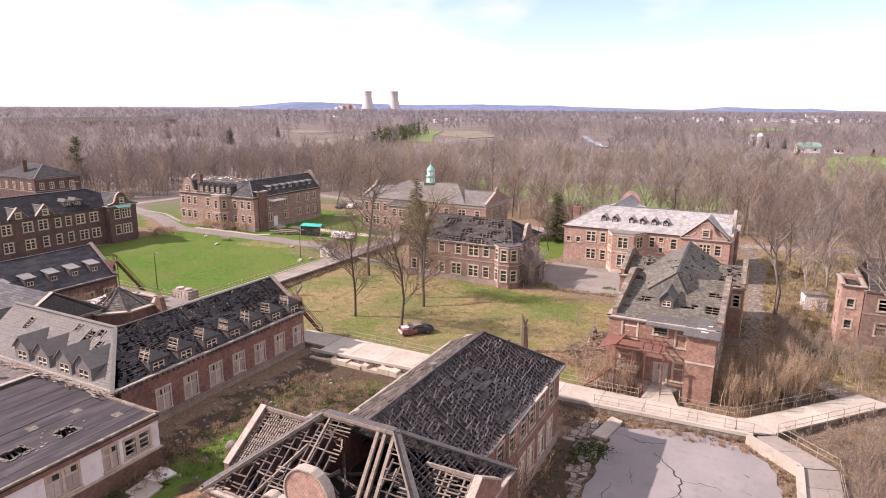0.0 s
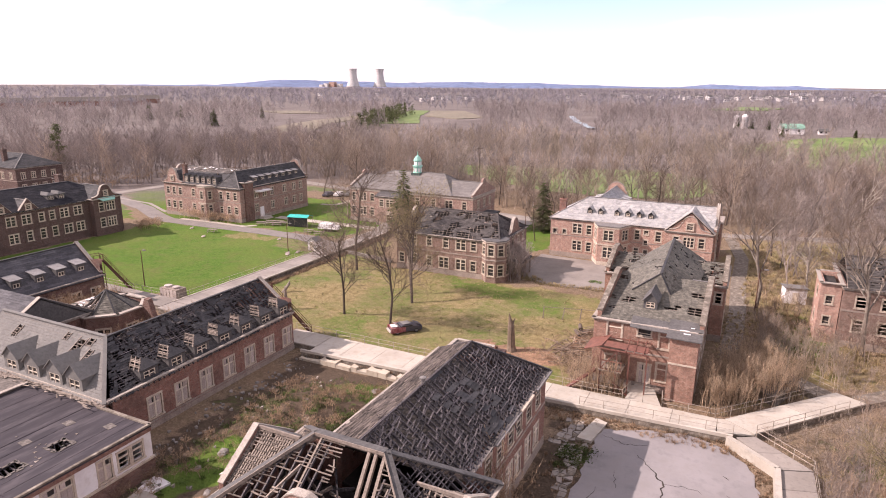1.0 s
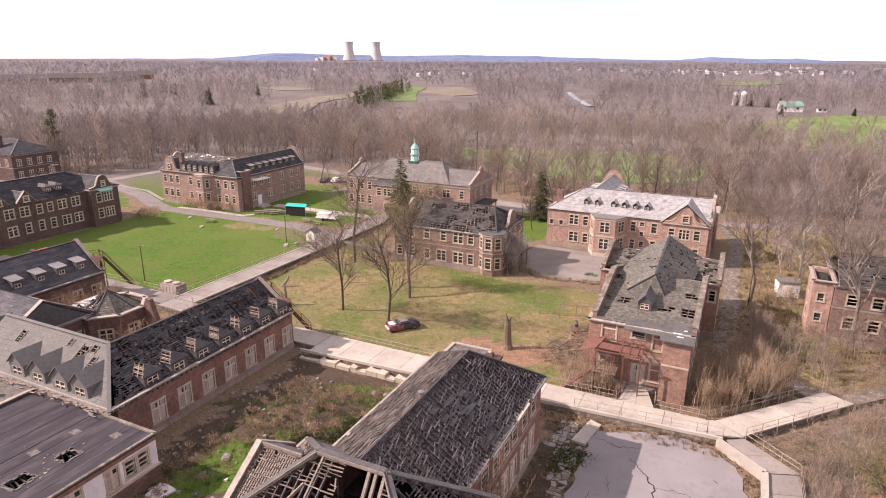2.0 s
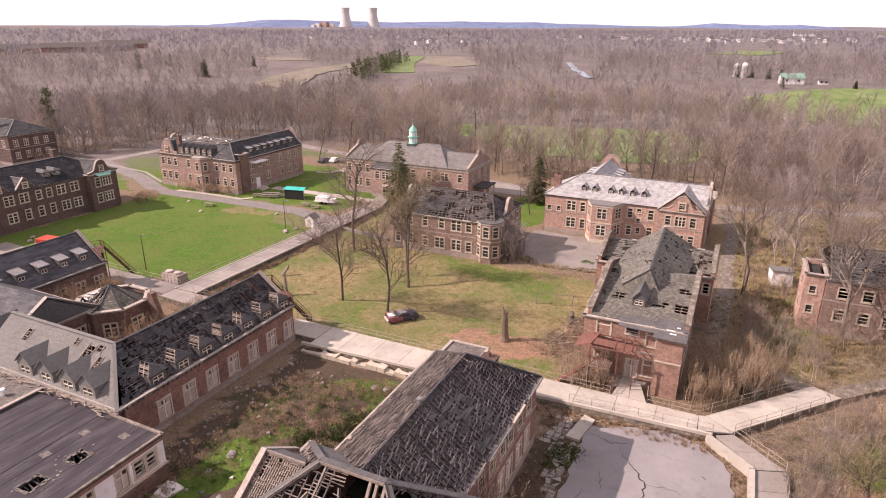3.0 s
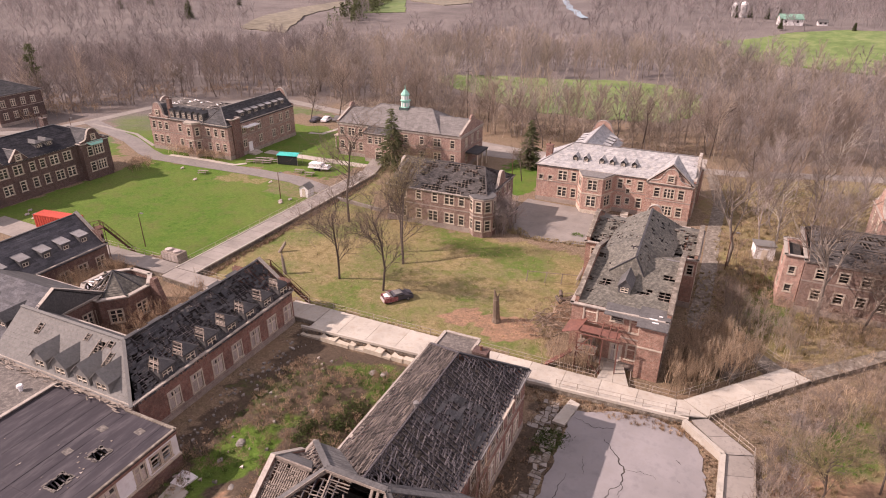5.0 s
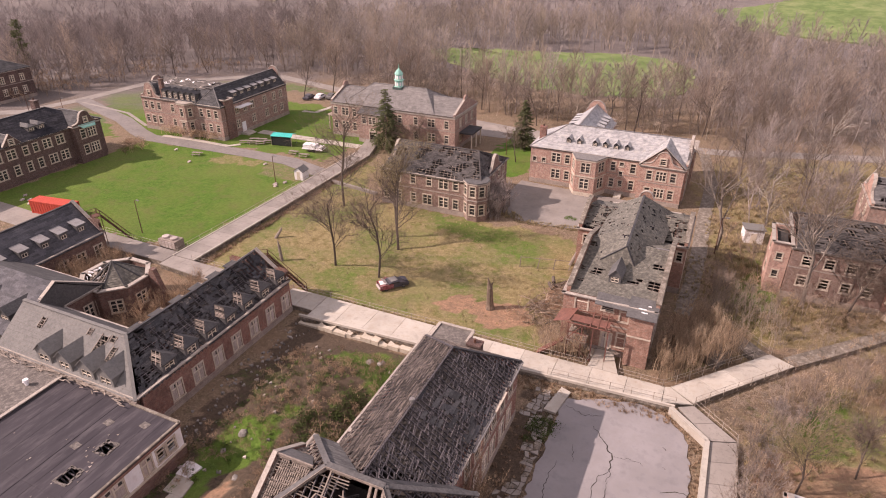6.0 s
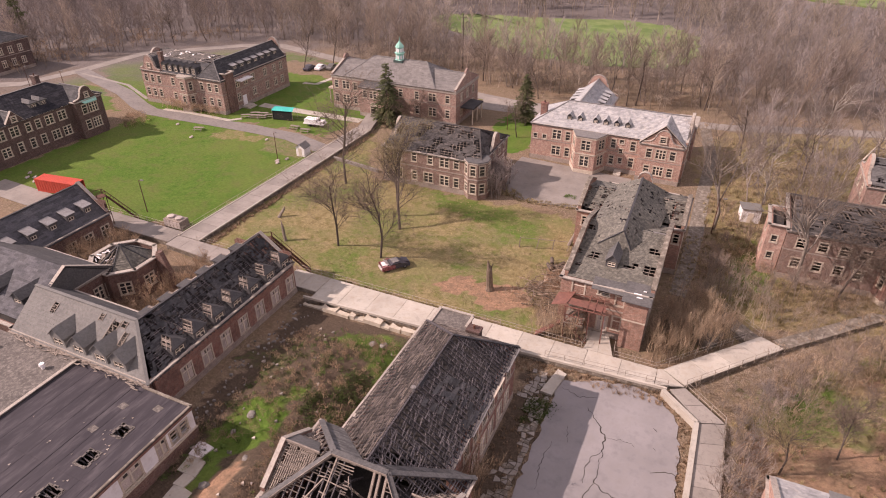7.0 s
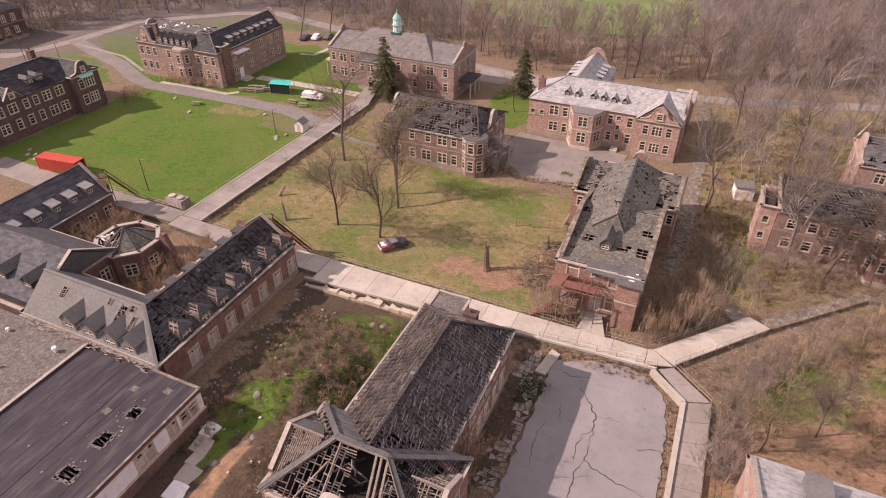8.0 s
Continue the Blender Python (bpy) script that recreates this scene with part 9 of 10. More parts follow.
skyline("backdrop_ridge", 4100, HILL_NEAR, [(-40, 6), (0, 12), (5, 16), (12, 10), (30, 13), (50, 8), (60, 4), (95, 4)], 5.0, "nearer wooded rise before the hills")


def field(pts, z, mat, label, name="field"):
    g = Geo()
    c = Vector((sum(p[0] for p in pts) / len(pts), sum(p[1] for p in pts) / len(pts), z))
    pp = []
    rr_ = random.Random(len(pts))
    for (x0, y0), (x1, y1) in zip(pts, pts[1:] + pts[:1]):
        for i in range(8):
            pp.append(Vector((x0 + (x1 - x0) * i / 8 + rr_.uniform(-1.5, 1.5), y0 + (y1 - y0) * i / 8 + rr_.uniform(-1.5, 1.5), 0)))
    lay = lambda w_: (w_.x, w_.y, float(far_height(np.float64(w_.x), np.float64(w_.y))) + z)
    flat = Vector((c.x, c.y, 0))
    for p, q in zip(pp, pp[1:] + pp[:1]):
        for k in range(8):
            a_, b_ = k / 8, (k + 1) / 8
            if k == 0:
                g.face(lay(flat), lay(flat.lerp(p, b_)), lay(flat.lerp(q, b_)))
            else:
                g.face(lay(flat.lerp(p, a_)), lay(flat.lerp(p, b_)), lay(flat.lerp(q, b_)), lay(flat.lerp(q, a_)))
        (x0, y0, z0), (x1, y1, z1) = lay(p), lay(q)
        g.face((x0, y0, z0), (x0, y0, z0 - 4), (x1, y1, z1 - 4), (x1, y1, z1))
    ob = new(name, g.mesh(name, mat))
    return tagged(ob, label, "field", kind="structure")


field(GREEN_FIELD, 0.14, FIELD, "green clearing in the woods")
field(FIELDS[0], 1.0, FIELD, "bright green farm field beyond the woods")
field(FIELDS[1], 0.4, FIELD, "small green field in the woods")
field(FIELDS[4], 0.6, FIELD_DRY, "dry stubble field in the woods")
field(FIELDS[2], 0.6, FIELD_DRY, "dry stubble field in the woods")
field(FIELDS[3], 1.0, FIELD, "green field before the far houses")
field(FIELDS[5], 0.6, FIELD_DRY, "dry stubble field in the woods")
ribbon("water", [(-180, 684), (-170, 655), (-163, 630), (-152, 600), (-147, 578), (-133, 550), (-127, 528), (-114, 498)], 6, 0.3, WATER, "glint of creek water in the woods", 0.1, "creek")


def small_house(at, w, d, h_, turn, roofm, label="small white house far off among trees", group="far houses", wallm=None):
    z = float(far_height(np.float64(at[0]), np.float64(at[1])))
    t = thing("far_house", (*at, z), label, "house", group=group, turn=turn)
    m = WORLD[t]
    part("wall", Geo().box((-w / 2, -d / 2, -1), (w / 2, d / 2, h_)).slab([(-w / 2, -d / 2, h_), (-w / 2, d / 2, h_), (-w / 2, 0, h_ + d * 0.35)], (w, 0, 0)), wallm or WHITE_FAR, t, at=m)
    part("roof", Geo().slab([(-w / 2 - 0.4, -d / 2 - 0.5, h_ - 0.2), (w / 2 + 0.4, -d / 2 - 0.5, h_ - 0.2), (w / 2 + 0.4, 0, h_ + d * 0.36), (-w / 2 - 0.4, 0, h_ + d * 0.36)], (0, 0, 0.2))
         .slab([(w / 2 + 0.4, d / 2 + 0.5, h_ - 0.2), (-w / 2 - 0.4, d / 2 + 0.5, h_ - 0.2), (-w / 2 - 0.4, 0, h_ + d * 0.36), (w / 2 + 0.4, 0, h_ + d * 0.36)], (0, 0, 0.2)), roofm, t, at=m)
    for x in (-w / 4, w / 4):
        part("window", Geo().box((x - 0.7, -d / 2 - 0.05, h_ * 0.4), (x + 0.7, -d / 2 + 0.05, h_ * 0.4 + 1.6)), GLASS, t, at=m)
    return t


small_house((24, 515), 15, 8, 4, 12, BARN_GREEN, "white barn with green roof by the field", "farm buildings")
small_house((44, 520), 6, 4, 2.2, 10, SLATE_MID, "low white farm shed by the field", "farm buildings")
for x, y, h_ in ((-13, 566, 8), (-7, 560, 9)):
    sl = thing("silo", (x, y, 0), "white farm silo with a domed top", "silo", group="farm silos")
    part("drum", Geo().lathe([(2.6, -1), (2.6, h_)], 14, (x, y, 0)), WHITE_FAR, sl)
    part("dome", Geo().lathe([(2.6, h_), (2.2, h_ + 1.2), (1.2, h_ + 2.0), (0.1, h_ + 2.3)], 14, (x, y, 0)), WHITE_FAR, sl)
rh = random.Random(77)
for cx_, cy_, n_, sx, sy in ((-110, 1640, 60, 240, 150), (120, 1800, 14, 120, 120), (-620, 1330, 14, 110, 160), (-420, 1700, 8, 160, 120), (-900, 1500, 6, 160, 160)):
    for i in range(n_):
        small_house((cx_ + rh.gauss(0, sx * 0.5), cy_ + rh.gauss(0, sy * 0.5)), rh.uniform(7, 11), rh.uniform(6, 8), rh.uniform(5, 8), rh.uniform(-50, 50), SLATE_MID)
for x, y, w, turn in ((-860, 505, 80, 62), (-850, 590, 70, 60), (-840, 650, 46, 60), (-900, 720, 60, 60)):
    small_house((x, y), w, 16, 7, turn, GRAVEL_ROOF, "long red brick works with pale roof far off", "far works", wallm=BRICK)
for x, y, w, turn in ((120, 2300, 60, 5), (330, 2250, 70, 8)):
    small_house((x, y), w, 24, 7, turn, GRAVEL_ROOF, "long pale warehouse on the far plain", "far warehouses", wallm=WHITE_FAR)
for i, (x, y, h_) in enumerate(((-553, 480, 15), (-546, 470, 13), (-497, 405, 14), (-503, 412, 13), (-510, 450, 13), (-502, 447, 12), (-378, 368, 14), (-385, 372, 11), (18, 492, 7), (60, 489, 6), (-12, 552, 9), (-2, 556, 9), (10, 550, 8), (18, 548, 8), (-430, 480, 11), (-180, 330, 9))):
    ob = conifer((x, y), h_, h_ * 0.26, 20 + i, "dark evergreen standing among leafless woods")
    ob.location.z = float(far_height(np.float64(x), np.float64(y)))
EG = []
for i in range(4):
    rr_ = random.Random(200 + i)
    g = Geo()
    for k in range(90):
        z = rr_.uniform(1, 12)
        a, r_ = rr_.uniform(0, 6.28), (1 - z / 13) * 3.2 * rr_.uniform(0.5, 1.1)
        p = Vector((math.cos(a) * r_, math.sin(a) * r_, z))
        g.face(p, p + Vector((rr_.gauss(0, 0.8), rr_.gauss(0, 0.8), rr_.uniform(-1, 0))), p + Vector((rr_.gauss(0, 0.8), rr_.gauss(0, 0.8), rr_.uniform(0, 1))))
    EG.append((np.array(g.v, np.float32), np.array(g.f, np.int32)))
r3 = np.random.RandomState(9)
t_ = r3.uniform(0, 1, 90)
sx, sy = -268 - 72 * t_ + r3.normal(0, 6, 90), 405 + 195 * t_ + r3.normal(0, 9, 90)
scatter("evergreen_belt", np.stack([sx, sy, r3.uniform(0.7, 1.1, 90)], 1), EG, NEEDLE, "dark belt of evergreens by the small field", "woods", 44, far_height(sx, sy))

# ---------------------------------------------------------------- loose things, near to far


def car(at, turn, paint, label, wreck_=False):
    c = thing("car" if not wreck_ else "wrecked_car", (*at, 0.0), label, "car", group="" if wreck_ else "parked cars", turn=turn)
    m = WORLD[c]
    side = [(-2.2, 0.35), (-2.2, 0.82), (-1.9, 0.95), (-1.15, 1.0), (-0.65, 1.42), (0.75, 1.42), (1.35, 0.98), (2.05, 0.85), (2.2, 0.6), (2.2, 0.35)]
    if wreck_:
        side = [(-2.2, 0.3), (-2.2, 0.8), (-1.5, 0.92), (-1.0, 0.98), (-0.6, 1.22), (0.6, 1.18), (1.2, 0.92), (2.1, 0.75), (2.2, 0.3)]
    part("body", Geo().slab([(x, -0.85, z) for x, z in side], (0, 1.7, 0)), paint, c, at=m)
    for s_ in (-0.87, 0.855):
        part("side_window", Geo().box((-0.75, s_, 1.0), (0.85, s_ + 0.015, 1.3 if not wreck_ else 1.12)), GLASS, c, at=m)
    part("windscreen", Geo().slab([(0.82, -0.72, 1.38 if not wreck_ else 1.12), (0.82, 0.72, 1.38 if not wreck_ else 1.12), (1.3, 0.75, 1.0), (1.3, -0.75, 1.0)], (0.02, 0, 0.02)), GLASS, c, at=m)
    for x in (-1.35, 1.35):
        for y in (-0.86, 0.66):
            wh = part("wheel", Geo().tube((x, y, 0.31), (x, y + 0.2, 0.31), 0.31, 0.31, 12), TYRE, c, at=m)
            part("rim", Geo().tube((x, y - 0.01 if y < 0 else y + 0.2, 0.31), (x, y - 0.02 if y < 0 else y + 0.215, 0.31), 0.19, 0.19, 10), COPPER, wh, at=m)
    if wreck_:
        part("raised_bonnet", Geo().slab([(0.9, -0.8, 0.98), (0.9, 0.8, 0.98), (1.65, 0.78, 1.5), (1.65, -0.78, 1.42)], (0.03, 0, 0.03)), BOARD, c, "pale raised bonnet", at=m)
        part("front_wing", Geo().box((0.2, -0.93, 0.3), (2.26, -0.78, 1.0)), CARRED, c, "faded red wing", at=m)
        part("front_wing", Geo().box((0.2, 0.78, 0.3), (2.26, 0.93, 1.0)), CARRED, c, "faded red wing", at=m)
        part("engine_bay", Geo().box((1.15, -0.8, 0.7), (2.1, 0.8, 1.0)), CARRED, c, "faded red engine bay", at=m)
        part("front_bumper", Geo().box((2.2, -0.8, 0.35), (2.42, 0.8, 0.6)), BOARD, c, "pale hanging bumper", at=m)
        part("roof_panel", Geo().slab([(-0.5, -0.7, 1.24), (0.6, -0.75, 1.2), (0.5, 0.7, 1.28), (-0.6, 0.65, 1.34)], (0, 0, 0.04)), COPPER, c, "buckled grey roof panel", at=m)
        part("crushed_bonnet", Geo().slab([(1.1, -0.6, 1.02), (2.0, -0.7, 0.96), (2.1, 0.5, 1.06), (1.3, 0.7, 1.1)], (0, 0, 0.04)), WHITE, c, "white crushed bonnet", at=m)
        part("boot_lid", Geo().slab([(-2.1, -0.7, 0.86), (-1.2, -0.7, 1.2), (-1.25, 0.7, 1.3), (-2.15, 0.7, 0.9)], (0, 0, 0.04)), CARDARK, c, at=m)
        part("loose_door", Geo().slab([(0.2, -0.95, 0.2), (0.95, -1.6, 0.2), (0.9, -1.55, 1.0), (0.2, -0.95, 1.05)], (0.05, 0.05, 0)), CARRED, c, "open red door", at=m)
    return c


car((-39.9, 69.9), 228, CARDARK, "wrecked dark car with red wing and raised bonnet", True)
for i, (x, y) in enumerate(((-113.0, 152.5), (-110.2, 154.2), (-107.4, 156.0))):
    car((x, y), 95, (CARDARK, WHITE, COPPER)[i], "car parked on the back road by the wood")

st = thing("broken_stump", (-24.6, 70.4, 0), "tall broken tree stump with split top", "stump")
part("trunk", Geo().tube((-24.6, 70.4, -0.1), (-24.65, 70.4, 0.6), 0.75, 0.52, 9).tube((-24.65, 70.4, 0.6), (-24.8, 70.45, 3.4), 0.52, 0.42, 9).tube((-24.8, 70.45, 3.4), (-25.05, 70.3, 5.0), 0.36, 0.06, 7), SNAG, st)
part("splinter", Geo().tube((-24.7, 70.5, 3.4), (-24.35, 70.6, 4.4), 0.2, 0.03, 5), SNAG, st)
for x, y, dx, dy, h_ in ((-59.9, 69.4, -0.4, 0.2, 3.6), (-65.8, 75.4, 0.7, 0.9, 1.9), (-17.4, 87.2, 0.9, 0.4, 3.4)):
    solid("leaning_stub", Geo().tube((x, y, -0.1), (x + dx, y + dy, h_ * 0.75), 0.3, 0.22, 7).tube((x + dx, y + dy, h_ * 0.75), (x + dx * 1.2, y + dy * 0.9, h_), 0.18, 0.04, 5), TIMBER, "leaning broken tree stub in dry grass", "stump", group="broken stubs")
g = Geo().tube((10.6, 99.6, 0), (11.4, 100.4, 3.0), 0.14, 0.1, 6).tube((11.4, 100.4, 3.0), (11.2, 100.6, 5.5), 0.1, 0.04, 6)
solid("leaning_stub", g, TIMBER, "pale leaning dead sapling before the brush", "stump", group="broken stubs")
fp = thing("wire_fence", (-19, 84, 0), "leaning timber posts of an old wire fence", "fence")
for x, y, dx in ((-24.5, 83.4, 0.1), (-21.8, 84.0, 0.3), (-19.4, 84.6, 0.2), (-17.2, 85.2, 0.5)):
    part("post", Geo().beam((x, y, -0.1), (x + dx, y, 1.9), 0.12), TIMBER, fp)
part("rail", Geo().beam((-24.4, 83.4, 1.75), (-17.0, 85.2, 1.75), 0.06), TIMBER, fp)


def box_container(at, turn, ln):
    c = thing("shipping_container", (*at, 0), "red corrugated shipping container on the lawn's edge", "container", turn=turn)
    m = WORLD[c]
    n = int(ln / 0.3)
    for s_ in (0.0, 2.35):
        g = Geo()
        wave = [(k * ln / n, s_ + (0.06 if i % 2 else 0.0)) for i in range(n) for k in (i + 0.1, i + 0.9)]
        g.v += [(x, y + d, z) for x, y in wave for d, z in ((0, 0.25), (0, 2.45), (0.05, 2.45), (0.05, 0.25))]
        for i in range(len(wave) - 1):
            g.f += [(4 * i + j, 4 * i + (j + 1) % 4, 4 * i + 4 + (j + 1) % 4, 4 * i + 4 + j) for j in range(4)]
        part("side_panel", g, STEEL_RED, c, at=m)
    part("roof", Geo().box((0, 0, 2.45), (ln, 2.44, 2.58)), STEEL_RED, c, at=m)
    part("floor", Geo().box((0, 0, 0.1), (ln, 2.44, 0.25)), STEEL_RED, c, at=m)
    for x in (0, ln - 0.12):
        for y in (0, 2.3):
            part("corner_post", Geo().box((x - 0.01, y - 0.012, 0.05), (x + 0.13, y + 0.16, 2.6)), STEEL_RED, c, at=m)
    for y in (0.16, 1.23):
        d_ = part("door", Geo().box((-0.03, y, 0.26), (0.03, y + 1.05, 2.44)), STEEL_RED, c, at=m)
        for k in (0.3, 0.75):
            part("lock_rod", Geo().tube((-0.06, y + k, 0.3), (-0.06, y + k, 2.4), 0.025, 0.025, 5), RAIL, d_, at=m)


box_container((-113.2, 64.9), 8, 9.0)

sd = thing("garden_shed", (-77.8, 99.8, 0), "small pale timber shed with grey gable roof", "shed", turn=2)
m_ = WORLD[sd]
part("wall", Geo().box((-1.0, -1.1, 0), (1.0, 1.1, 1.9)).slab([(-1.0, -1.1, 1.9), (1.0, -1.1, 1.9), (0, -1.1, 2.6)], (0, 2.2, 0)), WHITE, sd, at=m_)
for a_, b_ in ((-1.2, 0), (1.2, 0)):
    part("roof_panel", Geo().slab([(a_, -1.25, 1.78), (0, -1.25, 2.68), (0, 1.25, 2.68), (a_, 1.25, 1.78)], (0, 0, 0.07)), SHINGLE, sd, at=m_)
part("door", Geo().box((-0.4, -1.13, 0.05), (0.4, -1.1, 1.8)), FRAME, sd, at=m_)

ws = thing("white_shed", (8.6, 108.6, 0), "small white shed with flat grey roof among trees", "shed", turn=8)
m_ = WORLD[ws]
part("wall", Geo().box((-1.5, -1.6, 0), (1.5, 1.6, 2.12)).box((-1.5, -1.6, 2.12), (1.5, -1.5, 2.47)), WHITE, ws, at=m_)
part("roof", Geo().slab([(-1.7, -1.8, 2.5), (1.7, -1.8, 2.5), (1.7, 1.8, 2.1), (-1.7, 1.8, 2.1)], (0, 0, 0.1)), SHINGLE, ws, at=m_)
part("door", Geo().box((-0.5, -1.63, 0), (0.4, -1.6, 1.8)), FRAME, ws, at=m_)

solid("concrete_bunker", Geo().slab([(3.6, 70.2, 0), (5.4, 69.2, 0), (7.0, 72.6, 0), (5.2, 73.6, 0)], (0, 0, 1.1)), STAINED, "low grey concrete block among dry saplings", "block")


def lamp_post(at, h_, label="grey steel lamp post on the lawn", turn=0):
    l_ = thing("lamp_post", (*at, 0), label, "lamp post", group="lamp posts", turn=turn)
    m = WORLD[l_]
    part("pole", Geo().tube((0, 0, -0.2), (0, 0, h_), 0.09, 0.055, 8), RUST, l_, at=m)
    part("arm", Geo().tube((0, 0, h_ - 0.1), (0.7, 0, h_ + 0.1), 0.03, 0.03, 5), RUST, l_, at=m)
    part("lamp_head", Geo().box((0.5, -0.14, h_ + 0.06), (1.1, 0.14, h_ + 0.2)), COPPER, l_, at=m)


for at_, hh in (((-88.2, 67.4), 6.2), ((-81.0, 95.2), 6.0), ((-154, 104), 7.5), ((-162.8, 100.8), 8.5), ((-43.5, 131), 5.5), ((3.2, 100.5), 6.5)):
    lamp_post(at_, hh)
up_ = thing("utility_pole", (-72, 172, 0), "tall timber utility pole at the wood's edge", "pole")
part("pole", Geo().tube((-72, 172, -0.2), (-72, 172, 15.5), 0.16, 0.11, 8), BARK, up_)
part("crossarm", Geo().beam((-73.1, 172, 14.6), (-70.9, 172, 14.6), 0.12), BARK, up_)


def fire_escape(top, foot, label):
    """A steep iron stair from a platform at an upper window down to the ground."""
    f = thing("fire_escape", (*foot[:2], 0), label, "stairs", group="iron fire escapes")
    t0, f0 = Vector(top), Vector(foot)
    d = Vector(((f0 - t0).x, (f0 - t0).y, 0)).normalized()
    s = Vector((-d.y, d.x, 0)) * 0.5
    for w in (-1, 1):
        part("stringer", Geo().beam(t0 + s * w, f0 + s * w, 0.09, 0.26), RUST, f)
        part("handrail", Geo().beam(t0 + s * w + Vector((0, 0, 0.95)), f0 + s * w + Vector((0, 0, 0.95)), 0.06), RUST, f)
        for i in range(5):
            p = t0.lerp(f0, i / 4) + s * w
            part("baluster", Geo().beam(p, p + Vector((0, 0, 0.95)), 0.05), RUST, f)
    for i in range(14):
        p = t0.lerp(f0, (i + 0.5) / 14)
        part("tread", Geo().beam(p - s, p + s, 0.22, 0.04), RUST, f)
    pl = t0 - d * 0.8
    part("platform", Geo().beam(pl - s * 1.5, pl + s * 1.5, 1.6, 0.1), RUST, f)
    for w in (-1.3, 1.3):
        for k in (-0.7, 0.7):
            q = pl + s * w + d * k
            part("support_post", Geo().beam((q.x, q.y, 0), (q.x, q.y, t0.z + 0.95), 0.08), RUST, f)
        part("platform_rail", Geo().beam(pl + s * w - d * 0.7 + Vector((0, 0, 0.95)), pl + s * w + d * 0.7 + Vector((0, 0, 0.95)), 0.06), RUST, f)


ws_ = thing("walk_stair", (8.2, 51.0, 0), "short rusted steel stair down from the lower walk", "stairs")
for k in (-0.55, 0.55):
    o = Vector((0.66, 0.75, 0)) * k
    part("stringer", Geo().beam(Vector((8.3, 50.8, 0.78)) + o, Vector((10.0, 49.3, -0.05)) + o, 0.07, 0.22), RAIL, ws_)
    for h_ in (0.5, 0.95):
        part("rail", Geo().beam(Vector((8.3, 50.8, 0.78 + h_)) + o, Vector((10.0, 49.3, h_)) + o, 0.05), RAIL, ws_)
    for t in (0.0, 0.5, 1.0):
        p = Vector((8.3, 50.8, 0.78)).lerp(Vector((10.0, 49.3, 0)), t) + o
        part("post", Geo().beam(p, p + Vector((0, 0, 0.95)), 0.05), RAIL, ws_)
for i in range(5):
    p = Vector((8.3, 50.8, 0.72)).lerp(Vector((10.0, 49.3, 0.02)), (i + 0.5) / 5)
    part("tread", Geo().beam(p - Vector((0.36, 0.41, 0)), p + Vector((0.36, 0.41, 0)), 0.28, 0.04), RAIL, ws_)
fire_escape((-54.6, 60.6, 6.4), (-50.9, 63.6, 0.0), "rusted iron fire escape at the range's gable end")
fire_escape((-88.9, 61.0, 6.2), (-88.0, 65.0, 0.0), "rusted iron fire escape at the range's gable end")

cu_ = thing("machinery_unit", (-79.3, 65.2, 0), "pale pink weathered machinery unit in a timber crate", "machinery")
part("casing", Geo().box((-81.2, 64.6, 0.3), (-77.6, 66.6, 1.7)), TIMBER, cu_)
for i in range(5):
    part("panel", Geo().box((-81.1 + 0.72 * i, 64.54, 0.4), (-80.5 + 0.72 * i, 64.6, 1.6)), BOARD, cu_)
for x, y in ((-80.4, 65.6), (-78.6, 65.6)):
    part("fan_hood", Geo().lathe([(0.6, 0), (0.6, 0.25), (0.45, 0.3)], 12, (x, y, 1.7)), BOARD, cu_)
for x in (-81.1, -77.8):
    part("skid", Geo().box((x, 64.5, 0), (x + 0.2, 66.7, 0.3)), TIMBER, cu_)

tn = thing("canopy_tent", (-94.5, 116, 0), "teal canopy tent with black sides", "tent", turn=12)
m_ = WORLD[tn]
part("canopy", Geo().slab([(-2.7, -1.5, 2.3), (2.7, -1.5, 2.3), (2.5, 0, 2.75), (-2.5, 0, 2.75)], (0, 0, 0.05)).slab([(-2.5, 0, 2.75), (2.5, 0, 2.75), (2.7, 1.5, 2.3), (-2.7, 1.5, 2.3)], (0, 0, 0.05)), TEAL, tn, at=m_)
part("side_sheet", Geo().box((-2.5, -1.35, 0.1), (2.5, -1.3, 2.3)), BLACK, tn, at=m_)
part("side_sheet", Geo().box((-2.5, -1.3, 0.1), (-2.45, 1.3, 2.3)), BLACK, tn, at=m_)
for x in (-2.55, 2.55):
    for y in (-1.4, 1.4):
        part("leg", Geo().tube((x, y, 0), (x, y, 2.3), 0.04, 0.04, 6), RAIL, tn, at=m_)
tr = thing("flatbed_trailer", (-85.2, 115, 0), "white flatbed trailer loaded with boxes", "trailer", turn=8)
m_ = WORLD[tr]
part("deck", Geo().box((-2.6, -1.1, 0.6), (2.6, 1.1, 0.8)), WHITE, tr, at=m_)
part("load", Geo().box((-2.3, -1.0, 0.8), (0.8, 1.0, 1.7)).box((0.9, -0.9, 0.8), (2.3, 0.9, 1.3)), WHITE, tr, at=m_)
for x in (-0.6, 0.4):
    for y in (-1.25, 1.05):
        part("wheel", Geo().tube((x, y, 0.35), (x, y + 0.2, 0.35), 0.35, 0.35, 12), TYRE, tr, at=m_)


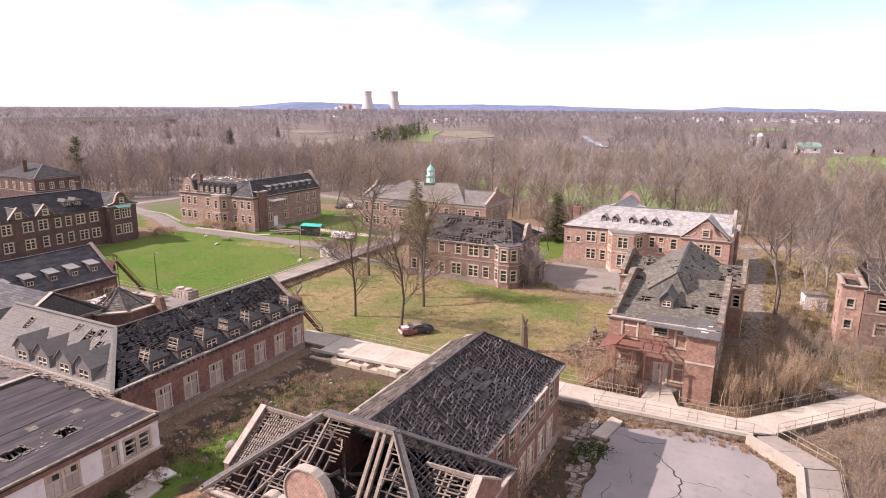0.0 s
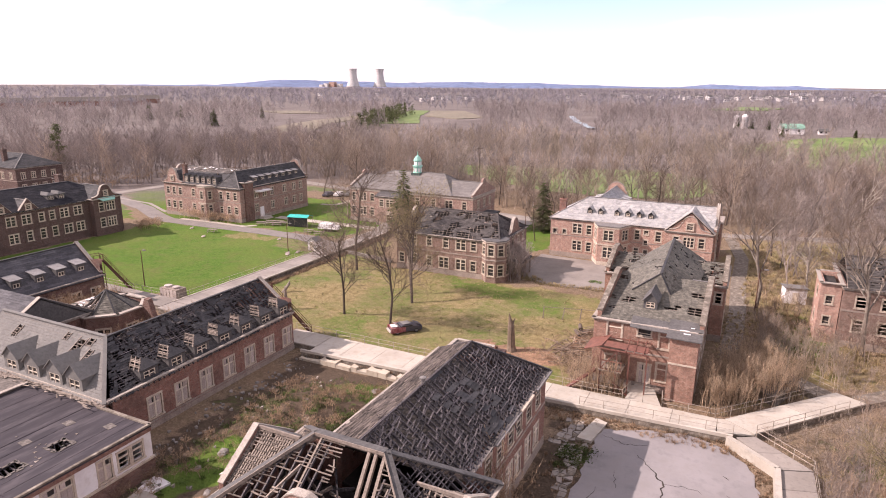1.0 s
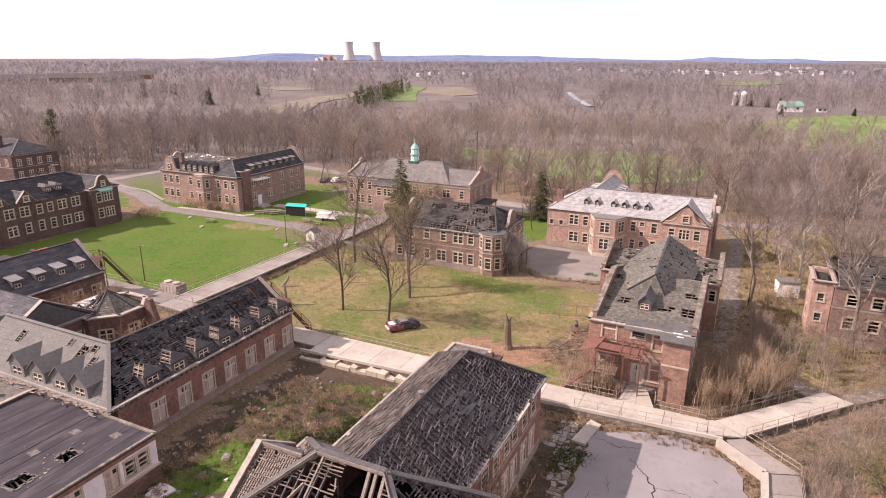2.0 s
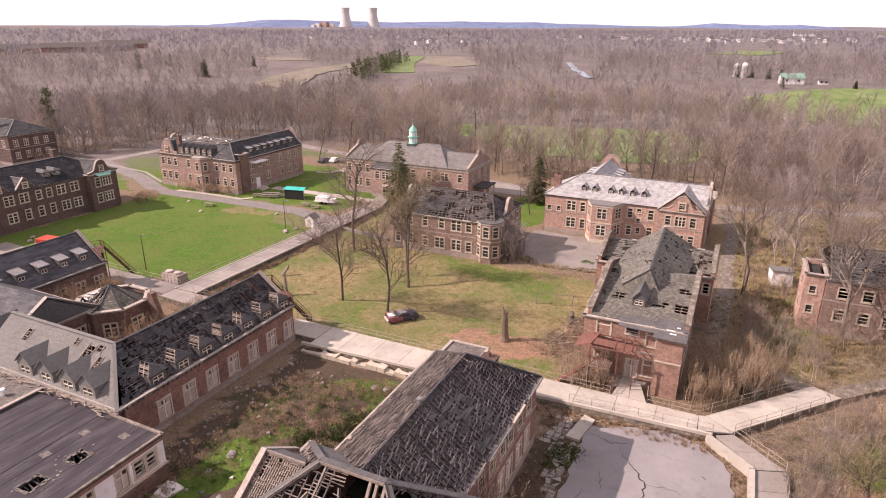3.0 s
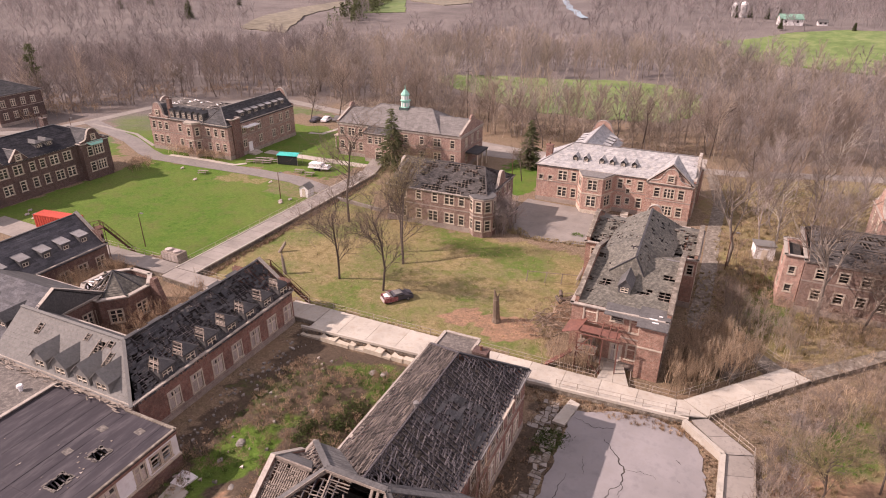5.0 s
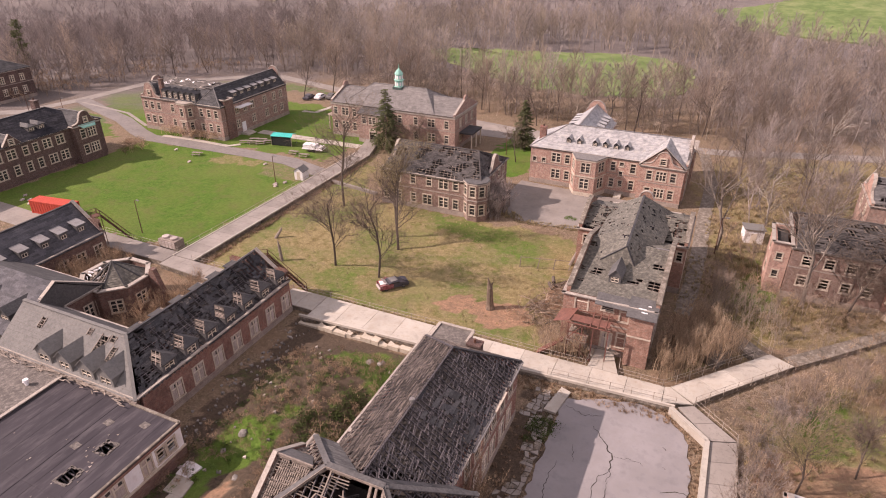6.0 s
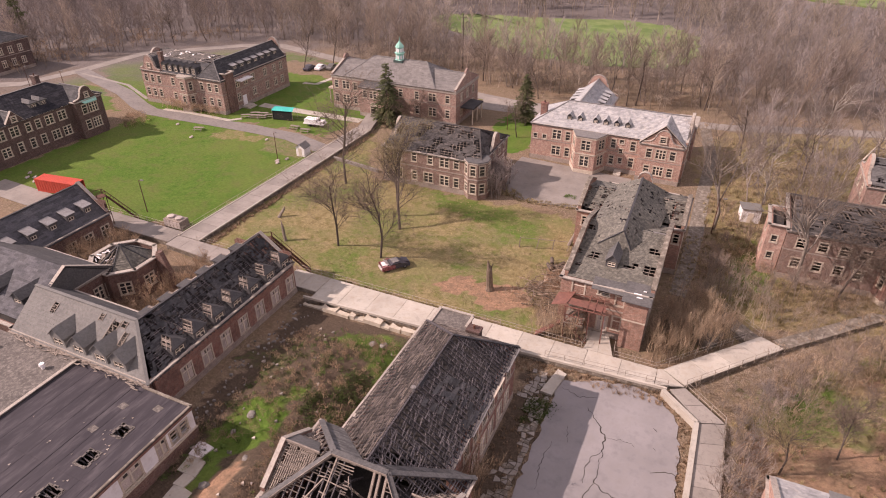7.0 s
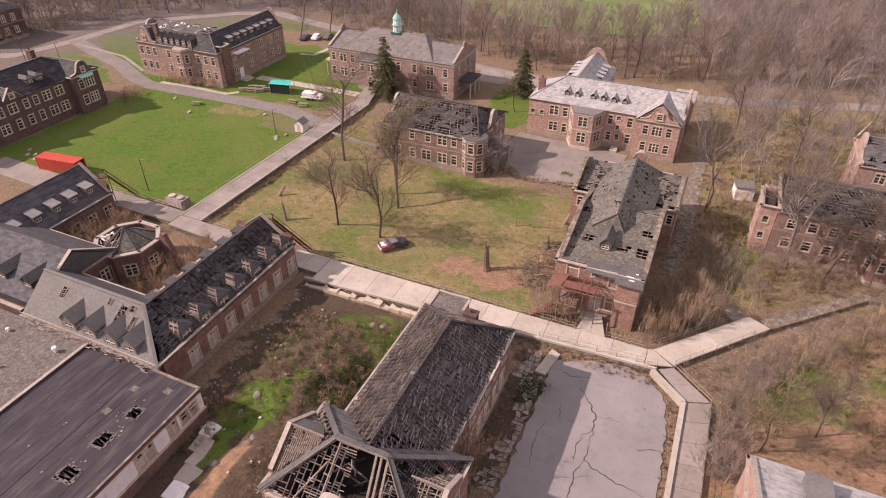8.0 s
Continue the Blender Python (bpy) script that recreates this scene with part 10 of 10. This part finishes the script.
def picnic_table(at, turn):
    t = thing("picnic_table", (*at, 0), "weathered timber picnic table on the grass", "table", group="picnic tables", turn=turn)
    m = WORLD[t]
    for i in range(4):
        part("top_board", Geo().box((-1.1, -0.4 + 0.2 * i, 0.72), (1.1, -0.22 + 0.2 * i, 0.77)), TIMBER, t, at=m)
    for y in (-0.8, 0.6):
        part("bench", Geo().box((-1.1, y, 0.42), (1.1, y + 0.24, 0.47)), TIMBER, t, at=m)
    for x in (-0.8, 0.8):
        for s_ in (-1, 1):
            part("leg", Geo().beam((x, s_ * 0.25, 0.72), (x, s_ * 0.75, 0), 0.1, 0.06), TIMBER, t, at=m)


for at_, tu in (((-107.9, 101.4), 15), ((-88.3, 111.3), 5), ((-85.0, 110.6), 12), ((-103.6, 112.6), 30), ((-101.4, 113.2), 22), ((-99.6, 113.6), 30), ((-102.5, 114.8), 25), ((-100.4, 115.4), 20), ((-98.4, 115.0), 30)):
    picnic_table(at_, tu)
# plywood, rubble and litter along the ruined ranges
rnd = random.Random(91)
for i in range(110):
    x, y, s_ = rnd.triangular(-48.4, -42.5, -47.5), rnd.uniform(33, 57), rnd.uniform(0.05, 0.24)
    a = [rnd.uniform(0.5, 1.2) * s_ for _ in range(6)]
    solid("rubble", Geo().slab([(x + r_ * math.cos(1.05 * j), y + r_ * math.sin(1.05 * j), rnd.uniform(0.1, 0.25) + float(land(np.float64(x), np.float64(y)))) for j, r_ in enumerate(a)], (0, 0, -0.35)), RUBBLE if i % 3 else CONCRETE_OLD, "pale lump of rubble beside the dormered range", "rubble", group="rubble by the range")
for x, y, s_ in ((-40.3, 36.8, 0.55), (-38.4, 27.2, 0.5), (-40.6, 34.0, 0.35), (-33.8, 52.6, 0.5), (-32.4, 53.0, 0.55), (-36.8, 31.5, 0.35)):
    g = Geo().lathe([(s_ * 0.9, 0), (s_, s_ * 0.35), (s_ * 0.7, s_ * 0.7), (s_ * 0.2, s_ * 0.8)], 7, (x, y, float(land(np.float64(x), np.float64(y))) - 0.05))
    g.v = [(a + rnd.uniform(-0.12, 0.12), b + rnd.uniform(-0.12, 0.12), c) for a, b, c in g.v]
    solid("boulder", g, RUBBLE, "grey boulder of broken masonry in weeds", "rubble", group="boulders")
for i, (x, y) in enumerate(((-120.5, 68.0), (-119.2, 68.6), (-122, 69.6), (-117.6, 67.4), (-115.1, 102.1), (-106.4, 97.3), (-80.8, 94.7), (-79.5, 96.2), (-80.1, 93.9), (-90.0, 103.0))):
    w_ = rnd.uniform(0.2, 0.45)
    g = Geo().slab([(x - w_, y - 0.3, 0.12), (x + w_ * 0.8, y - 0.4, 0.16), (x + w_, y + 0.35, 0.3), (x - w_ * 0.7, y + 0.3, 0.22)], (0, 0, -0.1)).slab([(x - 0.3, y - 0.1, 0.3), (x + 0.4, y, 0.34), (x + 0.2, y + 0.4, 0.42)], (0.05, 0, -0.3))
    solid("refuse", g, BOARD, "pale scrap of refuse lying on the grass", "refuse", group="scraps on the lawn")
g = Geo()
for i in range(110):
    x, y = rnd.uniform(-71, -50), rnd.triangular(31.0, 32.3, 32.0)
    a, ln = rnd.uniform(0, 3.1), rnd.uniform(0.4, 1.3)
    g.beam((x, y, 4.93), (x + math.cos(a) * ln, y + 0.3 * math.sin(a) * ln, 4.98), 0.12, 0.04)
ob = solid("roof_debris", g, TIMBER, "splintered eaves boards lying on the flat roof", "debris", kind="stuff")
ds = thing("debris_strip", (-41, 24, 0), "pale broken concrete strip beside the annex", "paving")
rnd = random.Random(15)
y = 20.0
while y < 31.4:
    ln, w_, x = rnd.uniform(0.9, 2.2), rnd.uniform(0.7, 1.1) * (1 - max(0, y - 28) * 0.12), -39.7 - 0.3 * (y - 22.4) + rnd.uniform(-0.2, 0.2)
    part("paving_piece", Geo().slab([(x - w_, y, 0.14), (x + w_ + rnd.uniform(-0.3, 0.2), y + 0.05, 0.17), (x + w_ + rnd.uniform(-0.2, 0.3), y + ln - 0.06, 0.16), (x + rnd.uniform(-0.3, 0.3), y + ln + 0.1, 0.15), (x - w_ + rnd.uniform(-0.3, 0.3), y + ln - 0.04, 0.13)], (0, 0, -0.3)), WHITE if rnd.random() < 0.4 else CONCRETE, ds)
    y += ln
rnd = random.Random(14)
for i in range(46):
    x, y = rnd.uniform(-45, -28), rnd.uniform(24, 53)
    z, w_ = float(land(np.float64(x), np.float64(y))), rnd.uniform(0.08, 0.3)
    solid("scrap", Geo().slab([(x - w_, y - w_ * 0.5, z + 0.1), (x + w_, y - w_ * 0.3, z + 0.22), (x + w_ * 0.6, y + w_ * 0.7, z + 0.3), (x - w_ * 0.5, y + w_ * 0.5, z + 0.18)], (0, 0, -0.3)), (COPING, BOARD, RUBBLE)[i % 3],
          "pale broken scrap among briars on the mound", "rubble", group="scraps on the mound")
